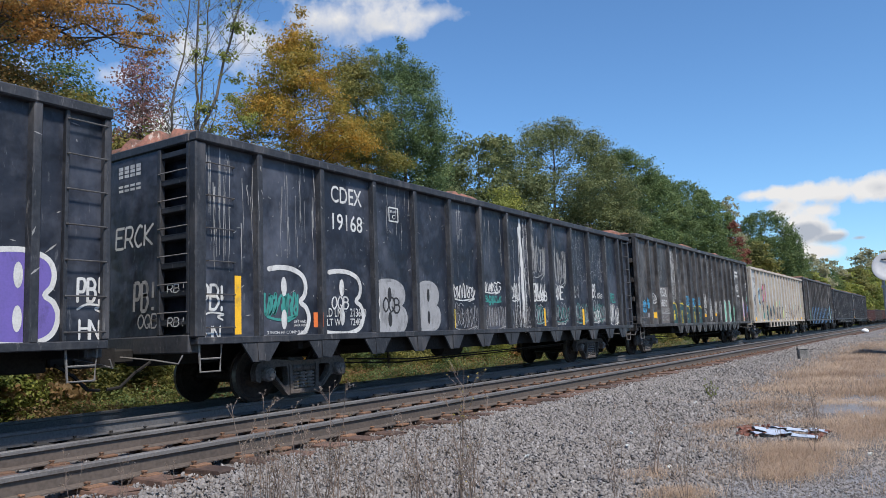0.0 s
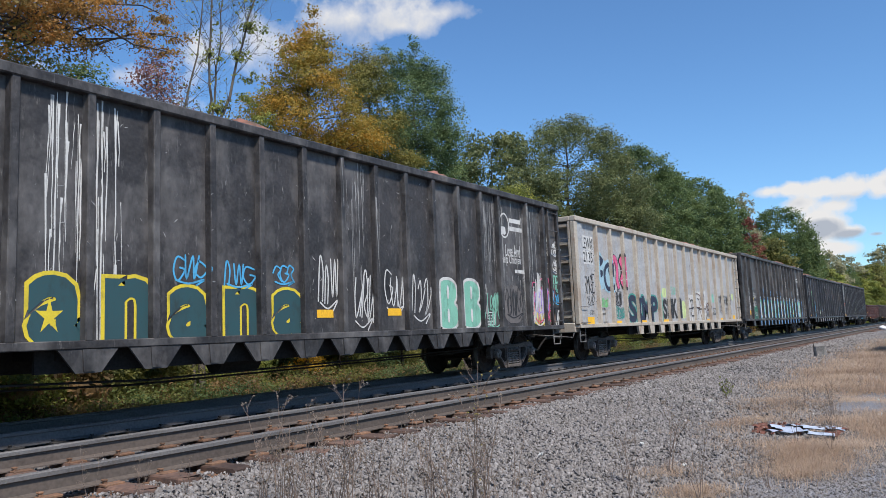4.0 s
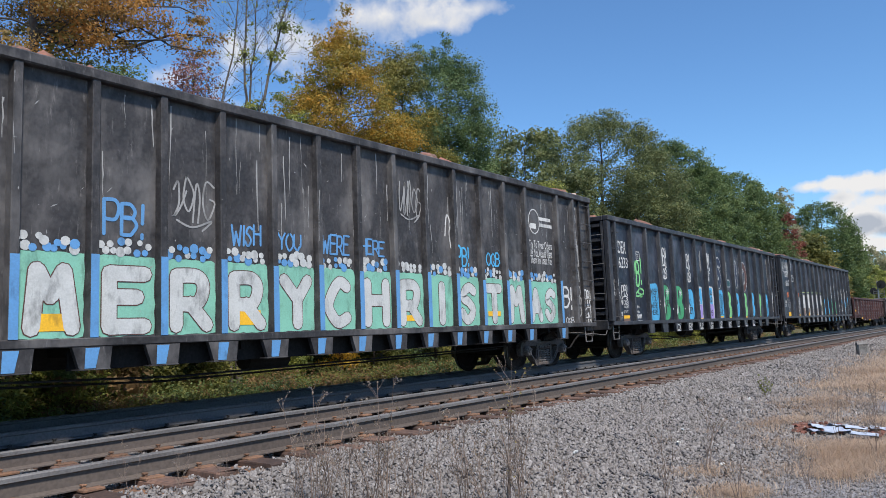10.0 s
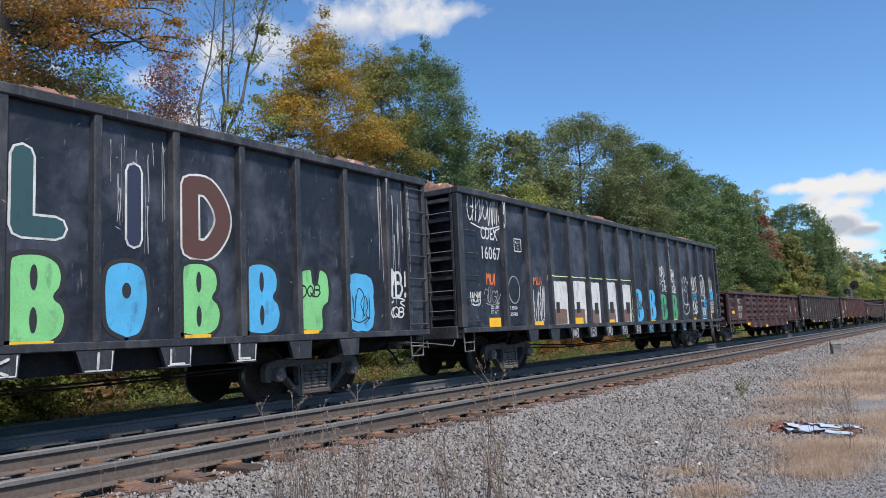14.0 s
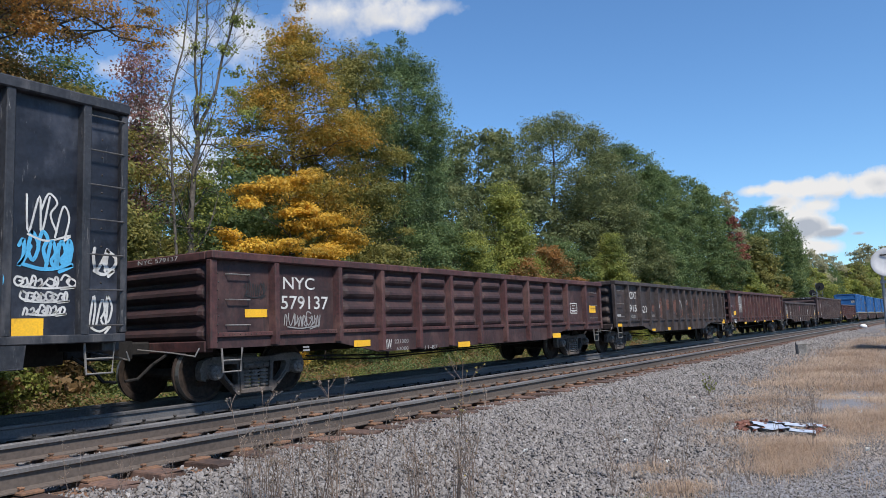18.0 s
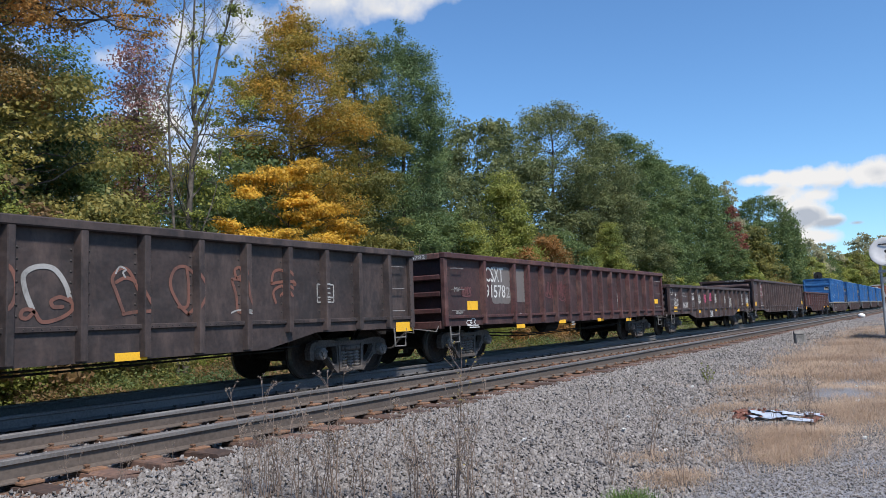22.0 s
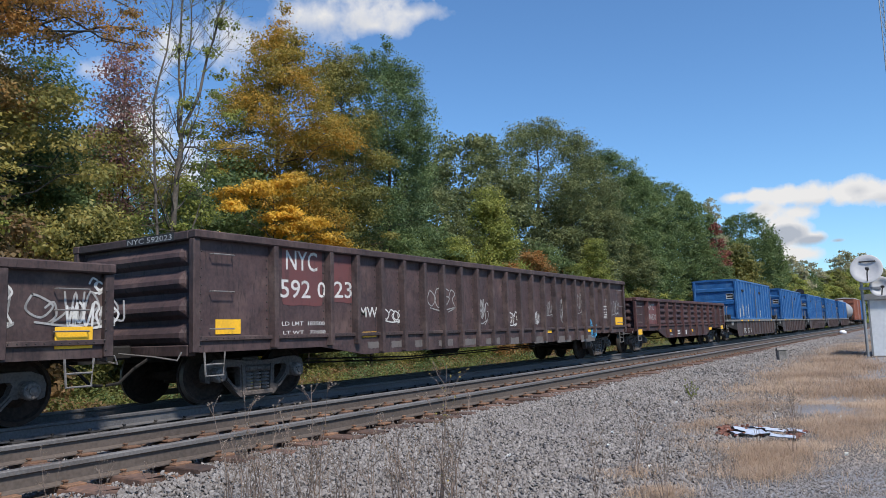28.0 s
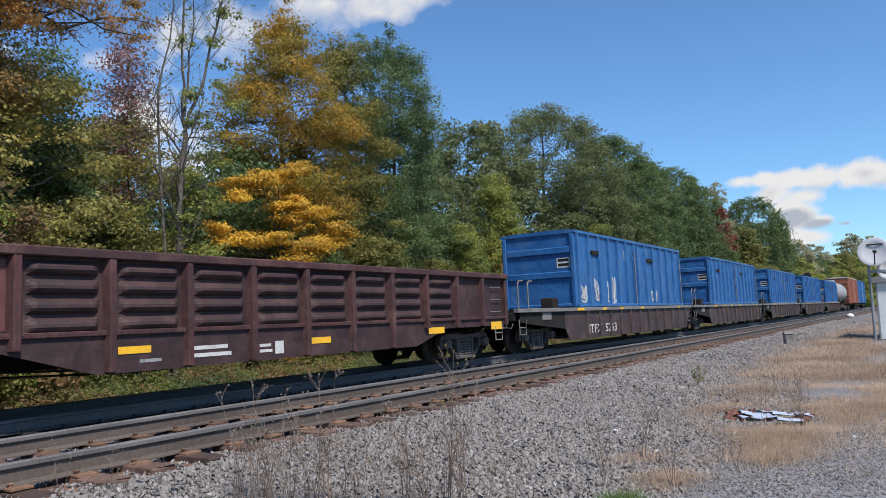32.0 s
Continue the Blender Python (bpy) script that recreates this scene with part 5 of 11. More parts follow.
# hand-drawn letters: strokes through points on a grid of nine by nine
STROKES = {"A": "00 49 90|23 73", "B": "00 09|09 59 87 65 05|05 65 93 71 50 00", "C": "88 59 27 04 12 40 81", "D": "00 09|09 59 96 93 50 00", "E": "90 00 09 99|05 75", "F": "00 09 99|05 75",
           "G": "97 59 26 03 31 60 92 94 64", "H": "00 09|90 99|05 95", "I": "50 59", "J": "19 99|69 63 40 12", "K": "00 09|99 04 90", "L": "09 00 80", "M": "00 19 45 79 90", "N": "00 09 90 99",
           "O": "49 17 04 12 40 82 95 78 49", "P": "00 09|09 69 87 64 04", "Q": "49 17 04 12 40 82 95 78 49|53 90", "R": "00 09|09 69 87 64 04|44 90", "S": "88 59 28 16 45 73 61 30 02", "T": "09 99|59 50",
           "U": "09 03 21 50 72 93 99", "V": "09 50 99", "W": "09 20 46 70 99", "X": "00 99|09 90", "Y": "09 55 99|55 50", "Z": "09 99 00 90", "!": "59 54|51 50", "8": "55 28 59 88 55 12 40 82 55",
           "1": "27 59 50", ":": "57 56|53 52"}
STRAIGHT = "AEFHIKLMNTVWXYZ!1:"
HOOKS = ("00 29 56 40", "05 39 87 54 90", "09 20 59 70 99", "88 29 04 40 94 55", "00 39 75 42 90 98", "29 04 51 95 58 29", "09 05 30 75 99 90", "06 38 43 10 52 96")


def curve_through(pts, steps=5):
    """A smooth line through points."""
    out, n = [], len(pts)
    for i in range(n - 1):
        p0, p1, p2, p3 = pts[max(i - 1, 0)], pts[i], pts[i + 1], pts[min(i + 2, n - 1)]
        for k in range(steps):
            t = k / steps
            out.append(tuple(0.5 * (2 * p1[c] + (p2[c] - p0[c]) * t + (2 * p0[c] - 5 * p1[c] + 4 * p2[c] - p3[c]) * t * t + (3 * p1[c] - p0[c] - 3 * p2[c] + p3[c]) * t ** 3) for c in (0, 1)))
    return out + [pts[-1]]


def stroke_lines(code, straight=False):
    lines = []
    for piece in code.split("|"):
        pts = [(int(q[0]) / 9, int(q[1]) / 9) for q in piece.split()]
        if straight:
            lines += [[a, b] for a, b in zip(pts, pts[1:])]
        else:
            lines.append(curve_through(pts) if len(pts) > 2 else pts)
    return lines


def brush(car, name, lines, mat, w, y, label=""):
    """Strokes of one width with rounded ends, as one layer of paint."""
    V, F = [], []
    for k, pts in enumerate(lines):
        yy = y - 0.00015 * k
        v, f = ribbon(pts, w, yy)
        for (ax, az), (bx, bz) in ((pts[0], pts[1]), (pts[-1], pts[-2])):
            d = math.atan2(az - bz, ax - bx)
            base = len(v)
            v += [(ax + w * math.cos(d + a), yy, az + w * math.sin(d + a)) for a in (-1.571, -0.8, 0.0, 0.8, 1.571)]
            f.append(tuple(range(base, base + 5)))
        F += [tuple(i + len(V) for i in q) for q in f]
        V += v
    return flat_part(name, car, V, F, mat, label)


def hand(car, text, mat, x0, z0, x1, z1, layer=3, thick=0.095):
    """A word written by hand with a spray can."""
    MARKS["n"] += 1
    rng = random.Random(MARKS["n"] * 13 + 5)
    y = surface_y(car, z0, layer)
    h = z1 - z0
    widths = [0.45 if c in "I!1:" else 1.2 if c in "MW" else 0.6 if c == " " else 1.0 for c in text]
    unit = (x1 - x0) / (sum(widths) * 1.18)
    lines, x = [], x0
    for c, wd in zip(text, widths):
        if c in STROKES:
            sx, sz = unit * wd * rng.uniform(0.95, 1.12), h * rng.uniform(0.88, 1.06)
            slant, up = rng.uniform(-0.02, 0.16), h * rng.uniform(-0.05, 0.05)
            for line in stroke_lines(STROKES[c], c in STRAIGHT):
                lines.append([(x + sx * (a + slant * (b - 0.5)), z0 + up + sz * b) for a, b in line])
        x += unit * wd * 1.18
    return brush(car, "spray_tag", lines, mat, max(0.009, thick * h * 0.5 + 0.004), y)


def end_hand(car, text, mat, y0, z0, y1, z1, x, thick=0.13):
    """A word sprayed by hand on a car's end."""
    unit, h = (y1 - y0) / len(text), z1 - z0
    V, F = [], []
    for k, c in enumerate(text):
        for line in stroke_lines(STROKES[c], c in STRAIGHT):
            v, f = ribbon([(-(y0 + unit * (k + 0.84 * a + 0.10 * (b - 0.5))), z0 + h * b) for a, b in line], thick * h * 0.5, 0.0)
            F += [tuple(i + len(V) for i in q) for q in f]
            V += [(x - 0.0002 * (len(V) % 7), -u, z) for u, _, z in v]
    return flat_part("spray_tag", car, V, F, mat)


def tag(car, mat, x0, z0, x1, z1, thick=0.018, strokes=5, layer=3):
    """A handwritten tag that cannot be read: hooks and loops run together, with a tail under them."""
    MARKS["n"] += 1
    rng = random.Random(MARKS["n"] * 17 + 3)
    y = surface_y(car, z0, layer)
    w, h = x1 - x0, z1 - z0
    lines = []
    if strokes == 1:
        lines.append(curve_through([(x0, z0 + h * 0.35), (x0 + 0.4 * w, z0 + h), (x1, z0 + 0.75 * h), (x0 + 0.72 * w, z0 + 0.45 * h), (x1 - 0.05 * w, z0)]))
    else:
        low, lean = z0 + 0.16 * h, rng.uniform(0.0, 0.18)
        for k in range(strokes):
            a0, sx, sz = x0 + w * k / strokes, w / strokes * rng.uniform(1.0, 1.45), h * rng.uniform(0.62, 0.86)
            up = h * rng.uniform(-0.06, 0.1)
            for line in stroke_lines(rng.choice(HOOKS)):
                lines.append([(min(max(a0 + sx * a + lean * h * b * 0.5, x0), x1 + 0.1 * w), low + up + sz * b) for a, b in line])
        lines.append(curve_through([(x0 + 0.1 * w, z0 + 0.16 * h), (x0 + 0.5 * w, z0 + 0.05 * h), (x1, z0 + 0.2 * h), (x0 + 0.75 * w, z0)]))
    return brush(car, "spray_tag", lines, mat, thick * 0.72, y)


# outlines of fat sprayed letters in a unit box, and their upright slots (middle, half width, half height)
FAT = {"B": [(0.0, 0.03), (0.25, 0.0), (0.62, 0.0), (0.90, 0.09), (1.0, 0.28), (0.93, 0.44), (0.80, 0.52), (0.90, 0.62), (0.93, 0.77), (0.84, 0.91), (0.60, 0.99), (0.32, 1.0), (0.10, 0.97), (0.0, 0.88), (0.0, 0.45)],
       "O": [(0.5, 0.0), (0.82, 0.07), (0.98, 0.33), (1.0, 0.62), (0.90, 0.9), (0.6, 1.0), (0.22, 0.97), (0.03, 0.84), (0.0, 0.5), (0.08, 0.15)],
       "P": [(0.06, 0.03), (0.35, 0.0), (0.74, 0.02), (0.77, 0.36), (0.96, 0.48), (1.0, 0.72), (0.92, 0.94), (0.66, 1.0), (0.56, 0.78), (0.46, 0.78), (0.40, 0.99), (0.12, 0.98), (0.0, 0.86), (0.04, 0.45)]}
SLOTS = {"B": [(0.42, 0.73, 0.065, 0.14), (0.42, 0.27, 0.065, 0.14)], "O": [(0.5, 0.62, 0.10, 0.10)], "P": []}


def fat_letter(car, ch, fill, rim, x0, z0, x1, z1, slot=None, open_left=False, layer=2, width=0.045):
    """A fat rounded letter: filled shape, sprayed rim round it, and narrow slots."""
    y = surface_y(car, z0, layer)
    w, h = x1 - x0, z1 - z0
    pts = FAT[ch]
    ring_ = curve_through(pts + [pts[0]], 4)[:-1]
    at = [(x0 + a * w, z0 + b * h) for a, b in ring_]
    if fill is not None:
        flat_part("spray_fill", car, [(a, y, b) for a, b in at], [tuple(range(len(at)))], fill)
    line = at + [at[0]]
    if open_left:
        line = [(x0 + a * w, z0 + b * h) for a, b in curve_through([(-0.02, 0.02)] + pts[1:13], 4)]
    brush(car, "spray_outline", [line], rim, width * h * 0.5 + 0.008, y - 0.002)
    for a, b, c, d in SLOTS[ch]:
        e = [(x0 + w * (a + c * math.cos(0.3927 * k)), y - 0.0045, z0 + h * (b + d * math.sin(0.3927 * k))) for k in range(16)]
        flat_part("spray_slot", car, e, [tuple(range(16))], slot or rim)


def bubble(car, ch, fill, rim, x0, z0, x1, z1, layer=2, grow=0.06, block=False):
    """A sprayed letter: rim colour behind, fill in front."""
    if ch in FAT and not block:
        return fat_letter(car, ch, fill, rim, x0, z0, x1, z1, layer=layer)
    e = grow * (z1 - z0)
    if ch in STROKES and not block:
        h, y = z1 - z0, surface_y(car, z0, layer)
        w = min(0.11 * h, 0.20 * (x1 - x0) + 0.02)
        m = w + 0.35 * e
        lines = [[(x0 + m + (x1 - x0 - 2 * m) * a, z0 + m + (h - 2 * m) * b) for a, b in line] for line in stroke_lines(STROKES[ch], ch in STRAIGHT)]
        brush(car, "spray_outline", lines, rim, w + 0.45 * e, y)
        brush(car, "spray_fill", lines, fill, w, y - 0.003)
        return None
    letters(car, ch, rim, x0 - e, z0 - e * 0.3, x1 + e, z1 + e, layer, 0.07, "spray_outline")
    letters(car, ch, fill, x0, z0 + e * 0.3, x1, z1, layer + 1, 0.045, "spray_fill")


def spill(car, mat, x, z0, z1, w):
    """Paint poured over the rim that ran down the wall."""
    MARKS["n"] += 1
    rng = random.Random(MARKS["n"] * 7)
    y, n = surface_y(car, 2.0, 2), 26
    left, right, off = [], [], 0.0
    for k in range(n):
        t = k / (n - 1)
        off += rng.uniform(-0.012, 0.012)
        q = w * (0.35 + 0.65 * math.sin(math.pi * min(1, 0.15 + t * 0.8)) ** 0.7) * rng.uniform(0.7, 1.25) * (1 if t < 0.85 else (1 - t) / 0.15 * 0.8 + 0.2)
        left.append((x + off - q, y, z1 + (z0 - z1) * t))
        right.append((x + off + q * rng.uniform(0.6, 1.2), y, z1 + (z0 - z1) * t))
    v = [p for pair in zip(left, right) for p in pair]
    return flat_part("paint_run", car, v, [(2 * i, 2 * i + 1, 2 * i + 3, 2 * i + 2) for i in range(n - 1)], mat)


def plate(car, mat, x0, z0, x1, z1, layer=1, name="painted_patch", soft=0.0):
    """A patch of paint with slightly uneven edges."""
    MARKS["n"] += 1
    rng = random.Random(MARKS["n"])
    y = surface_y(car, z0, layer)
    n, pts = 10, []
    r = min(x1 - x0, z1 - z0) * soft
    for i in range(n * 4):
        s, t = divmod(i, n)
        t /= n
        a, b = [(t, 0), (1, t), (1 - t, 1), (0, 1 - t)][s]
        px, pz = x0 + a * (x1 - x0), z0 + b * (z1 - z0)
        if r:
            qx, qz = min(max(px, x0 + r), x1 - r), min(max(pz, z0 + r), z1 - r)
            d = math.hypot(px - qx, pz - qz)
            if d > r:
                px, pz = qx + (px - qx) * r / d, qz + (pz - qz) * r / d
            px, pz = px + rng.uniform(-0.012, 0.012), pz + rng.uniform(-0.012, 0.012)
        pts.append((px, y, pz))
    return flat_part(name, car, pts, [tuple(range(len(pts)))], mat)


def reflector(car, x0, z0, x1, z1):
    return tagged(plate(car, REFLECTOR, x0, z0, x1, z1, 4, "reflector"), "yellow reflective strip")


RIM = {tall_a: 4.06, tall_b: 4.06, tall_c: 4.30, tall_d: 4.15, tall_e: 4.39, tall_f: 4.04, tall_g: 4.08, low_a: 2.2, low_b: 2.3, low_c: 2.36, low_d: 1.94, low_e: 2.56, low_f: 2.0}


def streaks(car, mat, x0, z0, x1, z1, n=14, w=0.02):
    """Paint or lime that has run down the wall."""
    MARKS["n"] += 1
    rng = random.Random(MARKS["n"] * 5)
    V, F = [], []
    z1 = min(z1, RIM[car])
    for k in range(n):
        a = rng.uniform(x0, x1)
        top = z1 - rng.random() ** 2 * (z1 - z0) * 0.7
        low = max(z0, top - rng.uniform(0.15, 0.7) * (z1 - z0))
        m, y = 7, surface_y(car, 2.0, 1)
        ww = w * rng.uniform(0.3, 1.3)
        off = 0.0
        base = len(V)
        for i in range(m):
            z = top + (low - top) * i / (m - 1)
            off += rng.uniform(-0.012, 0.012)
            q = ww * (1 - 0.6 * i / (m - 1)) * rng.uniform(0.4, 1.2)
            V += [(a + off - q, y, z), (a + off + q, y, z)]
        F += [(base + 2 * i, base + 2 * i + 1, base + 2 * i + 3, base + 2 * i + 2) for i in range(m - 1)]
    return tagged(flat_part("paint_run", car, V, F, mat), kind="stuff")


def specks(car, mat, x0, z0, x1, z1, n=60, size=0.02):
    """Chips and scrapes scattered over a wall."""
    MARKS["n"] += 1
    rng = random.Random(MARKS["n"] * 11)
    V, F = [], []
    for k in range(n):
        a, b, y = rng.uniform(x0, x1), rng.uniform(z0, z1), surface_y(car, 2.0, 1)
        s, t, l = size * rng.uniform(0.3, 1.2), rng.uniform(0, 3.14), rng.uniform(0.5, 3.5)
        c, d = math.cos(t) * s, math.sin(t) * s
        i = len(V)
        V += [(a - c * l, y, b - d * l), (a + d * 0.4, y, b - c * 0.4), (a + c * l, y, b + d * l), (a - d * 0.4, y, b + c * 0.4)]
        F.append((i, i + 1, i + 2, i + 3))
    return tagged(flat_part("scrape", car, V, F, mat), kind="stuff")


def ring(car, mat, x0, z0, x1, z1, thick=0.03, layer=3, name="spray_ring"):
    y = surface_y(car, z0, layer)
    pts = [((x0 + x1) / 2 + (x1 - x0) / 2 * math.cos(a), (z0 + z1) / 2 + (z1 - z0) / 2 * math.sin(a)) for a in [0.2618 * k for k in range(25)]]
    v, f = ribbon(pts, thick, y)
    return flat_part(name, car, v, f, mat)


def frame_mark(car, mat, x0, z0, x1, z1, thick=0.014, clearance=False):
    """A stencilled box, divided or with its clearance plate's letter."""
    y = surface_y(car, z0, 2)
    V, F = [], []
    if clearance:
        w, h = x1 - x0, z1 - z0
        letters(car, "PLATE", mat, x0 + 0.17 * w, z0 + 0.62 * h, x1 - 0.17 * w, z0 + 0.80 * h)
        letters(car, "C", mat, x0 + 0.36 * w, z0 + 0.16 * h, x1 - 0.36 * w, z0 + 0.50 * h)
    sides = [((x0, z0), (x1, z0)), ((x1, z0), (x1, z1)), ((x1, z1), (x0, z1)), ((x0, z1), (x0, z0))]
    if not clearance:
        w, h = x1 - x0, z1 - z0
        sides.append(((x0, z0 + 0.27 * h), (x1, z0 + 0.27 * h)))
        for a, b, c in ((0.28, 0.52, 0.76), (0.62, 0.76, 0.76), (0.28, 0.56, 0.50), (0.64, 0.78, 0.50), (0.24, 0.70, 0.14)):
            V, F = V + [(x0 + a * w, y, z0 + (c - 0.035) * h), (x0 + b * w, y, z0 + (c - 0.035) * h), (x0 + b * w, y, z0 + (c + 0.035) * h), (x0 + a * w, y, z0 + (c + 0.035) * h)], F + [tuple(range(len(V), len(V) + 4))]
    for a, b in sides:
        v, f = ribbon([a, b], thick, y)
        F += [tuple(i + len(V) for i in q) for q in f]
        V += v
    return flat_part("stencil_box", car, V, F, mat)


def star(car, mat, x0, z0, x1, z1, points=5):
    y = surface_y(car, z0, 3)
    cx, cz, a, b = (x0 + x1) / 2, (z0 + z1) / 2, (x1 - x0) / 2, (z1 - z0) / 2
    pts = []
    for k in range(points * 2):
        r, t = (1.0 if k % 2 == 0 else 0.35), math.pi / 2 + math.pi * k / points
        pts.append((cx + a * r * math.cos(t), y, cz + b * r * math.sin(t)))
    return flat_part("spray_star", car, pts, [tuple(range(len(pts)))], mat)


def sparkle(car, mat, x, z, rx, rz, w=0.013):
    """Thin crossed rays of spray with long upright ones."""
    lines = [[(x - rx * a, z - rz * b), (x + rx * a, z + rz * b)] for a, b in ((0.0, 1.0), (1.0, 0.0), (0.7, 0.45), (0.7, -0.45))]
    return brush(car, "spray_star", lines, mat, w, surface_y(car, z, 4))


def word_bars(car, mat, x0, z0, x1, z1, lines=1):
    """Small print that cannot be read: one bar to a line."""
    for k in range(lines):
        h = (z1 - z0) / lines
        plate(car, mat, x0, z0 + k * h + h * 0.2, x1 - (0.1 * (x1 - x0) if k % 2 else 0), z0 + k * h + h * 0.72, 2, "small_print")



def end_sign(car, text, dark=False, bare=False):
    """The car's number on the near half of its front chord."""
    top = {low_c: 2.50, low_e: 2.70, low_f: 2.15}[car]
    if not bare:
        part("number_board", Geo().box(-0.004, 0.0, -1.10, 0.10, top - 0.135, top - 0.008), INK if dark else GREY_WASH, car)
    end_letters(car, text, WHITE_PAINT, 0.05, top - 0.115, -1.05, top - 0.03, -0.008)


bubble(tall_a, "B", PURPLE, WHITE_PAINT, 17.09, 1.09, 17.95, 2.23)
letters(tall_a, "PB!", WHITE_PAINT, 18.20, 1.61, 18.53, 1.93)
tag(tall_a, WHITE_PAINT, 18.20, 1.48, 18.53, 1.58, 0.020, 1)
letters(tall_a, "HN", WHITE_PAINT, 18.23, 1.14, 18.52, 1.37)
specks(tall_a, DULL_WHITE, 12.0, 1.3, 18.2, 4.0, 120, 0.03)
letters(tall_b, "CDEX", WHITE_PAINT, 3.08, 3.53, 3.96, 3.85)
letters(tall_b, "19168", WHITE_PAINT, 3.11, 3.02, 3.96, 3.33)
frame_mark(tall_b, WHITE_PAINT, 4.82, 3.36, 5.12, 3.64, clearance=True)
plate(tall_b, REFLECTOR, 0.81, 1.14, 0.94, 2.06, 1, soft=0.00)
plate(tall_b, ORANGE_PAINT, 2.57, 1.23, 2.70, 1.49, 1, soft=0.00)
fat_letter(tall_b, "B", None, WHITE_PAINT, 1.43, 1.05, 2.45, 2.24, open_left=True, width=0.06)
fat_letter(tall_b, "B", None, WHITE_PAINT, 2.88, 1.11, 3.93, 2.25, open_left=True, width=0.06)
fat_letter(tall_b, "B", SILVER, SILVER, 4.35, 1.07, 5.32, 2.14, slot=INK)
fat_letter(tall_b, "B", SILVER, SILVER, 5.80, 1.12, 6.55, 2.15, slot=INK)
tag(tall_b, TEAL, 1.41, 1.34, 2.13, 1.81, 0.030, 7)
letters(tall_b, "OQB", WHITE_PAINT, 3.05, 1.56, 3.53, 1.78)
letters(tall_b, "OQB", INK, 4.55, 1.50, 5.10, 1.80)
letters(tall_b, "LD LMT   213600", WHITE_PAINT, 2.88, 1.41, 4.01, 1.57)
letters(tall_b, "LT WT    72400", WHITE_PAINT, 2.91, 1.25, 3.92, 1.38)
letters(tall_b, "LIFT AND", WHITE_PAINT, 2.09, 1.31, 2.38, 1.36)
letters(tall_b, "JACK HERE", WHITE_PAINT, 2.09, 1.24, 2.40, 1.29)
letters(tall_b, "2 INCH HF COMP SHOES", WHITE_PAINT, 1.48, 1.13, 2.42, 1.18)
letters(tall_b, "O", WHITE_PAINT, 4.28, 1.59, 4.44, 1.83)
letters(tall_b, "Q", WHITE_PAINT, 4.28, 1.31, 4.43, 1.55)
letters(tall_b, "B", WHITE_PAINT, 4.27, 1.04, 4.43, 1.27)
letters(tall_b, "PB!", WHITE_PAINT, 0.16, 1.52, 0.59, 1.89)
tag(tall_b, WHITE_PAINT, 0.16, 1.37, 0.59, 1.48, 0.020, 1)
letters(tall_b, "HN", WHITE_PAINT, 0.24, 1.05, 0.53, 1.26)
tag(tall_b, WHITE_PAINT, 6.98, 1.76, 8.04, 2.16, 0.022, 8)
tag(tall_b, WHITE_PAINT, 8.39, 1.97, 9.28, 2.26, 0.020, 6)
tag(tall_b, TEAL, 8.39, 1.75, 9.34, 1.94, 0.016, 8)
letters(tall_b, "SV", TEAL, 8.72, 1.69, 8.96, 1.79)
tag(tall_b, WHITE_PAINT, 9.77, 1.78, 10.31, 2.27, 0.020, 5)
tag(tall_b, WHITE_PAINT, 11.14, 1.81, 11.80, 2.34, 0.020, 5)
tag(tall_b, SILVER, 6.99, 1.06, 8.12, 1.69, 0.011, 7)
tag(tall_b, GREY_WASH, 7.05, 1.08, 8.06, 1.65, 0.010, 6)
tag(tall_b, SILVER, 8.36, 1.03, 9.49, 1.71, 0.011, 7)
tag(tall_b, GREY_WASH, 8.44, 1.05, 9.41, 1.67, 0.010, 6)
tag(tall_b, SILVER, 9.75, 1.02, 10.92, 1.73, 0.011, 7)
tag(tall_b, GREY_WASH, 9.84, 1.05, 10.84, 1.68, 0.010, 6)
plate(tall_b, YELLOW, 6.97, 1.16, 7.00, 1.58, 3, soft=0.00)
spill(tall_b, WHITE_PAINT, 10.50, 0.98, 4.02, 0.075)
streaks(tall_b, WHITE_PAINT, 10.27, 1.04, 10.87, 4.0, 8, 0.022)
streaks(tall_b, DULL_WHITE, 10.95, 1.91, 12.74, 4.45, 16, 0.012)
tag(tall_b, DULL_WHITE, 10.88, 2.42, 11.91, 3.52, 0.018, 7)
tag(tall_b, DULL_WHITE, 12.33, 2.22, 13.31, 3.36, 0.018, 7)
letters(tall_b, "BB!", WHITE_PAINT, 10.94, 1.84, 11.36, 2.31)
letters(tall_b, "OQB", WHITE_PAINT, 11.47, 1.84, 11.98, 2.10)
letters(tall_b, "SANE", WHITE_PAINT, 12.35, 1.90, 13.07, 2.27)
letters(tall_b, "BL:1", DULL_WHITE, 13.66, 1.99, 14.20, 2.32)
letters(tall_b, "PB!", WHITE_PAINT, 15.03, 2.00, 15.56, 2.43)
letters(tall_b, "ORG", WHITE_PAINT, 15.69, 1.99, 16.09, 2.15)
letters(tall_b, "REL", TEAL, 16.83, 1.88, 17.29, 2.17)
tag(tall_b, SILVER, 10.94, 1.17, 11.93, 1.75, 0.012, 6)
tag(tall_b, TEAL, 10.99, 1.19, 11.88, 1.71, 0.010, 5)
tag(tall_b, SILVER, 12.28, 1.19, 13.36, 1.79, 0.012, 6)
tag(tall_b, TEAL, 12.35, 1.22, 13.30, 1.74, 0.010, 5)
tag(tall_b, SILVER, 13.66, 1.16, 14.85, 1.85, 0.012, 6)
tag(tall_b, TEAL, 13.75, 1.19, 14.77, 1.79, 0.010, 5)
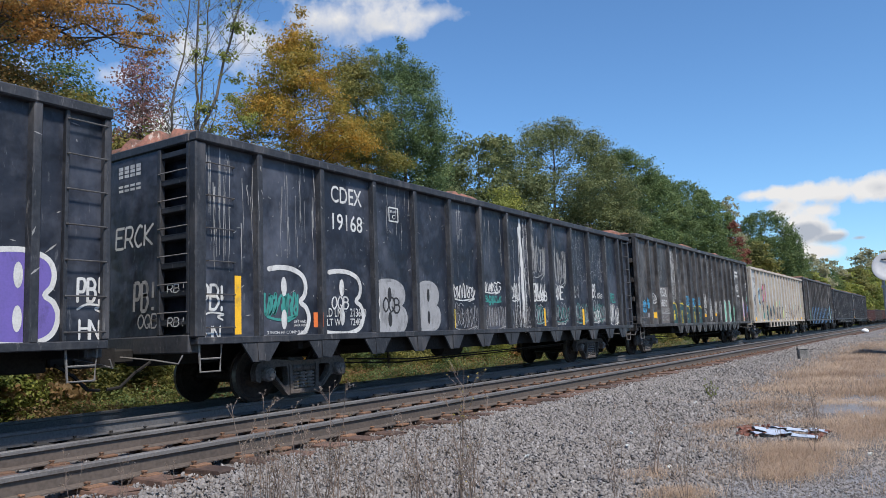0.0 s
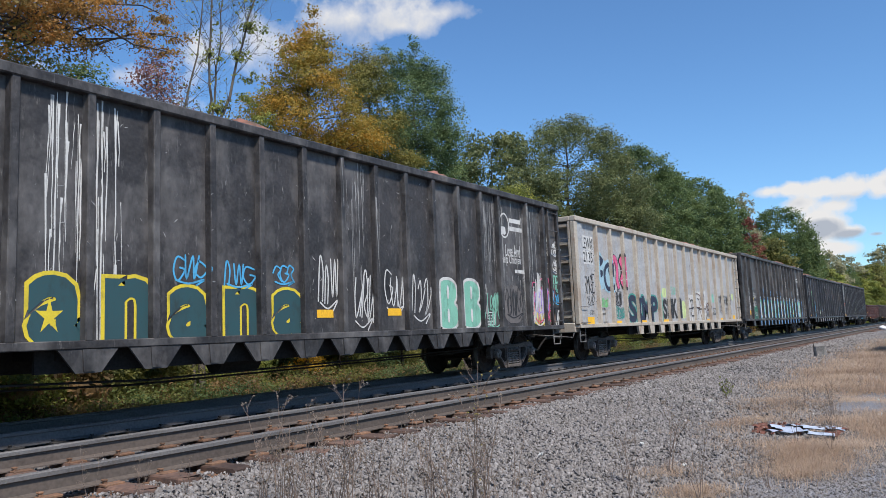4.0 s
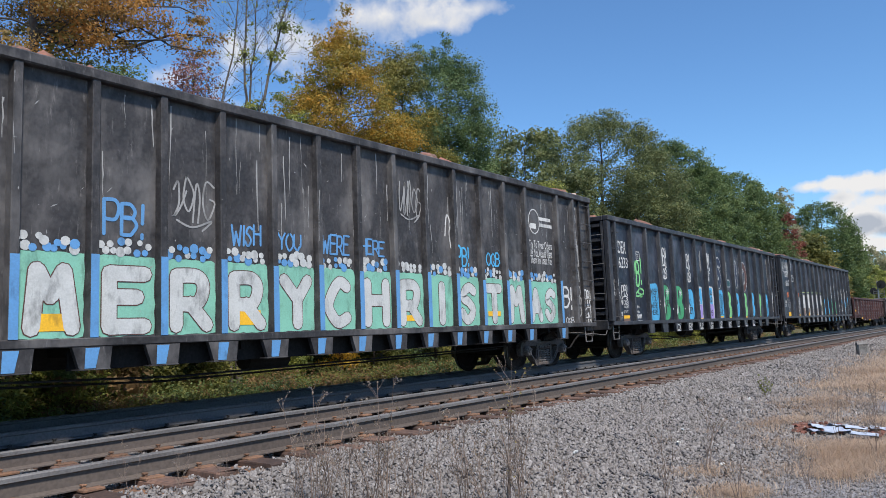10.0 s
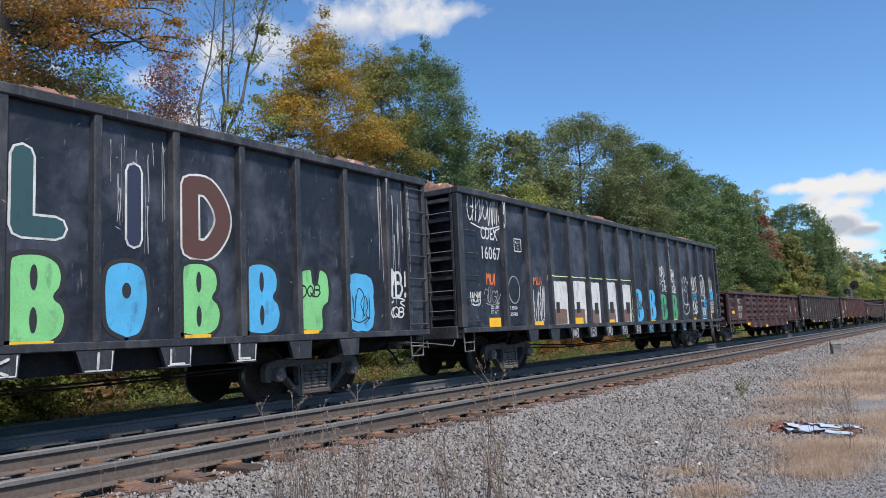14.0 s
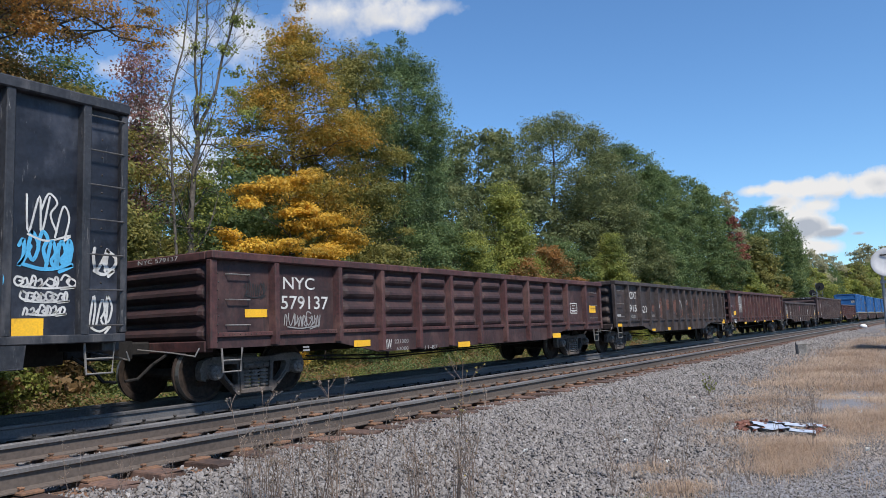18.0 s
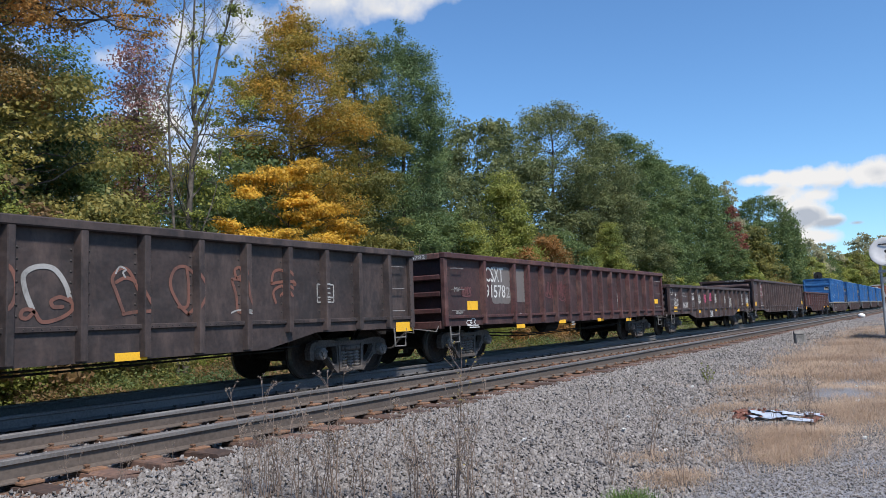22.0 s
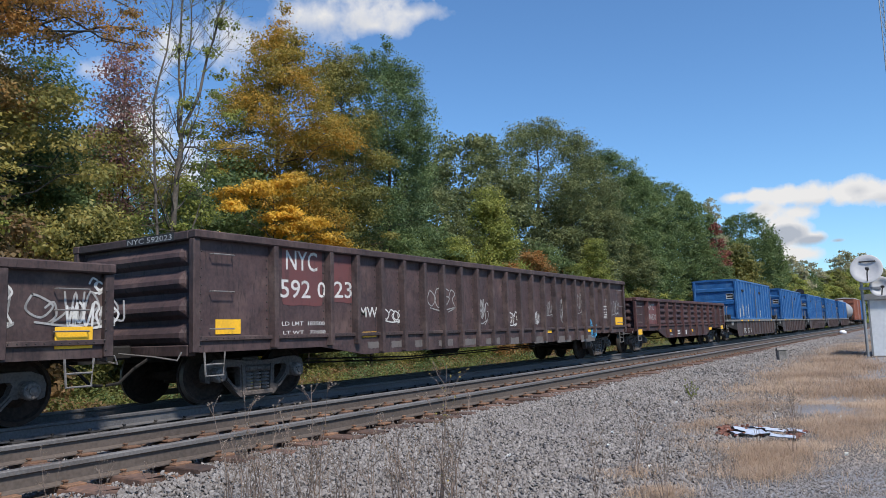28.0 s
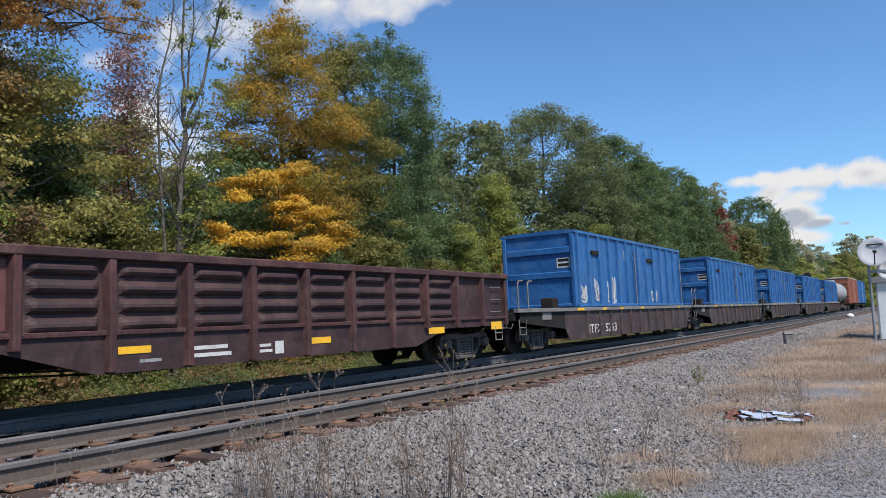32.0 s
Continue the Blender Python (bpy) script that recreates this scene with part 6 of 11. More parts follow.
tag(tall_b, SILVER, 15.03, 1.18, 16.26, 1.91, 0.012, 6)
tag(tall_b, TEAL, 15.14, 1.22, 16.17, 1.85, 0.010, 5)
plate(tall_b, REFLECTOR, 11.73, 1.15, 11.82, 1.63, 4, soft=0.00)
plate(tall_b, REFLECTOR, 14.40, 1.15, 14.54, 1.64, 4, soft=0.00)
tag(tall_b, WHITE_PAINT, 16.63, 1.07, 17.42, 1.81, 0.016, 6)
tag(tall_b, WHITE_PAINT, 15.07, 1.18, 15.81, 1.66, 0.016, 5)
letters(tall_b, "RELEASE ROD", WHITE_PAINT, 12.59, 1.17, 13.14, 1.21)
specks(tall_b, SILVER, 13.59, 2.44, 14.75, 4.33, 260, 0.02)
specks(tall_b, SILVER, 14.93, 2.54, 16.29, 4.41, 260, 0.02)
specks(tall_b, SILVER, 10.74, 2.23, 10.98, 4.12, 120, 0.02)
specks(tall_b, SILVER, 10.65, 1.73, 10.83, 4.23, 120, 0.02)
streaks(tall_b, WHITE_PAINT, 9.85, 0.90, 10.92, 4.12, 12, 0.014)
streaks(tall_b, DULL_WHITE, 13.80, 1.10, 16.76, 4.38, 16, 0.010)
streaks(tall_b, DULL_WHITE, 1.48, 2.42, 2.68, 4.41, 20, 0.009)
streaks(tall_b, DULL_WHITE, 4.61, 2.65, 5.66, 4.28, 10, 0.008)
streaks(tall_b, DULL_WHITE, 7.24, 2.28, 9.91, 4.45, 14, 0.009)
streaks(tall_b, DULL_WHITE, 0.20, 2.11, 1.20, 4.11, 26, 0.010)
specks(tall_b, DULL_WHITE, 0.4, 1.3, 18.2, 4.0, 320, 0.022)
end_letters(tall_b, "CDEX 19168", WHITE_PAINT, 0.51, 4.16, -0.38, 4.20, 0.021)
end_bars(tall_b, WHITE_PAINT, 0.39, 3.88, -0.24, 3.94, 0.021)
end_bars(tall_b, WHITE_PAINT, 0.39, 3.82, -0.24, 3.87, 0.021)
end_bars(tall_b, WHITE_PAINT, 0.39, 3.75, -0.24, 3.80, 0.021)
end_bars(tall_b, WHITE_PAINT, 0.39, 3.59, -0.24, 3.63, 0.021)
end_bars(tall_b, WHITE_PAINT, 0.38, 3.52, -0.24, 3.56, 0.021)
end_hand(tall_b, "ERCK", WHITE_PAINT, 0.44, 2.59, -0.57, 2.92, 0.021)
end_hand(tall_b, "PB!", DULL_WHITE, -0.06, 1.56, -0.64, 2.00, 0.021)
end_hand(tall_b, "OQB", DULL_WHITE, -0.16, 1.29, -0.68, 1.50, 0.021)
end_hand(tall_b, "RB!", WHITE_PAINT, -0.93, 1.80, -1.39, 1.92, -0.004)
end_hand(tall_b, "RB!", WHITE_PAINT, -0.94, 1.29, -1.38, 1.42, -0.004)
end_letters(tall_f, "CDEX", WHITE_PAINT, 0.26, 3.82, -0.14, 3.91, 0.021)
end_letters(tall_f, "16233", WHITE_PAINT, 0.25, 3.60, -0.18, 3.68, 0.021)
end_hand(tall_f, "PB!", DULL_WHITE, -0.10, 1.31, -0.53, 1.70, 0.021)
end_hand(tall_f, "RB!", WHITE_PAINT, -0.75, 1.70, -1.11, 1.84, -0.004)
end_bars(tall_f, DULL_WHITE, 0.23, 2.17, -0.31, 2.19, 0.021)
end_bars(tall_f, DULL_WHITE, 0.23, 2.11, -0.31, 2.12, 0.021)
end_bars(tall_f, DULL_WHITE, 0.23, 2.05, -0.31, 2.06, 0.021)
end_bars(tall_f, DULL_WHITE, 0.23, 1.90, -0.31, 1.90, 0.021)
end_bars(tall_f, DULL_WHITE, 0.23, 1.84, -0.31, 1.84, 0.021)
tag(tall_c, WHITE_PAINT, 18.38, 3.00, 18.85, 3.42, 0.030, 3)
tag(tall_c, WHITE_PAINT, 18.39, 2.52, 18.82, 2.94, 0.030, 3)
letters(tall_c, "PB!", MINT, 18.40, 2.06, 18.78, 2.45)
tag(tall_c, SKY_BLUE, 18.44, 1.66, 18.79, 1.97, 0.020, 4)
tag(tall_c, WHITE_PAINT, 18.07, 2.97, 18.22, 3.70, 0.022, 4)
tag(tall_c, SILVER, 18.02, 1.57, 18.32, 2.11, 0.020, 4)
tag(tall_c, BROWN_WASH, 18.02, 1.10, 18.34, 1.53, 0.040, 3)
tag(tall_c, WHITE_PAINT, 18.37, 1.04, 18.84, 1.53, 0.030, 3)
letters(tall_c, "H", MINT, 17.88, 1.74, 18.02, 1.91)
letters(tall_c, "U", MINT, 17.88, 1.55, 18.02, 1.72)
letters(tall_c, "M", MINT, 17.88, 1.36, 18.02, 1.53)
letters(tall_c, "O", MINT, 17.88, 1.18, 18.02, 1.34)
plate(tall_c, GREY_WASH, 2.68, 1.14, 3.80, 2.58, 1, soft=0.00)
letters(tall_c, "REGX", WHITE_PAINT, 2.75, 2.19, 3.61, 2.53)
letters(tall_c, "6830", WHITE_PAINT, 2.71, 1.79, 3.59, 2.07)
letters(tall_c, "LD LMT  205600", DULL_WHITE, 2.64, 1.35, 3.63, 1.47)
letters(tall_c, "LT WT   79400", DULL_WHITE, 2.64, 1.21, 3.63, 1.31)
reflector(tall_c, 1.75, 1.33, 2.20, 1.56)
tag(tall_c, WHITE_PAINT, 1.66, 1.89, 2.25, 2.26, 0.022, 4)
tag(tall_c, DULL_WHITE, 2.73, 1.49, 3.90, 1.74, 0.020, 7)
plate(tall_c, SILVER, 1.14, 1.37, 1.36, 1.53, 1, soft=0.00)
bubble(tall_c, "a", DARK_TEAL, YELLOW, 4.23, 1.04, 4.95, 1.93)
bubble(tall_c, "n", DARK_TEAL, YELLOW, 5.22, 1.03, 5.96, 1.93)
bubble(tall_c, "a", DARK_TEAL, YELLOW, 6.18, 1.03, 6.91, 1.83)
bubble(tall_c, "n", DARK_TEAL, YELLOW, 7.16, 1.04, 7.90, 1.84)
bubble(tall_c, "a", DARK_TEAL, YELLOW, 8.12, 1.06, 8.87, 1.84)
star(tall_c, YELLOW, 4.32, 1.18, 4.68, 1.65, 5)
star(tall_c, YELLOW, 6.29, 1.15, 6.67, 1.58, 5)
star(tall_c, YELLOW, 8.30, 1.21, 8.70, 1.59, 5)
bubble(tall_c, "B", MINT, WHITE_PAINT, 12.89, 1.09, 13.59, 2.20)
bubble(tall_c, "B", MINT, WHITE_PAINT, 13.82, 1.10, 14.55, 2.21)
streaks(tall_c, WHITE_PAINT, 4.43, 1.05, 5.44, 4.64, 46, 0.013)
streaks(tall_c, DULL_WHITE, 9.68, 1.48, 10.84, 4.33, 26, 0.013)
streaks(tall_c, DULL_WHITE, 15.21, 0.91, 17.76, 4.43, 30, 0.013)
streaks(tall_c, DULL_WHITE, 2.77, 2.69, 3.20, 3.46, 10, 0.020)
tag(tall_c, SKY_BLUE, 0.62, 1.53, 0.98, 1.99, 0.020, 3)
tag(tall_c, SKY_BLUE, 1.14, 1.70, 1.35, 2.08, 0.020, 3)
tag(tall_c, SKY_BLUE, 6.24, 1.86, 6.78, 2.29, 0.020, 3)
tag(tall_c, SKY_BLUE, 7.15, 1.83, 7.70, 2.26, 0.020, 3)
tag(tall_c, SKY_BLUE, 8.13, 1.91, 8.59, 2.25, 0.020, 3)
tag(tall_c, WHITE_PAINT, 9.17, 1.48, 9.65, 2.46, 0.020, 3)
tag(tall_c, WHITE_PAINT, 10.08, 1.13, 10.61, 2.21, 0.020, 3)
tag(tall_c, WHITE_PAINT, 11.01, 1.42, 11.57, 2.24, 0.020, 3)
tag(tall_c, WHITE_PAINT, 11.86, 1.23, 12.49, 2.28, 0.020, 3)
tag(tall_c, PINK, 17.04, 1.02, 18.28, 2.40, 0.020, 3)
tag(tall_c, MINT, 14.83, 1.06, 15.52, 1.94, 0.020, 3)
reflector(tall_c, 9.13, 1.37, 9.54, 1.51)
reflector(tall_c, 11.08, 1.40, 11.51, 1.54)
ring(tall_c, WHITE_PAINT, 15.58, 3.33, 16.03, 3.93, 0.020)
plate(tall_c, WHITE_PAINT, 15.61, 3.40, 15.87, 3.60, 1, soft=0.30)
word_bars(tall_c, WHITE_PAINT, 16.06, 3.48, 16.71, 3.90, 2)
letters(tall_c, "Love And", WHITE_PAINT, 15.81, 2.86, 16.55, 3.16)
letters(tall_c, "Help Children", WHITE_PAINT, 15.60, 2.62, 16.57, 2.90)
word_bars(tall_c, WHITE_PAINT, 16.25, 2.42, 16.74, 2.59, 1)
plate(tall_c, GREY_WASH, 15.59, 1.19, 16.57, 2.14, 1, soft=0.40)
tag(tall_c, INK, 15.68, 1.29, 16.53, 2.03, 0.020, 7)
plate(tall_c, INK, 17.10, 1.04, 17.87, 2.29, 2, soft=0.20)
tag(tall_c, WHITE_PAINT, 17.10, 1.04, 17.87, 2.45, 0.025, 6)
tag(tall_c, PINK, 17.17, 1.15, 17.82, 2.13, 0.025, 6)
tag(tall_c, YELLOW, 17.15, 1.08, 17.84, 1.73, 0.025, 6)
tag(tall_c, LILAC, 17.21, 1.41, 17.79, 2.13, 0.025, 6)
tag(tall_c, WHITE_PAINT, 17.11, 1.04, 17.87, 2.37, 0.025, 6)
letters(tall_c, "H", MINT, 18.00, 1.71, 18.15, 1.91)
letters(tall_c, "U", MINT, 17.99, 1.52, 18.14, 1.72)
letters(tall_c, "L", MINT, 17.99, 1.33, 18.14, 1.52)
letters(tall_c, "O", MINT, 17.99, 1.14, 18.13, 1.33)
tag(tall_c, WHITE_PAINT, 18.47, 3.04, 18.90, 3.35, 0.022, 3)
tag(tall_c, WHITE_PAINT, 18.50, 2.58, 18.89, 2.91, 0.022, 3)
tag(tall_c, MINT, 18.49, 1.99, 18.84, 2.43, 0.022, 3)
tag(tall_c, DULL_WHITE, 18.12, 2.96, 18.29, 3.70, 0.022, 3)
tag(tall_c, SKY_BLUE, 18.12, 1.65, 18.36, 2.07, 0.022, 3)
tag(tall_c, MINT, 14.94, 1.46, 15.30, 1.92, 0.022, 3)
tag(tall_c, DULL_WHITE, 14.57, 1.86, 14.81, 2.12, 0.022, 3)
tag(tall_c, DULL_WHITE, 14.58, 1.31, 14.84, 1.68, 0.022, 3)
frame_mark(tall_c, WHITE_PAINT, 14.69, 1.17, 15.12, 1.46)
letters(tall_c, "OOB", MINT, 14.64, 1.02, 15.01, 1.14)
streaks(tall_c, DULL_WHITE, 14.59, 2.17, 15.42, 4.21, 40, 0.010)
streaks(tall_c, DULL_WHITE, 16.60, 1.13, 17.13, 4.52, 30, 0.010)
specks(tall_c, DULL_WHITE, 0.4, 1.3, 18.2, 4.2, 260, 0.018)
plate(tall_d, WHITE_PAINT, 0.64, 3.35, 1.48, 3.79, 1, soft=0.00)
plate(tall_d, WHITE_PAINT, 0.67, 2.92, 1.43, 3.34, 1, soft=0.00)
letters(tall_d, "LEWX", INK, 0.67, 3.39, 1.45, 3.73)
letters(tall_d, "2135", INK, 0.71, 2.98, 1.40, 3.29)
hand(tall_d, "SMGE", INK, 0.66, 2.05, 1.42, 2.60, 3, 0.05)
tag(tall_d, INK, 0.80, 1.66, 1.30, 2.00, 0.012, 3)
letters(tall_d, "LD LMT", INK, 0.96, 1.46, 1.28, 1.53)
letters(tall_d, "LT WT", INK, 0.95, 1.38, 1.28, 1.44)
reflector(tall_d, 0.76, 1.06, 1.25, 1.32)
tag(tall_d, PALE_LIME, 0.17, 1.34, 0.43, 1.49, 0.020, 5)
end_letters(tall_d, "LEWX 2135", INK, -0.09, 3.57, -0.77, 3.63, 0.021)


def blob_fill(car, mat, pts, layer, name="spray_fill"):
    """A rounded patch of spray through some points."""
    y = surface_y(car, 2.0, layer)
    line = curve_through(list(pts) + [pts[0]], 4)[:-1]
    return flat_part(name, car, [(a, y, b) for a, b in line], [tuple(range(len(line)))], mat)


blob_fill(tall_d, PALE_BLUE, [(1.56, 2.45), (1.75, 2.12), (2.1, 2.2), (2.5, 2.08), (2.92, 2.2), (2.95, 2.9), (2.7, 3.16), (2.3, 3.1), (2.0, 3.36), (1.66, 3.2)], 1)
blob_fill(tall_d, NAVY, [(1.68, 2.72), (1.74, 3.10), (1.92, 3.26), (2.22, 3.12), (2.05, 2.94), (1.78, 2.84)], 2)
blob_fill(tall_d, NAVY, [(1.72, 2.55), (1.85, 2.78), (2.12, 2.76), (2.08, 2.60), (1.82, 2.52)], 3)
blob_fill(tall_d, NAVY, [(1.74, 2.30), (1.86, 2.36), (1.90, 2.24), (1.80, 2.22)], 2)
brush(tall_d, "spray_fill", [curve_through([(2.62, 3.00), (2.36, 2.86), (2.26, 2.56), (2.40, 2.26), (2.68, 2.22), (2.90, 2.38)])], NAVY, 0.075, -1.4955)
blob_fill(tall_d, NAVY, [(2.58, 2.78), (2.72, 3.04), (2.88, 2.98), (2.90, 2.68), (2.74, 2.58)], 3)
for _m, _w, _y in ((INK, 0.125, -1.4952), (PINK, 0.095, -1.4975)):
    brush(tall_d, "spray_fill", [curve_through([(3.02, 3.04), (3.14, 3.24), (3.30, 3.12), (3.34, 2.80), (3.30, 2.50), (3.38, 2.32)])], _m, _w, _y)
blob_fill(tall_d, INK, [(3.46, 3.18), (3.72, 3.42), (4.06, 3.30), (4.16, 2.70), (4.02, 2.24), (3.74, 2.22), (3.50, 2.50), (3.66, 2.82)], 2)
blob_fill(tall_d, PINK, [(3.54, 3.16), (3.74, 3.32), (4.00, 3.22), (4.08, 2.72), (3.98, 2.34), (3.76, 2.32), (3.58, 2.54), (3.78, 2.84)], 4)
brush(tall_d, "spray_outline", [curve_through([(3.62, 2.86), (3.92, 2.80), (3.92, 2.58), (3.66, 2.52)])], WHITE_PAINT, 0.012, -1.5005)
tag(tall_d, INK, 2.99, 1.64, 3.54, 2.20, 0.020, 5)
tag(tall_d, LIME, 1.77, 1.62, 2.40, 1.90, 0.020, 8)
tag(tall_d, TEAL, 2.95, 1.24, 3.70, 1.65, 0.022, 7)
bubble(tall_d, "S", NAVY, TEAL, 4.16, 1.09, 4.92, 2.06, block=True)
bubble(tall_d, "K", NAVY, TEAL, 4.91, 1.09, 5.67, 1.96, block=True)
bubble(tall_d, "M", NAVY, TEAL, 5.47, 1.10, 6.34, 2.04, block=True)
bubble(tall_d, "P", NAVY, TEAL, 6.35, 1.10, 7.12, 2.05, block=True)
bubble(tall_d, "S", INK, DULL_WHITE, 7.70, 1.20, 8.19, 1.96, block=True)
bubble(tall_d, "H", INK, DULL_WHITE, 8.24, 1.21, 8.80, 1.98, block=True)
bubble(tall_d, "K", INK, DULL_WHITE, 8.81, 1.21, 9.44, 1.99, block=True)
bubble(tall_d, "H", INK, DULL_WHITE, 9.46, 1.22, 10.03, 2.01, block=True)
tag(tall_d, MINT, 7.41, 1.11, 7.73, 2.36, 0.020, 3)
plate(tall_d, PALE_LIME, 7.71, 2.02, 8.21, 2.38, 1, soft=0.45)
tag(tall_d, MINT, 8.76, 2.15, 9.29, 2.46, 0.020, 3)
plate(tall_d, PALE_LIME, 10.00, 1.21, 10.54, 1.93, 1, soft=0.45)
tag(tall_d, INK, 3.85, 1.16, 4.13, 1.73, 0.020, 2)
letters(tall_d, "212600", INK, 1.77, 1.52, 2.16, 1.60)
letters(tall_d, "73400", INK, 1.80, 1.37, 2.15, 1.45)
word_bars(tall_d, INK, 2.00, 1.09, 2.37, 1.18, 2)
reflector(tall_d, 3.03, 1.10, 3.47, 1.19)
reflector(tall_d, 5.37, 1.10, 5.84, 1.18)
reflector(tall_d, 7.69, 1.09, 8.25, 1.19)
plate(tall_d, WHITE_PAINT, 11.01, 1.11, 11.58, 2.19, 1, soft=0.10)
plate(tall_d, WHITE_PAINT, 11.62, 1.11, 13.10, 2.34, 1, soft=0.10)
plate(tall_d, WHITE_PAINT, 13.11, 1.09, 13.57, 2.37, 1, soft=0.20)
for _m, _w, _y, _l in ((MAROON, 0.022, -1.4985, [[(11.1, 2.05), (11.35, 1.75), (11.15, 1.35), (11.2, 1.12)], [(11.75, 2.25), (12.0, 2.0), (11.95, 1.5), (12.15, 1.15)], [(11.75, 2.25), (12.5, 2.22), (12.75, 2.0), (12.6, 1.7), (12.2, 1.66)],
                                                        [(12.2, 1.66), (12.55, 1.5), (12.75, 1.15)], [(12.85, 2.15), (13.25, 2.3), (13.3, 1.9)], [(12.9, 1.62), (13.4, 1.6), (13.52, 1.35), (13.3, 1.12)], [(12.15, 1.15), (12.3, 1.3), (12.3, 1.55)]]),
                       (INK, 0.026, -1.4995, [[(11.0, 1.60), (11.8, 1.66), (12.6, 1.60), (13.1, 1.63)], [(11.2, 1.92), (11.5, 1.98), (11.55, 1.75), (11.25, 1.35), (11.6, 1.32)], [(12.25, 2.05), (12.5, 1.95), (12.45, 1.75)]])):
    brush(tall_d, "spray_tag", [curve_through(q) for q in _l], _m, _w, _y)
ring(tall_d, MAROON, 13.58, 1.53, 13.94, 1.85, 0.030)
letters(tall_d, "K", INK, 13.66, 1.58, 13.87, 1.79)
plate(tall_d, MINT, 14.54, 1.89, 14.85, 2.28, 1, soft=0.40)
frame_mark(tall_d, INK, 14.63, 1.35, 15.05, 1.62)
letters(tall_d, "KIMP", INK, 15.75, 1.89, 16.46, 2.22)
tag(tall_d, INK, 16.90, 1.76, 17.37, 2.30, 0.018, 5)
plate(tall_d, PALE_LIME, 18.06, 2.05, 18.41, 2.37, 1, soft=0.45)
reflector(tall_d, 13.54, 1.06, 13.92, 1.17)
reflector(tall_d, 15.77, 1.09, 16.23, 1.20)
reflector(tall_d, 18.05, 1.14, 18.48, 1.31)
tag(tall_d, GREY_WASH, 15.81, 1.32, 16.42, 1.81, 0.008, 9)
tag(tall_d, GREY_WASH, 16.88, 1.33, 17.42, 1.76, 0.008, 8)
tag(tall_d, GREY_WASH, 13.51, 1.25, 13.99, 1.50, 0.008, 9)
letters(tall_d, "F", INK, 18.90, 3.69, 19.17, 4.04)
letters(tall_d, "U", INK, 18.90, 3.19, 19.17, 3.53)
letters(tall_d, "E", INK, 18.90, 2.67, 19.17, 3.00)
letters(tall_d, "L", INK, 18.90, 2.17, 19.17, 2.49)
streaks(tall_d, BROWN_WASH, 0.4, 3.0, 19.0, 4.1, 26, 0.012)
streaks(tall_d, BROWN_WASH, 0.4, 1.9, 19.0, 2.9, 22, 0.010)
specks(tall_d, BROWN_WASH, 0.4, 1.2, 19.0, 4.1, 160, 0.02)
letters(tall_e, "REGX", WHITE_PAINT, 2.35, 2.21, 3.17, 2.53)
letters(tall_e, "6821", WHITE_PAINT, 2.33, 1.77, 3.14, 2.06)
bubble(tall_e, "B", DARK_TEAL, GREEN, 2.21, 1.09, 2.75, 1.72)
bubble(tall_e, "B", DARK_TEAL, GREEN, 2.84, 1.08, 3.39, 1.76)
letters(tall_e, "LD LMT  205100", WHITE_PAINT, 2.18, 1.38, 3.25, 1.48)
letters(tall_e, "LT WT   79900", WHITE_PAINT, 2.18, 1.27, 3.25, 1.35)
reflector(tall_e, 1.29, 1.33, 1.76, 1.56)
letters(tall_e, "PB!", WHITE_PAINT, 1.29, 1.96, 1.75, 2.33)
tag(tall_e, WHITE_PAINT, 1.29, 1.82, 1.76, 1.94, 0.020, 1)
letters(tall_e, "OQB", WHITE_PAINT, 1.39, 1.59, 1.85, 1.92)
tag(tall_e, SKY_BLUE, 1.22, 1.23, 1.51, 1.75, 0.035, 3)
tag(tall_e, YELLOW, 2.03, 1.01, 2.12, 1.83, 0.020, 3)
tag(tall_e, SKY_BLUE, 2.19, 2.40, 2.58, 2.89, 0.025, 4)
tag(tall_e, YELLOW, 2.19, 2.00, 2.62, 2.29, 0.025, 5)
tag(tall_e, DULL_WHITE, 1.24, 2.39, 1.74, 2.76, 0.015, 5)
word_bars(tall_e, WHITE_PAINT, 1.27, 1.09, 1.74, 1.13, 1)


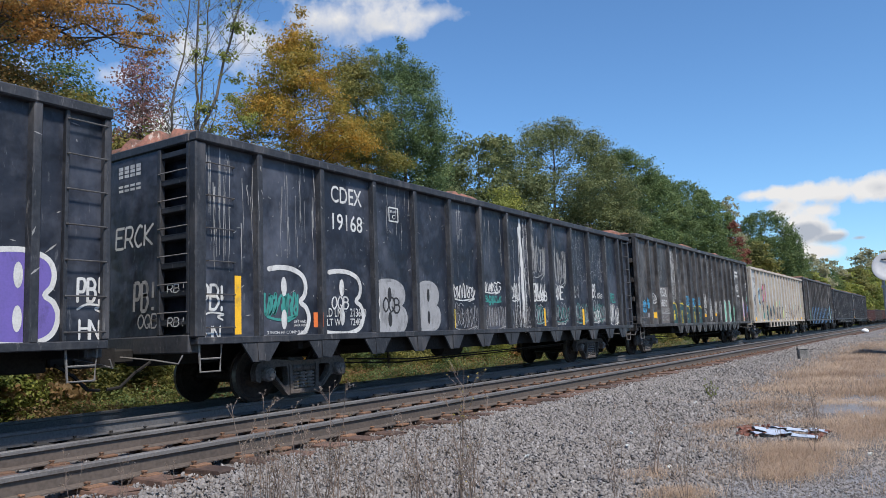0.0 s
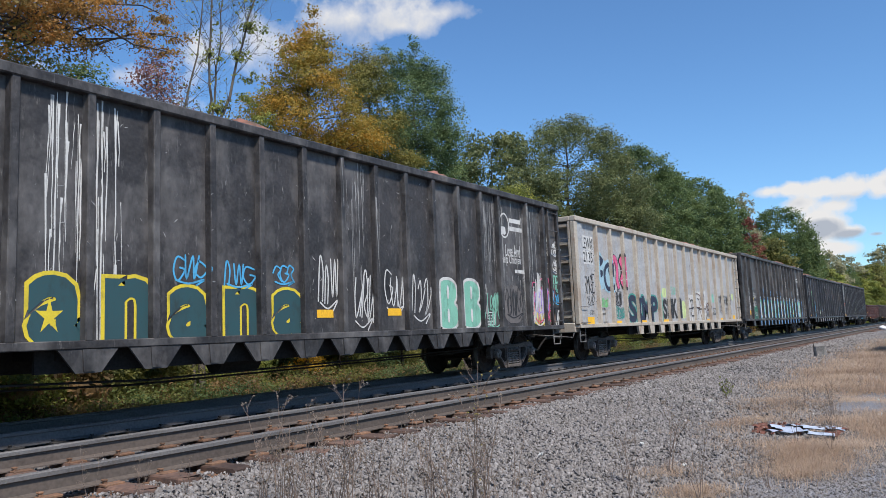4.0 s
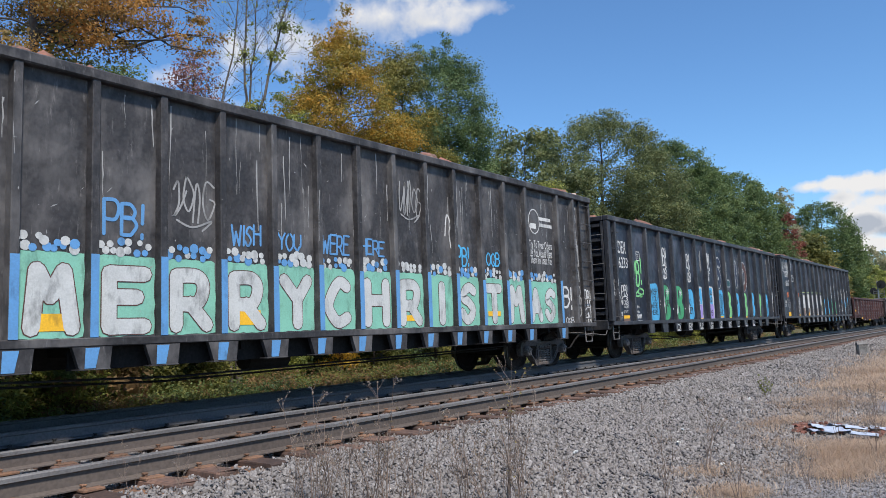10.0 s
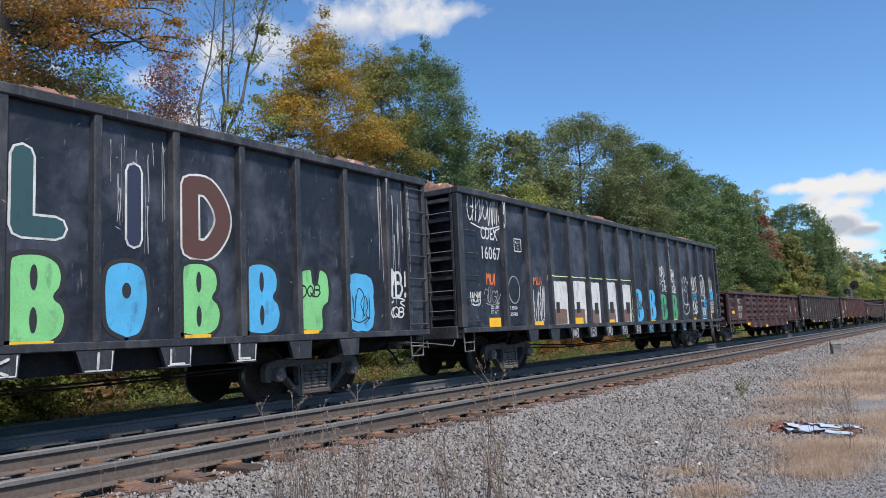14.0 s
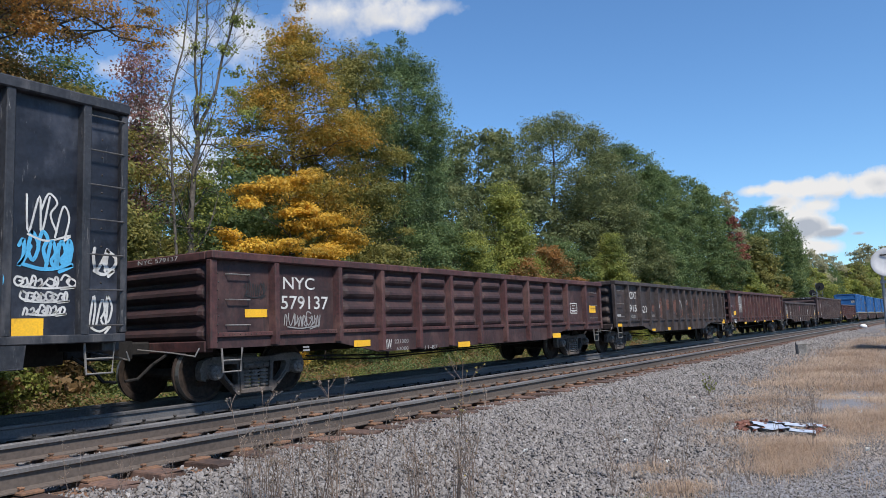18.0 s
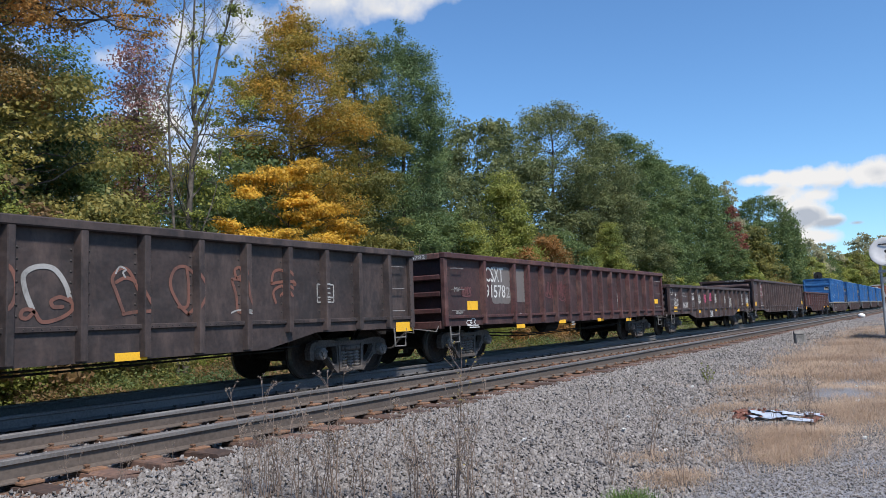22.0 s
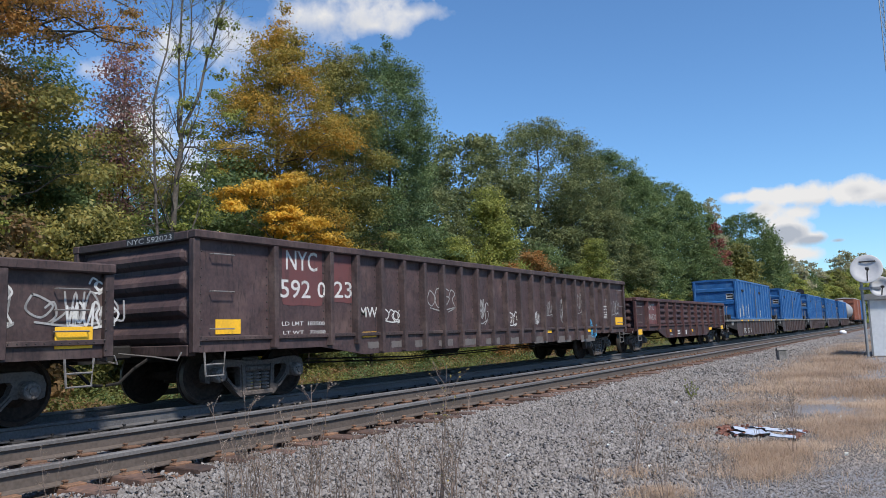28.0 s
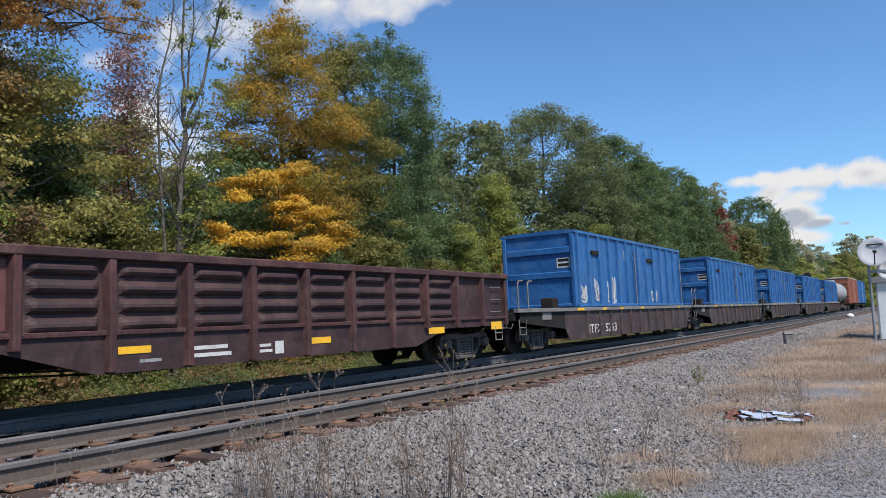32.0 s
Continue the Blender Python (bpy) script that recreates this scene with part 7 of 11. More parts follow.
def greeting(car):
    """Chalk-white letters on mint panels between blue posts, with foam dabbed along the top."""
    rng = random.Random(12)
    bays = [(a, b) for a, b in zip(RIB68[2:14], RIB68[3:15])]
    for ch, (a, b) in zip("MERRYCHRISTM", bays):
        plate(car, MINT, a + 0.085, 1.115, b - 0.085, 2.16, 1, soft=0.05)
        bubble(car, ch, CHALK, MAROON, a + 0.13, 1.13, b - 0.12, 2.04, 3, 0.035)
    a, b = RIB68[14:16]
    plate(car, MINT, a + 0.085, 1.115, b - 0.085, 2.14, 1, soft=0.05)
    bubble(car, "A", CHALK, MAROON, a + 0.12, 1.14, a + 0.74, 2.0, 3, 0.035)
    bubble(car, "S", CHALK, MAROON, a + 0.82, 1.14, b - 0.12, 2.0, 3, 0.035)
    for a, b in bays + [(a, b)]:
        n = int((b - a - 0.2) / 0.12)
        for k in range(n * 2):
            x, z, r = a + 0.12 + (b - a - 0.24) * (k % n + rng.random() * 0.6) / n, (2.20 if k < n else 2.30) + rng.uniform(-0.03, 0.05), rng.uniform(0.04, 0.075)
            y = surface_y(car, z, 3) - 0.0006 * k
            flat_part("spray_dab", car, [(x + r * math.cos(0.628 * i), y, z + r * math.sin(0.628 * i)) for i in range(10)], [tuple(range(10))], CHALK if rng.random() < 0.66 else MID_BLUE)
    for x in RIB68[2:16]:
        part("spray_strip", Geo().box(x - 0.053, x + 0.053, -1.6035, -1.601, 1.112, rng.uniform(2.08, 2.2)), MID_BLUE, car, "blue sprayed post face")
        part("spray_strip", Geo().prism([(x - 0.11, 0.985), (x + 0.07, 0.985), (x + 0.02, 0.735), (x - 0.12, 0.735)], "y", -1.6045, -1.6025), MID_BLUE, car, "blue sprayed gusset face")


greeting(tall_e)
letters(tall_e, "WISH", MID_BLUE, 6.74, 2.44, 7.30, 2.74)
tag(tall_e, DULL_WHITE, 5.75, 2.59, 6.39, 3.36, 0.020, 4)
letters(tall_e, "PB!", MID_BLUE, 4.76, 2.42, 5.35, 2.85)
reflector(tall_e, 3.83, 1.20, 4.29, 1.41)
reflector(tall_e, 6.79, 1.23, 7.26, 1.45)
letters(tall_e, "WERE", MID_BLUE, 8.58, 2.40, 9.25, 2.72)
letters(tall_e, "HERE", MID_BLUE, 9.53, 2.45, 10.16, 2.74)
letters(tall_e, "YOU", MID_BLUE, 7.62, 2.42, 8.13, 2.70)
tag(tall_e, DULL_WHITE, 10.60, 3.17, 11.23, 3.94, 0.020, 5)
tag(tall_e, WHITE_PAINT, 12.05, 2.75, 12.25, 3.42, 0.025, 1)
letters(tall_e, "PB!", SKY_BLUE, 12.44, 2.40, 12.90, 2.80)
letters(tall_e, "OQB", SKY_BLUE, 13.55, 2.43, 14.11, 2.73)
ring(tall_e, WHITE_PAINT, 15.48, 3.33, 15.99, 3.93, 0.012)
plate(tall_e, WHITE_PAINT, 15.55, 3.45, 15.83, 3.58, 1, soft=0.00)
word_bars(tall_e, WHITE_PAINT, 15.98, 3.49, 16.63, 3.81, 2)
letters(tall_e, "Try To Treat Others", WHITE_PAINT, 15.45, 2.91, 16.57, 3.16)
letters(tall_e, "As You Would Want", WHITE_PAINT, 15.49, 2.75, 16.56, 2.97)
letters(tall_e, "Them To Treat You", WHITE_PAINT, 15.48, 2.58, 16.54, 2.78)
letters(tall_e, "S", DULL_WHITE, 17.84, 3.75, 18.00, 4.22)
letters(tall_e, "A", DULL_WHITE, 17.84, 3.14, 17.99, 3.64)
letters(tall_e, "M", DULL_WHITE, 17.85, 2.63, 18.01, 3.19)
letters(tall_e, "A", DULL_WHITE, 17.86, 2.21, 18.02, 2.65)
letters(tall_e, "O", DULL_WHITE, 17.86, 1.81, 18.04, 2.09)
letters(tall_e, "8", DULL_WHITE, 17.87, 1.29, 18.08, 1.75)
plate(tall_e, SKY_BLUE, 17.72, 1.05, 17.85, 2.16, 1, soft=0.10)
letters(tall_e, "PB!", WHITE_PAINT, 18.25, 1.56, 18.62, 1.99)
tag(tall_e, WHITE_PAINT, 18.25, 1.39, 18.62, 1.52, 0.020, 1)
letters(tall_e, "HN", WHITE_PAINT, 18.25, 1.09, 18.59, 1.36)
letters(tall_e, "B!", WHITE_PAINT, 17.05, 1.50, 17.55, 2.07)
letters(tall_e, "OQB", WHITE_PAINT, 17.13, 1.09, 17.58, 1.26)
reflector(tall_e, 10.63, 1.24, 11.10, 1.35)
reflector(tall_e, 13.53, 1.31, 14.03, 1.42)
streaks(tall_e, DULL_WHITE, 3.0, 2.6, 18.0, 4.4, 60, 0.012)
specks(tall_e, DULL_WHITE, 0.4, 1.3, 18.2, 4.3, 200, 0.018)
letters(tall_f, "CDEX", WHITE_PAINT, 0.62, 3.14, 1.40, 3.52)
letters(tall_f, "16233", WHITE_PAINT, 0.70, 2.70, 1.47, 3.03)
letters(tall_f, "PB!", LIME, 1.77, 2.23, 2.52, 3.01)
tag(tall_f, LIME, 1.75, 1.85, 2.49, 2.16, 0.040, 2)
frame_mark(tall_f, WHITE_PAINT, 2.16, 2.99, 2.42, 3.26, clearance=True)
letters(tall_f, "PB!", WHITE_PAINT, 0.89, 1.87, 1.33, 2.20)
tag(tall_f, WHITE_PAINT, 0.89, 1.74, 1.33, 1.85, 0.020, 1)
letters(tall_f, "HN", WHITE_PAINT, 0.64, 1.61, 0.91, 1.83)
letters(tall_f, "OQB", WHITE_PAINT, 0.99, 1.60, 1.35, 1.73)
letters(tall_f, "LD LMT", WHITE_PAINT, 0.99, 1.50, 1.37, 1.58)
letters(tall_f, "LT WT", WHITE_PAINT, 0.97, 1.35, 1.29, 1.43)
letters(tall_f, "213200", WHITE_PAINT, 1.71, 1.50, 2.15, 1.58)
letters(tall_f, "72800", WHITE_PAINT, 1.76, 1.34, 2.14, 1.42)
plate(tall_f, BROWN_WASH, 0.94, 1.10, 1.40, 1.29, 1, soft=0.00)
plate(tall_f, REFLECTOR, 0.95, 1.19, 1.39, 1.28, 2, soft=0.00)
tag(tall_f, WHITE_PAINT, 1.69, 1.19, 2.32, 1.31, 0.016, 7)
word_bars(tall_f, WHITE_PAINT, 1.71, 1.09, 2.33, 1.13, 1)
letters(tall_f, "17", WHITE_PAINT, 0.63, 1.08, 0.88, 1.38)
letters(tall_f, "PB!", WHITE_PAINT, 0.12, 1.99, 0.48, 2.34)
tag(tall_f, WHITE_PAINT, 0.12, 1.85, 0.49, 1.97, 0.020, 1)
ring(tall_f, DULL_WHITE, 0.15, 1.32, 0.32, 1.51, 0.020)
plate(tall_f, SKY_BLUE, 2.98, 1.08, 3.79, 2.30, 1, soft=0.25)
letters(tall_f, "WISH", INK, 3.14, 1.94, 3.70, 2.13)
letters(tall_f, "YOU", INK, 3.21, 1.73, 3.70, 1.91)
letters(tall_f, "WERE", INK, 3.13, 1.51, 3.69, 1.68)
letters(tall_f, "HERE", INK, 3.13, 1.30, 3.69, 1.46)
letters(tall_f, "PB!", WHITE_PAINT, 4.17, 2.95, 4.72, 3.52)
tag(tall_f, WHITE_PAINT, 4.17, 2.74, 4.70, 2.95, 0.020, 1)
letters(tall_f, "OQB", WHITE_PAINT, 4.16, 2.49, 4.70, 2.82)
letters(tall_f, "PB!", WHITE_PAINT, 6.48, 2.97, 7.03, 3.47)
tag(tall_f, WHITE_PAINT, 6.47, 2.79, 7.00, 2.97, 0.020, 1)
letters(tall_f, "OQB", WHITE_PAINT, 6.50, 2.45, 7.06, 2.80)
bubble(tall_f, "B", GREEN, INK, 4.10, 1.09, 4.85, 2.30)
bubble(tall_f, "B", GREEN, INK, 5.33, 1.10, 6.14, 2.30)
letters(tall_f, "OQB", INK, 4.20, 1.58, 4.72, 1.78)
star(tall_f, WHITE_PAINT, 4.99, 1.20, 5.43, 1.66, 5)
star(tall_f, WHITE_PAINT, 6.16, 1.24, 6.58, 1.66, 5)
plate(tall_f, SKY_BLUE, 6.45, 1.07, 7.18, 2.18, 1, soft=0.35)
letters(tall_f, "US", INK, 6.53, 1.92, 6.74, 2.10)
letters(tall_f, "AND", INK, 6.51, 1.61, 6.90, 1.81)
letters(tall_f, "THEM", INK, 6.50, 1.31, 7.06, 1.54)
sparkle(tall_f, WHITE_PAINT, 4.62, 2.06, 0.15, 0.17)
sparkle(tall_f, WHITE_PAINT, 5.86, 2.04, 0.14, 0.16)
sparkle(tall_f, WHITE_PAINT, 4.01, 1.62, 0.15, 0.28)
sparkle(tall_f, WHITE_PAINT, 7.59, 1.62, 0.15, 0.40)
sparkle(tall_f, WHITE_PAINT, 8.79, 1.66, 0.16, 0.34)
sparkle(tall_f, WHITE_PAINT, 9.90, 1.66, 0.14, 0.32)
bubble(tall_f, "S", NAVY, WHITE_PAINT, 9.89, 2.27, 10.75, 3.54)
bubble(tall_f, "L", DARK_TEAL, WHITE_PAINT, 11.11, 2.37, 11.87, 3.53)
bubble(tall_f, "I", NAVY, WHITE_PAINT, 12.51, 2.34, 12.92, 3.52)
bubble(tall_f, "D", MAROON, WHITE_PAINT, 13.45, 2.25, 14.32, 3.49)
plate(tall_f, SKY_BLUE, 9.91, 1.05, 10.71, 2.23, 1, soft=0.25)
letters(tall_f, "WISH", INK, 10.08, 1.89, 10.63, 2.07)
letters(tall_f, "YOU", INK, 10.15, 1.68, 10.62, 1.85)
letters(tall_f, "WERE", INK, 10.07, 1.47, 10.62, 1.64)
letters(tall_f, "HERE", INK, 10.07, 1.26, 10.61, 1.42)
bubble(tall_f, "B", LIME, INK, 11.12, 1.09, 11.82, 2.21)
bubble(tall_f, "O", SKY_BLUE, INK, 12.29, 1.12, 12.94, 2.17)
bubble(tall_f, "B", LIME, INK, 13.46, 1.13, 14.14, 2.21)
bubble(tall_f, "B", SKY_BLUE, INK, 14.63, 1.12, 15.31, 2.26)
bubble(tall_f, "P", LIME, INK, 15.72, 1.13, 16.44, 2.21)
letters(tall_f, "OQB", INK, 15.75, 1.73, 16.22, 1.93)
plate(tall_f, SKY_BLUE, 16.85, 1.12, 17.60, 2.17, 1, soft=0.35)
tag(tall_f, INK, 16.91, 1.25, 17.46, 1.90, 0.012, 3)
letters(tall_f, "PB!", WHITE_PAINT, 18.02, 1.78, 18.60, 2.29)
tag(tall_f, WHITE_PAINT, 17.99, 1.58, 18.53, 1.74, 0.020, 1)
letters(tall_f, "OQB", WHITE_PAINT, 17.97, 1.36, 18.51, 1.57)
plate(tall_f, WHITE_PAINT, 7.56, 1.05, 8.16, 2.31, 1, soft=0.05)
plate(tall_f, LILAC, 7.60, 1.15, 8.12, 1.64, 2, soft=0.00)
plate(tall_f, SKY_BLUE, 7.59, 1.65, 8.12, 2.24, 2, soft=0.00)
plate(tall_f, REFLECTOR, 7.60, 1.06, 8.13, 1.13, 2, soft=0.00)
plate(tall_f, LILAC, 8.74, 1.12, 9.44, 1.66, 2, soft=0.20)
plate(tall_f, SKY_BLUE, 8.74, 1.66, 9.36, 2.29, 2, soft=0.10)
plate(tall_f, WHITE_PAINT, 8.71, 1.08, 9.51, 2.34, 1, soft=0.20)
tag(tall_f, INK, 8.76, 2.00, 9.32, 2.24, 0.015, 3)
letters(tall_f, "TMB", INK, 8.79, 1.23, 9.33, 1.42)
tag(tall_f, INK, 8.77, 1.73, 9.30, 1.93, 0.015, 5)
letters(tall_f, "PB!", WHITE_PAINT, 8.70, 3.02, 9.29, 3.57)
tag(tall_f, WHITE_PAINT, 8.70, 2.83, 9.29, 3.04, 0.020, 1)
letters(tall_f, "HN", WHITE_PAINT, 8.72, 2.53, 9.12, 2.85)
tag(tall_f, DULL_WHITE, 8.10, 2.85, 8.27, 3.70, 0.015, 3)
plate(tall_f, REFLECTOR, 9.92, 1.14, 10.59, 1.20, 5, soft=0.00)
plate(tall_f, REFLECTOR, 11.15, 1.07, 11.66, 1.14, 5, soft=0.00)
plate(tall_f, REFLECTOR, 13.50, 1.09, 13.95, 1.16, 5, soft=0.00)
plate(tall_f, REFLECTOR, 15.73, 1.10, 16.15, 1.17, 5, soft=0.00)
streaks(tall_f, DULL_WHITE, 12.31, 2.22, 13.19, 3.90, 14, 0.012)
streaks(tall_f, DULL_WHITE, 17.77, 1.60, 18.76, 4.15, 18, 0.016)
for _k, _c in enumerate("DRUGSKILL"):
    _x = RIBF[4 + _k]
    brush(tall_f, "spray_outline", [[(_x + 0.20, 0.975), (_x + 0.185, 0.745), (_x - 0.16, 0.745)]], WHITE_PAINT, 0.010, -1.6075)
    hand(tall_f, _c, WHITE_PAINT, _x - 0.12, 0.77, _x + 0.14, 0.97, 5, 0.13)
specks(tall_f, DULL_WHITE, 0.4, 1.3, 18.8, 4.0, 200, 0.016)
bubble(tall_g, "B", SKY_BLUE, INK, 11.48, 1.12, 12.17, 2.22)
bubble(tall_g, "B", GREEN, INK, 12.66, 1.11, 13.34, 2.08)
bubble(tall_g, "B", GREEN, INK, 13.85, 1.10, 14.49, 2.08)
letters(tall_g, "OQB", INK, 10.38, 1.51, 10.78, 1.77)
letters(tall_g, "OQB", INK, 12.70, 1.45, 13.14, 1.68)
letters(tall_g, "O", SKY_BLUE, 12.39, 1.81, 12.59, 2.03)
letters(tall_g, "Q", SKY_BLUE, 12.39, 1.45, 12.59, 1.67)
letters(tall_g, "B", SKY_BLUE, 12.40, 1.09, 12.60, 1.31)
letters(tall_g, "PB!", WHITE_PAINT, 12.76, 2.52, 13.27, 3.01)
tag(tall_g, WHITE_PAINT, 12.76, 2.34, 13.27, 2.52, 0.020, 1)
letters(tall_g, "JAC", WHITE_PAINT, 12.87, 2.15, 13.42, 2.38)
letters(tall_g, "PB!", WHITE_PAINT, 13.82, 2.55, 14.29, 3.00)
tag(tall_g, WHITE_PAINT, 13.82, 2.38, 14.28, 2.54, 0.020, 1)
letters(tall_g, "OQB", WHITE_PAINT, 13.89, 2.12, 14.40, 2.38)
streaks(tall_g, WHITE_PAINT, 13.57, 2.20, 13.85, 4.34, 14, 0.016)
reflector(tall_g, 11.54, 1.06, 11.98, 1.14)
reflector(tall_g, 13.83, 1.06, 14.30, 1.16)
reflector(tall_g, 16.08, 1.08, 16.52, 1.18)
tag(tall_g, WHITE_PAINT, 16.04, 2.11, 16.90, 2.83, 0.025, 6)
letters(tall_g, "BILLYORG", SKY_BLUE, 16.02, 1.88, 16.88, 2.10)
tag(tall_g, WHITE_PAINT, 16.03, 1.32, 16.84, 1.85, 0.030, 5)
letters(tall_g, "O", SKY_BLUE, 17.03, 1.81, 17.23, 2.12)
letters(tall_g, "Q", SKY_BLUE, 17.04, 1.45, 17.24, 1.75)
letters(tall_g, "B", SKY_BLUE, 17.04, 1.09, 17.24, 1.38)
ring(tall_g, WHITE_PAINT, 17.30, 1.84, 18.01, 2.90, 0.025)
tag(tall_g, WHITE_PAINT, 17.43, 2.02, 17.88, 2.72, 0.020, 3)
tag(tall_g, SKY_BLUE, 17.77, 1.52, 18.15, 2.06, 0.030, 3)
tag(tall_g, WHITE_PAINT, 17.36, 1.27, 17.92, 1.63, 0.012, 6)
tag(tall_g, SKY_BLUE, 17.55, 1.18, 17.97, 1.41, 0.020, 5)
tag(tall_g, WHITE_PAINT, 18.47, 2.25, 19.06, 2.84, 0.018, 3)
tag(tall_g, SKY_BLUE, 18.41, 1.90, 19.10, 2.37, 0.032, 6)
tag(tall_g, WHITE_PAINT, 18.38, 1.68, 19.14, 1.85, 0.018, 8)
tag(tall_g, WHITE_PAINT, 18.45, 1.51, 19.07, 1.65, 0.018, 8)
tag(tall_g, WHITE_PAINT, 18.49, 1.35, 19.03, 1.48, 0.018, 6)
reflector(tall_g, 16.12, 1.07, 16.58, 1.18)
reflector(tall_g, 18.36, 1.09, 18.74, 1.32)
tag(tall_g, WHITE_PAINT, 19.36, 1.87, 19.67, 2.28, 0.030, 2)
tag(tall_g, WHITE_PAINT, 19.33, 1.12, 19.63, 1.58, 0.020, 3)
word_bars(tall_g, WHITE_PAINT, 17.32, 1.11, 17.99, 1.16, 1)
letters(tall_g, "CDEX", WHITE_PAINT, 1.02, 3.14, 1.74, 3.44)
letters(tall_g, "16067", WHITE_PAINT, 1.03, 2.68, 1.84, 2.98)
tag(tall_g, WHITE_PAINT, 0.48, 3.34, 1.95, 4.21, 0.022, 7)
frame_mark(tall_g, WHITE_PAINT, 2.53, 2.95, 2.86, 3.26, clearance=True)
ring(tall_g, DULL_WHITE, 2.14, 1.66, 2.67, 2.32, 0.015)
letters(tall_g, "MUI", ORANGE_PAINT, 1.17, 2.09, 1.55, 2.35)
letters(tall_g, "MUI", ORANGE_PAINT, 3.39, 2.14, 3.85, 2.34)
tag(tall_g, WHITE_PAINT, 3.10, 1.07, 3.87, 2.05, 0.018, 4)
tag(tall_g, WHITE_PAINT, 0.46, 1.59, 0.86, 1.91, 0.022, 3)
reflector(tall_g, 1.20, 1.06, 1.71, 1.32)
reflector(tall_g, 3.37, 1.04, 3.83, 1.21)
letters(tall_g, "LD LMT", WHITE_PAINT, 1.31, 1.52, 1.67, 1.60)
letters(tall_g, "LT WT", WHITE_PAINT, 1.31, 1.41, 1.63, 1.49)
letters(tall_g, "213500", WHITE_PAINT, 2.09, 1.51, 2.52, 1.59)
letters(tall_g, "72500", WHITE_PAINT, 2.08, 1.36, 2.51, 1.44)
tag(tall_g, DULL_WHITE, 1.02, 1.59, 1.69, 2.01, 0.015, 4)
plate(tall_g, WHITE_PAINT, 4.32, 1.08, 5.30, 2.27, 1, soft=0.05)
plate(tall_g, BROWN_WASH, 4.35, 1.12, 5.20, 1.53, 2, soft=0.05)
plate(tall_g, INK, 4.59, 1.42, 4.79, 1.71, 3, soft=0.00)
plate(tall_g, WHITE_PAINT, 5.52, 1.05, 6.46, 2.31, 1, soft=0.05)
plate(tall_g, BROWN_WASH, 5.55, 1.09, 6.34, 1.53, 2, soft=0.05)
plate(tall_g, INK, 5.83, 1.42, 6.06, 1.72, 3, soft=0.00)
plate(tall_g, WHITE_PAINT, 6.69, 1.02, 7.45, 2.30, 1, soft=0.05)
plate(tall_g, BROWN_WASH, 6.73, 1.06, 7.32, 1.50, 2, soft=0.05)
plate(tall_g, INK, 7.04, 1.38, 7.29, 1.71, 3, soft=0.00)
plate(tall_g, WHITE_PAINT, 7.77, 1.04, 8.68, 2.34, 1, soft=0.05)
plate(tall_g, BROWN_WASH, 7.81, 1.08, 8.54, 1.52, 2, soft=0.05)
plate(tall_g, INK, 8.15, 1.40, 8.43, 1.74, 3, soft=0.00)
plate(tall_g, WHITE_PAINT, 9.03, 1.06, 9.87, 2.30, 1, soft=0.05)
plate(tall_g, BROWN_WASH, 9.08, 1.11, 9.72, 1.51, 2, soft=0.05)
plate(tall_g, INK, 9.44, 1.38, 9.75, 1.74, 3, soft=0.00)
plate(tall_g, REFLECTOR, 5.60, 1.04, 6.20, 1.28, 3, soft=0.00)
plate(tall_g, REFLECTOR, 7.94, 1.04, 8.46, 1.20, 3, soft=0.00)
bubble(tall_g, "B", SKY_BLUE, INK, 10.15, 1.08, 10.97, 2.22)
for _k, _c in enumerate("DRUGSKILL"):
    _x = RIBG[3 + _k]
    if _k < 5:
        plate(tall_g, SILVER, _x - 0.17, 0.735, _x + 0.20, 0.985, 1, soft=0.02)
    hand(tall_g, _c, INK if _k < 5 else SKY_BLUE, _x - 0.12, 0.76, _x + 0.16, 0.97, 5, 0.15)
brush(tall_g, "spray_outline", [[(4.15, 2.30), (4.18, 2.40), (9.98, 2.44), (10.0, 1.60), (9.85, 1.45), (10.0, 1.25), (9.98, 1.12)]], PALE_LIME, 0.014, -1.4995)
brush(tall_g, "spray_tag", [curve_through([(15.1, 2.45), (15.12, 2.62), (15.25, 2.5), (15.36, 2.80), (15.48, 2.52), (15.62, 2.78), (15.66, 2.55), (15.85, 2.6), (15.72, 2.42)], 2), curve_through([(15.2, 2.35), (15.12, 2.0), (15.25, 1.75), (15.6, 1.7), (15.7, 2.0), (15.55, 2.4)]), curve_through([(15.3, 2.22), (15.42, 2.26), (15.5, 2.18)]),
      curve_through([(15.25, 1.75), (15.1, 1.5), (15.35, 1.32), (15.75, 1.42), (15.85, 1.7), (15.6, 1.66), (15.45, 1.55)])], WHITE_PAINT, 0.016, -1.4975)
specks(tall_g, DULL_WHITE, 0.4, 1.3, 18.8, 4.0, 200, 0.016)
letters(low_a, "NYC", WHITE_PAINT, 1.57, 1.78, 2.33, 1.99)
letters(low_a, "579137", WHITE_PAINT, 1.52, 1.44, 2.68, 1.67)
tag(low_a, DULL_WHITE, 1.58, 1.10, 2.41, 1.38, 0.014, 8)
tag(low_a, INK, 0.72, 1.61, 1.17, 1.89, 0.012, 6)
reflector(low_a, 0.73, 1.31, 1.20, 1.44)
reflector(low_a, 3.33, 0.74, 3.81, 0.86)
reflector(low_a, 6.94, 0.59, 7.46, 0.71)
reflector(low_a, 11.92, 0.65, 12.45, 0.78)
reflector(low_a, 14.74, 1.36, 15.24, 1.59)
frame_mark(low_a, WHITE_PAINT, 13.30, 1.35, 13.78, 1.64)
letters(low_a, "MW", WHITE_PAINT, 4.25, 0.66, 4.49, 0.85)
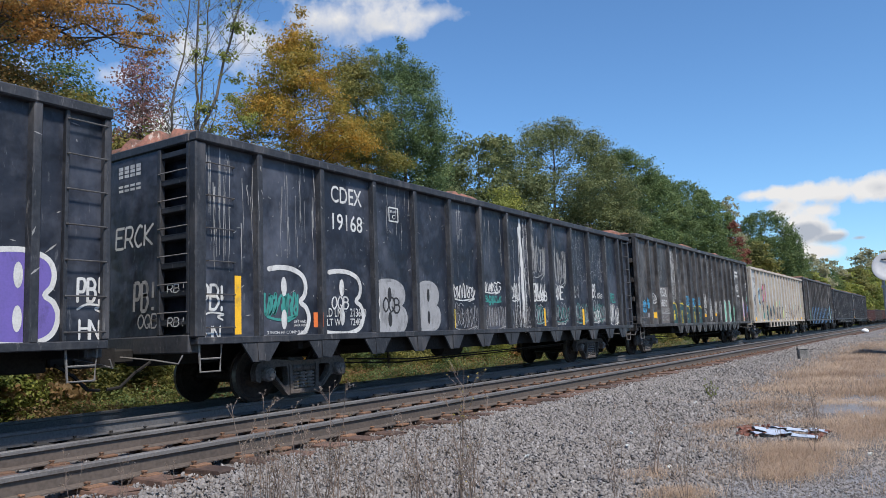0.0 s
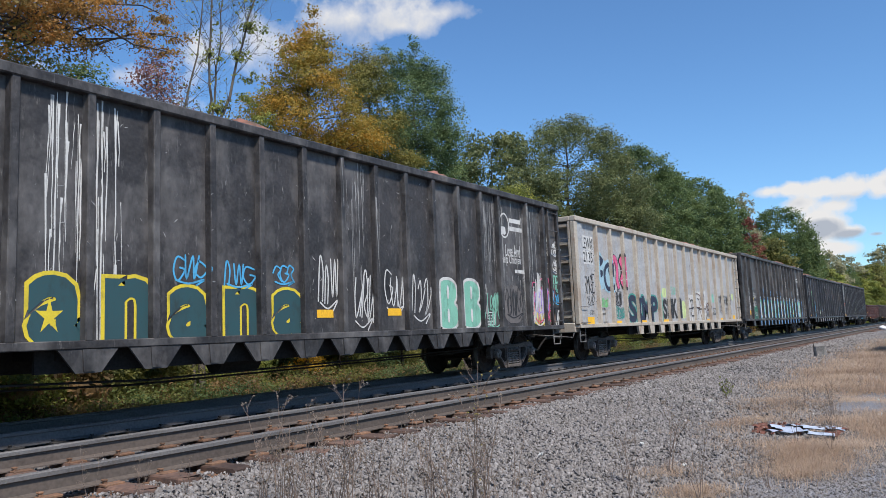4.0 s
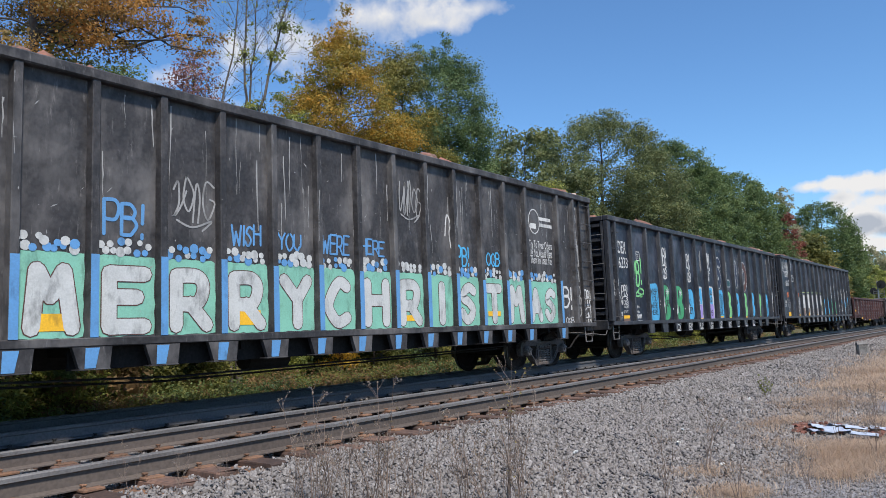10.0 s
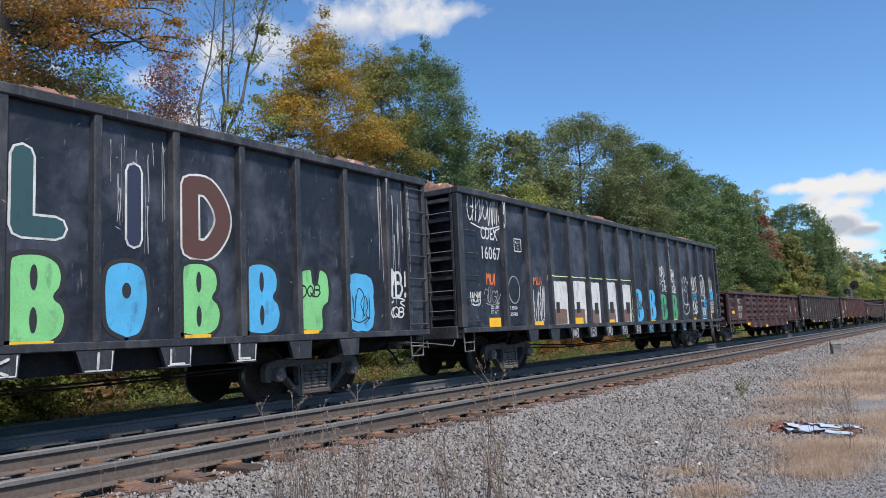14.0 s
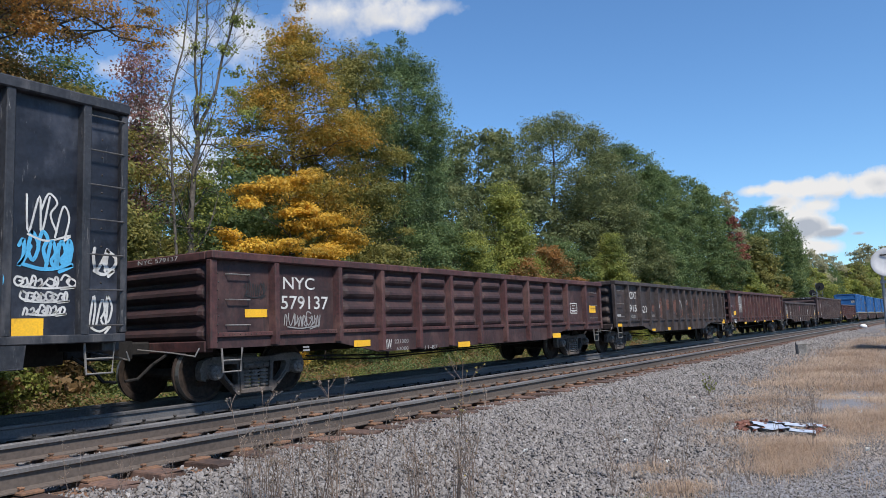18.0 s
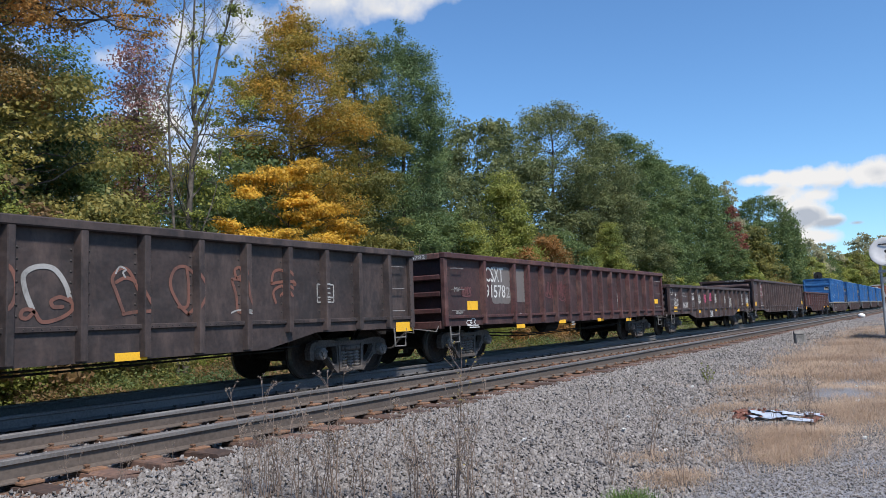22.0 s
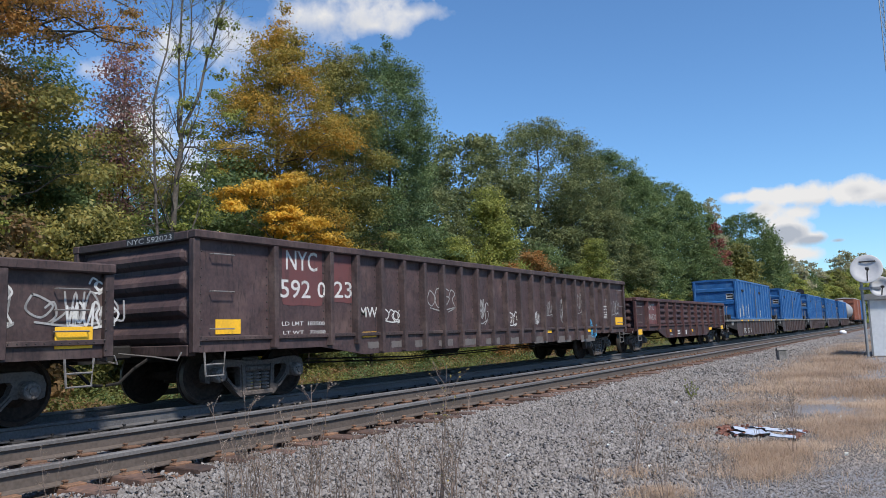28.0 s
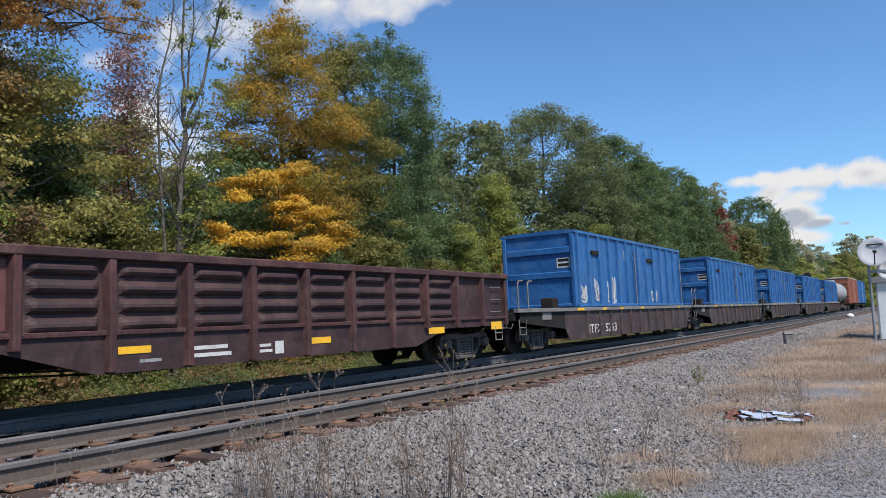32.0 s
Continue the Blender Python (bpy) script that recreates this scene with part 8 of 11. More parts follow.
letters(low_a, "221000", DULL_WHITE, 4.58, 0.76, 5.05, 0.84)
letters(low_a, "62000", DULL_WHITE, 4.64, 0.62, 5.04, 0.69)
letters(low_a, "11-87", DULL_WHITE, 5.63, 0.60, 6.11, 0.68)
word_bars(low_a, DULL_WHITE, 1.99, 0.71, 2.16, 0.82, 2)
end_letters(low_a, "NYC 579137", WHITE_PAINT, 0.25, 2.23, -0.78, 2.30, -0.004)
letters(low_b, "CSXT", WHITE_PAINT, 1.66, 1.85, 2.36, 2.10)
letters(low_b, "915", WHITE_PAINT, 1.60, 1.39, 2.34, 1.63)
letters(low_b, "423", WHITE_PAINT, 2.74, 1.35, 3.49, 1.60)
reflector(low_b, 0.25, 0.88, 0.66, 0.98)
reflector(low_b, 3.87, 0.66, 4.26, 0.74)
reflector(low_b, 5.77, 0.65, 6.19, 0.76)
reflector(low_b, 8.72, 0.61, 9.21, 0.72)
reflector(low_b, 14.90, 0.79, 15.45, 0.98)
plate(low_b, DULL_WHITE, 0.19, 1.22, 0.72, 1.30, 1, soft=0.30)
tag(low_b, DULL_WHITE, 1.71, 1.16, 2.14, 1.27, 0.010, 5)
plate(low_b, GREY_WASH, 3.83, 1.18, 4.37, 1.28, 1, soft=0.30)
tag(low_b, RUST_SPRAY, 4.64, 1.15, 5.30, 1.85, 0.035, 7)
tag(low_b, WHITE_PAINT, 4.62, 1.42, 4.68, 1.74, 0.030, 1)
tag(low_b, DULL_WHITE, 5.11, 1.49, 5.32, 1.81, 0.020, 2)
tag(low_b, DULL_WHITE, 4.64, 1.17, 4.93, 1.29, 0.020, 4)
tag(low_b, WHITE_PAINT, 5.60, 1.43, 5.85, 1.87, 0.040, 3)
tag(low_b, RUST_SPRAY, 5.84, 1.47, 6.22, 1.86, 0.035, 5)
tag(low_b, RUST_SPRAY, 6.51, 1.39, 7.21, 1.88, 0.040, 8)
ring(low_b, RUST_SPRAY, 7.07, 1.29, 7.39, 1.85, 0.025)
letters(low_b, "MW", DULL_WHITE, 6.69, 1.29, 6.97, 1.40)


def sigil(mat, x0, z0, x1, z1, marks, w=0.024):
    """Loops sprayed on the brown gondola, smoothed through a few turns."""
    lines = [[(x0 + (x1 - x0) * a, z0 + (z1 - z0) * b) for a, b in line] for line in map(curve_through, marks)]
    return brush(low_b, "spray_tag", lines, mat, w, surface_y(low_b, z0, 3))


sigil(DULL_WHITE, 7.51, 1.16, 8.15, 1.84, [[(0.22, 0.22), (0.08, 0.55), (0.05, 0.85), (0.30, 1.0), (0.62, 0.97), (0.85, 0.70), (0.95, 0.42)]], 0.032)
sigil(RUST_SPRAY, 7.51, 1.16, 8.15, 1.84, [[(0.95, 0.42), (1.0, 0.22), (0.75, 0.06), (0.40, 0.0), (0.24, 0.20), (0.05, 0.22), (0.0, 0.10), (0.12, 0.07), (0.24, 0.18)], [(0.95, 0.38), (0.75, 0.45), (0.58, 0.38), (0.62, 0.27), (0.80, 0.27)]])
sigil(RUST_SPRAY, 8.70, 1.24, 9.25, 1.87, [[(0.30, 0.05), (0.12, 0.45), (0.0, 0.75), (0.20, 0.97), (0.45, 0.93), (0.70, 0.55), (0.98, 0.10), (0.60, 0.04), (0.30, 0.0)], [(0.10, 0.68), (0.35, 0.78), (0.62, 0.72)]])
sigil(RUST_SPRAY, 9.61, 1.22, 10.17, 1.92, [[(0.55, 0.0), (0.25, 0.22), (0.0, 0.60), (0.12, 0.92), (0.45, 1.0), (0.80, 0.80), (1.0, 0.50), (0.80, 0.18), (0.55, 0.0)], [(0.50, 0.98), (0.56, 0.60), (0.52, 0.18), (0.25, 0.16)]])
sigil(RUST_SPRAY, 10.67, 1.21, 11.09, 1.94, [[(0.15, 0.72), (0.35, 0.40), (0.45, 0.05), (0.95, 0.08), (0.75, 0.40), (0.62, 0.72), (0.15, 0.75)], [(0.35, 0.78), (0.30, 0.95), (0.55, 1.0), (0.65, 0.85), (0.40, 0.78)]])
sigil(RUST_SPRAY, 11.54, 1.33, 12.12, 1.93, [[(0.05, 0.66), (0.15, 0.95), (0.48, 1.0), (0.80, 0.80), (1.0, 0.60), (0.55, 0.68), (0.05, 0.62)], [(0.20, 0.10), (0.12, 0.40), (0.45, 0.56), (0.80, 0.40), (0.85, 0.05)], [(0.40, 0.30), (0.55, 0.38), (0.66, 0.28)]])
tag(low_b, DULL_WHITE, 8.75, 1.74, 8.90, 1.88, 0.018, 1)
tag(low_b, DULL_WHITE, 10.72, 1.21, 11.04, 1.27, 0.018, 1)
frame_mark(low_b, DULL_WHITE, 12.66, 1.39, 13.09, 1.71)
tag(low_b, RUST_SPRAY, 4.10, 1.40, 4.30, 1.65, 0.030, 3)
letters(low_b, "G6", DULL_WHITE, 5.71, 1.12, 5.83, 1.19)
end_letters(low_b, "915423", WHITE_PAINT, 0.05, 2.29, -0.54, 2.29, -0.004)
plate(low_c, GREY_WASH, 2.23, 1.34, 3.20, 2.27, 1, soft=0.10)
plate(low_c, GREY_WASH, 3.50, 1.38, 4.00, 2.25, 1, soft=0.00)
letters(low_c, "CSXT", WHITE_PAINT, 1.95, 1.88, 2.85, 2.25)
letters(low_c, "91578", WHITE_PAINT, 1.94, 1.49, 2.93, 1.81)
letters(low_c, "2", DULL_WHITE, 2.97, 1.49, 3.18, 1.77)
reflector(low_c, 1.05, 1.20, 1.53, 1.41)
reflector(low_c, 3.40, 0.70, 3.87, 0.80)
reflector(low_c, 6.01, 0.76, 6.48, 0.86)
reflector(low_c, 8.94, 0.75, 9.42, 0.85)
reflector(low_c, 11.57, 0.70, 12.08, 0.80)
reflector(low_c, 14.93, 1.30, 15.34, 1.47)
letters(low_c, "MW", DULL_WHITE, 0.52, 1.62, 0.74, 1.73)
tag(low_c, WHITE_PAINT, 0.94, 0.82, 1.31, 0.98, 0.016, 2)
word_bars(low_c, WHITE_PAINT, 1.07, 0.77, 1.53, 0.86, 2)
tag(low_c, DULL_WHITE, 0.55, 1.11, 0.83, 1.20, 0.012, 5)
tag(low_c, WHITE_PAINT, 3.57, 1.02, 3.90, 1.09, 0.012, 2)
streaks(low_c, DULL_WHITE, 10.43, 0.82, 11.01, 1.69, 6, 0.020)
word_bars(low_c, DULL_WHITE, 6.89, 0.68, 7.14, 0.81, 2)
tag(low_c, FADED_RED, 0.80, 1.50, 1.24, 1.76, 0.020, 5)
tag(low_c, FADED_RED, 5.23, 1.47, 5.80, 1.99, 0.020, 5)
tag(low_c, FADED_RED, 6.11, 1.38, 6.67, 2.01, 0.020, 5)
end_sign(low_c, "CSXT 915782")
letters(low_d, "SCL", DULL_WHITE, 1.99, 1.58, 2.68, 1.76)
letters(low_d, "131637", WHITE_PAINT, 1.80, 1.10, 2.90, 1.33)
star(low_d, WHITE_PAINT, 1.01, 1.54, 1.23, 1.75, 5)
tag(low_d, WHITE_PAINT, 0.85, 1.18, 1.41, 1.52, 0.016, 5)
ring(low_d, WHITE_PAINT, 0.41, 1.66, 0.70, 1.94, 0.012)
tag(low_d, WHITE_PAINT, 3.28, 1.44, 3.95, 1.77, 0.020, 5)
tag(low_d, WHITE_PAINT, 4.32, 1.27, 5.04, 1.78, 0.020, 5)
tag(low_d, PINK, 5.41, 1.32, 6.01, 1.74, 0.020, 5)
tag(low_d, PINK, 6.47, 1.40, 7.15, 1.79, 0.020, 5)
tag(low_d, WHITE_PAINT, 7.43, 1.30, 8.03, 1.74, 0.020, 5)
tag(low_d, WHITE_PAINT, 9.31, 1.26, 9.86, 1.62, 0.020, 5)
tag(low_d, WHITE_PAINT, 10.43, 0.98, 11.10, 1.58, 0.020, 5)
tag(low_d, WHITE_PAINT, 6.22, 0.64, 7.08, 0.92, 0.020, 5)
tag(low_d, GREY_WASH, 3.23, 1.13, 3.98, 1.38, 0.020, 5)
tag(low_d, GREY_WASH, 12.20, 1.18, 13.01, 1.50, 0.020, 5)
tag(low_d, DULL_WHITE, 13.17, 1.17, 14.32, 1.85, 0.020, 5)
tag(low_d, DULL_WHITE, 14.45, 1.24, 15.68, 1.69, 0.020, 5)
reflector(low_d, 0.65, 0.94, 1.13, 1.16)
reflector(low_d, 4.34, 0.86, 4.82, 0.99)
reflector(low_d, 7.35, 0.89, 7.83, 1.01)
reflector(low_d, 9.34, 0.96, 9.75, 1.08)
reflector(low_d, 12.34, 0.82, 12.86, 0.96)
reflector(low_d, 14.81, 0.97, 15.32, 1.25)
end_letters(low_d, "131637", WHITE_PAINT, -0.38, 1.84, -0.97, 1.90, -0.004)
word_bars(low_d, DULL_WHITE, 12.15, 1.18, 12.59, 1.40, 2)
tag(low_d, WHITE_PAINT, 13.02, 1.17, 14.25, 1.80, 0.020, 6)
tag(low_d, WHITE_PAINT, 14.97, 1.21, 15.66, 1.59, 0.022, 6)
tag(low_d, WHITE_PAINT, 15.28, 1.68, 15.47, 1.88, 0.018, 2)
plate(low_d, WHITE_PAINT, 13.33, 0.98, 13.59, 1.04, 1, soft=0.00)
tag(low_d, BROWN_WASH, 12.25, 1.51, 12.52, 1.79, 0.020, 3)
plate(low_e, FADED_RED, 1.93, 1.58, 2.96, 2.62, 1, soft=0.05)
plate(low_e, FADED_RED, 3.05, 1.65, 3.89, 2.55, 1, soft=0.05)
letters(low_e, "NYC", WHITE_PAINT, 2.03, 2.20, 2.83, 2.55)
letters(low_e, "592", WHITE_PAINT, 1.89, 1.71, 2.64, 2.03)
letters(low_e, "0", WHITE_PAINT, 2.83, 1.73, 3.05, 2.02)
letters(low_e, "23", WHITE_PAINT, 3.29, 1.74, 3.81, 2.05)
reflector(low_e, 0.48, 1.11, 0.99, 1.34)
reflector(low_e, 4.07, 0.98, 4.51, 1.09)
reflector(low_e, 12.50, 0.92, 12.99, 1.06)
reflector(low_e, 15.64, 0.90, 16.11, 1.04)
reflector(low_e, 18.65, 1.11, 19.43, 1.38)
letters(low_e, "MW", WHITE_PAINT, 4.05, 1.37, 4.60, 1.58)
letters(low_e, "LD LMT  182500", WHITE_PAINT, 1.92, 1.23, 3.01, 1.30)
letters(low_e, "LT WT   77600", WHITE_PAINT, 1.92, 1.08, 3.00, 1.14)
tag(low_e, WHITE_PAINT, 4.81, 1.26, 5.46, 1.54, 0.018, 4)
tag(low_e, DULL_WHITE, 6.43, 1.50, 7.62, 2.04, 0.018, 4)
tag(low_e, DULL_WHITE, 8.63, 1.19, 9.17, 1.83, 0.018, 4)
tag(low_e, WHITE_PAINT, 10.19, 1.14, 10.82, 1.51, 0.018, 4)
tag(low_e, WHITE_PAINT, 11.74, 1.17, 12.19, 1.57, 0.018, 4)
frame_mark(low_e, WHITE_PAINT, 17.26, 1.36, 18.00, 1.75)
plate(low_e, GREY_WASH, 4.24, 0.76, 4.68, 0.89, 1, soft=0.10)
plate(low_e, GREY_WASH, 5.02, 0.75, 5.51, 0.89, 1, soft=0.10)
plate(low_e, GREY_WASH, 5.88, 0.74, 6.42, 0.88, 1, soft=0.10)
plate(low_e, GREY_WASH, 6.82, 0.72, 7.42, 0.87, 1, soft=0.10)
plate(low_e, GREY_WASH, 7.86, 0.71, 8.52, 0.86, 1, soft=0.10)
plate(low_e, GREY_WASH, 9.02, 0.69, 9.75, 0.85, 1, soft=0.10)
plate(low_e, GREY_WASH, 10.31, 0.67, 11.13, 0.84, 1, soft=0.10)
plate(low_e, GREY_WASH, 11.76, 0.64, 12.69, 0.83, 1, soft=0.10)
plate(low_e, GREY_WASH, 13.39, 0.62, 14.46, 0.81, 1, soft=0.10)
plate(low_e, GREY_WASH, 15.26, 0.59, 16.48, 0.80, 1, soft=0.10)
end_sign(low_e, "NYC 592023", True)
tag(low_e, DULL_WHITE, 13.73, 1.17, 14.22, 2.03, 0.014, 5)
tag(low_e, DULL_WHITE, 12.51, 1.41, 13.33, 1.84, 0.016, 5)
tag(low_e, SKY_BLUE, 16.06, 0.69, 16.62, 1.36, 0.016, 6)
tag(low_e, DULL_WHITE, 17.67, 1.43, 18.97, 2.03, 0.016, 5)
tag(low_e, DULL_WHITE, 14.76, 1.47, 15.71, 2.17, 0.015, 5)
plate(low_f, FADED_RED, 1.65, 1.11, 3.01, 1.98, 1, soft=0.03)
letters(low_f, "NYC", DULL_WHITE, 1.75, 1.68, 2.65, 1.92)
letters(low_f, "576830", DULL_WHITE, 1.65, 1.28, 2.83, 1.51)
reflector(low_f, 0.30, 0.71, 0.79, 0.91)
reflector(low_f, 4.39, 0.75, 4.90, 0.85)
reflector(low_f, 8.13, 0.71, 8.66, 0.82)
reflector(low_f, 11.86, 0.74, 12.49, 0.88)
reflector(low_f, 14.65, 0.75, 15.20, 0.94)
word_bars(low_f, WHITE_PAINT, 5.63, 0.61, 6.34, 0.83, 2)
plate(low_f, WHITE_PAINT, 7.27, 0.59, 7.47, 0.80, 3, soft=0.00)
word_bars(low_f, WHITE_PAINT, 6.93, 0.61, 7.21, 0.79, 2)
word_bars(low_f, DULL_WHITE, 4.72, 0.60, 5.07, 0.69, 1)
end_sign(low_f, "NYC 576830", False, True)
# ---- trees and bushes ----
BARK = surface("grey_brown_bark", (0.10, 0.082, 0.066), (0.045, 0.037, 0.031), rough=0.95, grain=14, large=3.0, mix=1.0, bump=0.7, depth=0.02)
BARK_PALE = surface("pale_bark", (0.115, 0.100, 0.085), (0.055, 0.048, 0.041), rough=0.9, grain=14, large=3.0, mix=1.0, bump=0.5, depth=0.02)
LEAF_ORANGE = leaf_material("orange_maple_leaves", [(0.11, 0.13, 0.040), (0.20, 0.19, 0.044), (0.31, 0.225, 0.044), (0.45, 0.265, 0.046), (0.60, 0.33, 0.055)])
LEAF_GOLD = leaf_material("golden_maple_leaves", [(0.17, 0.16, 0.045), (0.36, 0.25, 0.05), (0.58, 0.36, 0.052), (0.72, 0.45, 0.06), (0.80, 0.55, 0.09)])
LEAF_RUST = leaf_material("rusty_oak_leaves", [(0.15, 0.145, 0.058), (0.26, 0.185, 0.062), (0.41, 0.215, 0.064), (0.56, 0.275, 0.074)])
LEAF_BROWN = leaf_material("brown_olive_leaves", [(0.15, 0.165, 0.062), (0.25, 0.245, 0.078), (0.37, 0.305, 0.088), (0.50, 0.37, 0.10)])
LEAF_PURPLE = leaf_material("purple_brown_leaves", [(0.13, 0.115, 0.085), (0.21, 0.14, 0.115), (0.31, 0.155, 0.145), (0.38, 0.22, 0.15)])
LEAF_GREEN = leaf_material("deep_green_leaves", [(0.055, 0.090, 0.042), (0.092, 0.140, 0.056), (0.150, 0.205, 0.078), (0.24, 0.285, 0.105)])
LEAF_POPLAR = leaf_material("dark_poplar_leaves", [(0.052, 0.088, 0.048), (0.092, 0.142, 0.068), (0.16, 0.225, 0.092), (0.28, 0.34, 0.13)])
LEAF_OAK = leaf_material("dull_green_oak_leaves", [(0.068, 0.088, 0.046), (0.116, 0.142, 0.064), (0.182, 0.208, 0.088), (0.28, 0.29, 0.125)])
LEAF_LIME = leaf_material("yellow_green_leaves", [(0.080, 0.110, 0.036), (0.165, 0.200, 0.052), (0.29, 0.31, 0.075), (0.46, 0.42, 0.10)])
LEAF_RED = leaf_material("red_autumn_leaves", [(0.10, 0.11, 0.045), (0.20, 0.145, 0.055), (0.36, 0.18, 0.065), (0.50, 0.27, 0.085)])
LEAF_CRIMSON = leaf_material("crimson_leaves", [(0.12, 0.075, 0.055), (0.23, 0.085, 0.065), (0.33, 0.125, 0.085)])
LEAF_OLIVE = leaf_material("olive_leaves", [(0.075, 0.092, 0.034), (0.14, 0.15, 0.048), (0.23, 0.215, 0.062), (0.36, 0.29, 0.08)])
LEAF_PALE = leaf_material("pale_thin_leaves", [(0.20, 0.20, 0.12), (0.33, 0.32, 0.19), (0.46, 0.42, 0.26)])
LEAF_WEED = leaf_material("bank_weed_leaves", [(0.05, 0.075, 0.03), (0.11, 0.135, 0.045), (0.19, 0.20, 0.06), (0.33, 0.29, 0.08)])
LEAF_BRAMBLE = leaf_material("bramble_leaves", [(0.09, 0.075, 0.04), (0.17, 0.12, 0.06), (0.27, 0.17, 0.08), (0.36, 0.25, 0.11)])


def leaf_faces(p, n, size, rng, lobed):
    """Small pointed leaves at the places p that face along n."""
    count = len(p)
    n = n / np.linalg.norm(n, axis=1)[:, None]
    a = np.cross(n, rng.normal(size=(count, 3)))
    a /= np.linalg.norm(a, axis=1)[:, None]
    b = np.cross(n, a)
    s = size * rng.uniform(0.6, 1.35, count)[:, None]
    if lobed:
        w = rng.uniform(0.45, 0.75, count)[:, None]
        v = np.stack([p + a * s * 1.15, p + b * s * w + n * s * 0.15, p - a * s * 0.95, p - b * s * w + n * s * 0.15], 1).reshape(-1, 3)
        return v, np.arange(count * 4).reshape(-1, 4)
    v = np.stack([p + a * s * 1.15, p - a * s * 0.7 + b * s * 0.75, p - a * s * 0.7 - b * s * 0.75], 1).reshape(-1, 3)
    return v, np.arange(count * 3).reshape(-1, 3)


def leaf_cloud(centres, radii, count, size, rng, flat=0.75, lobed=False):
    """Leaves scattered loosely round centres."""
    k = rng.integers(0, len(centres), count)
    d = rng.normal(size=(count, 3))
    d /= np.linalg.norm(d, axis=1)[:, None]
    r = radii[k] * np.minimum(np.abs(rng.normal(size=count)) * 0.62, 1.15)
    p = centres[k] + d * r[:, None] * np.array([1, 1, flat])
    return leaf_faces(p, rng.normal(size=(count, 3)) + np.array([0, -0.25, 0.7]), size, rng, lobed)


def leaf_sprays(centres, radii, count, size, rng, flat=0.75, lobed=True, sprays=8):
    """Leaves gathered in small sprays on the outside of each clump, turned outwards and up as they grow."""
    m = len(centres)
    d = rng.normal(size=(m, sprays, 3))
    d[..., 2] += 0.25
    d /= np.linalg.norm(d, axis=2)[..., None]
    sub = centres[:, None, :] + d * (radii[:, None, None] * rng.uniform(0.45, 0.95, (m, sprays, 1))) * np.array([1, 1, flat])
    wide = radii[:, None] * rng.uniform(0.30, 0.62, (m, sprays))
    sub, wide, out = sub.reshape(-1, 3), wide.ravel(), d.reshape(-1, 3)
    share = wide ** 1.6 / (wide ** 1.6).sum()
    k = rng.choice(len(sub), count, p=share)
    e = rng.normal(size=(count, 3))
    e /= np.linalg.norm(e, axis=1)[:, None]
    r = wide[k] * rng.random(count) ** 0.55 * rng.uniform(0.75, 1.4, count)
    p = sub[k] + e * r[:, None] * np.array([1.25, 1.25, flat * 0.8])
    n = out[k] * 0.6 + e * 0.4 + np.array([0, 0, 0.5]) + rng.normal(size=(count, 3)) * 0.55
    return leaf_faces(p, n, size, rng, lobed)


def bough_path(a, b, rng, sag=0.0):
    """A limb from a to b that leaves sideways and turns up."""
    a, b = np.asarray(a, float), np.asarray(b, float)
    ln = np.linalg.norm(b - a)
    pts = []
    for t in (0.0, 0.3, 0.55, 0.8, 1.0):
        q = a + (b - a) * t
        q[2] -= math.sin(math.pi * t) * ln * (0.05 + sag)
        if 0 < t < 1:
            q += rng.normal(size=3) * ln * 0.045
        pts.append(q)
    return pts


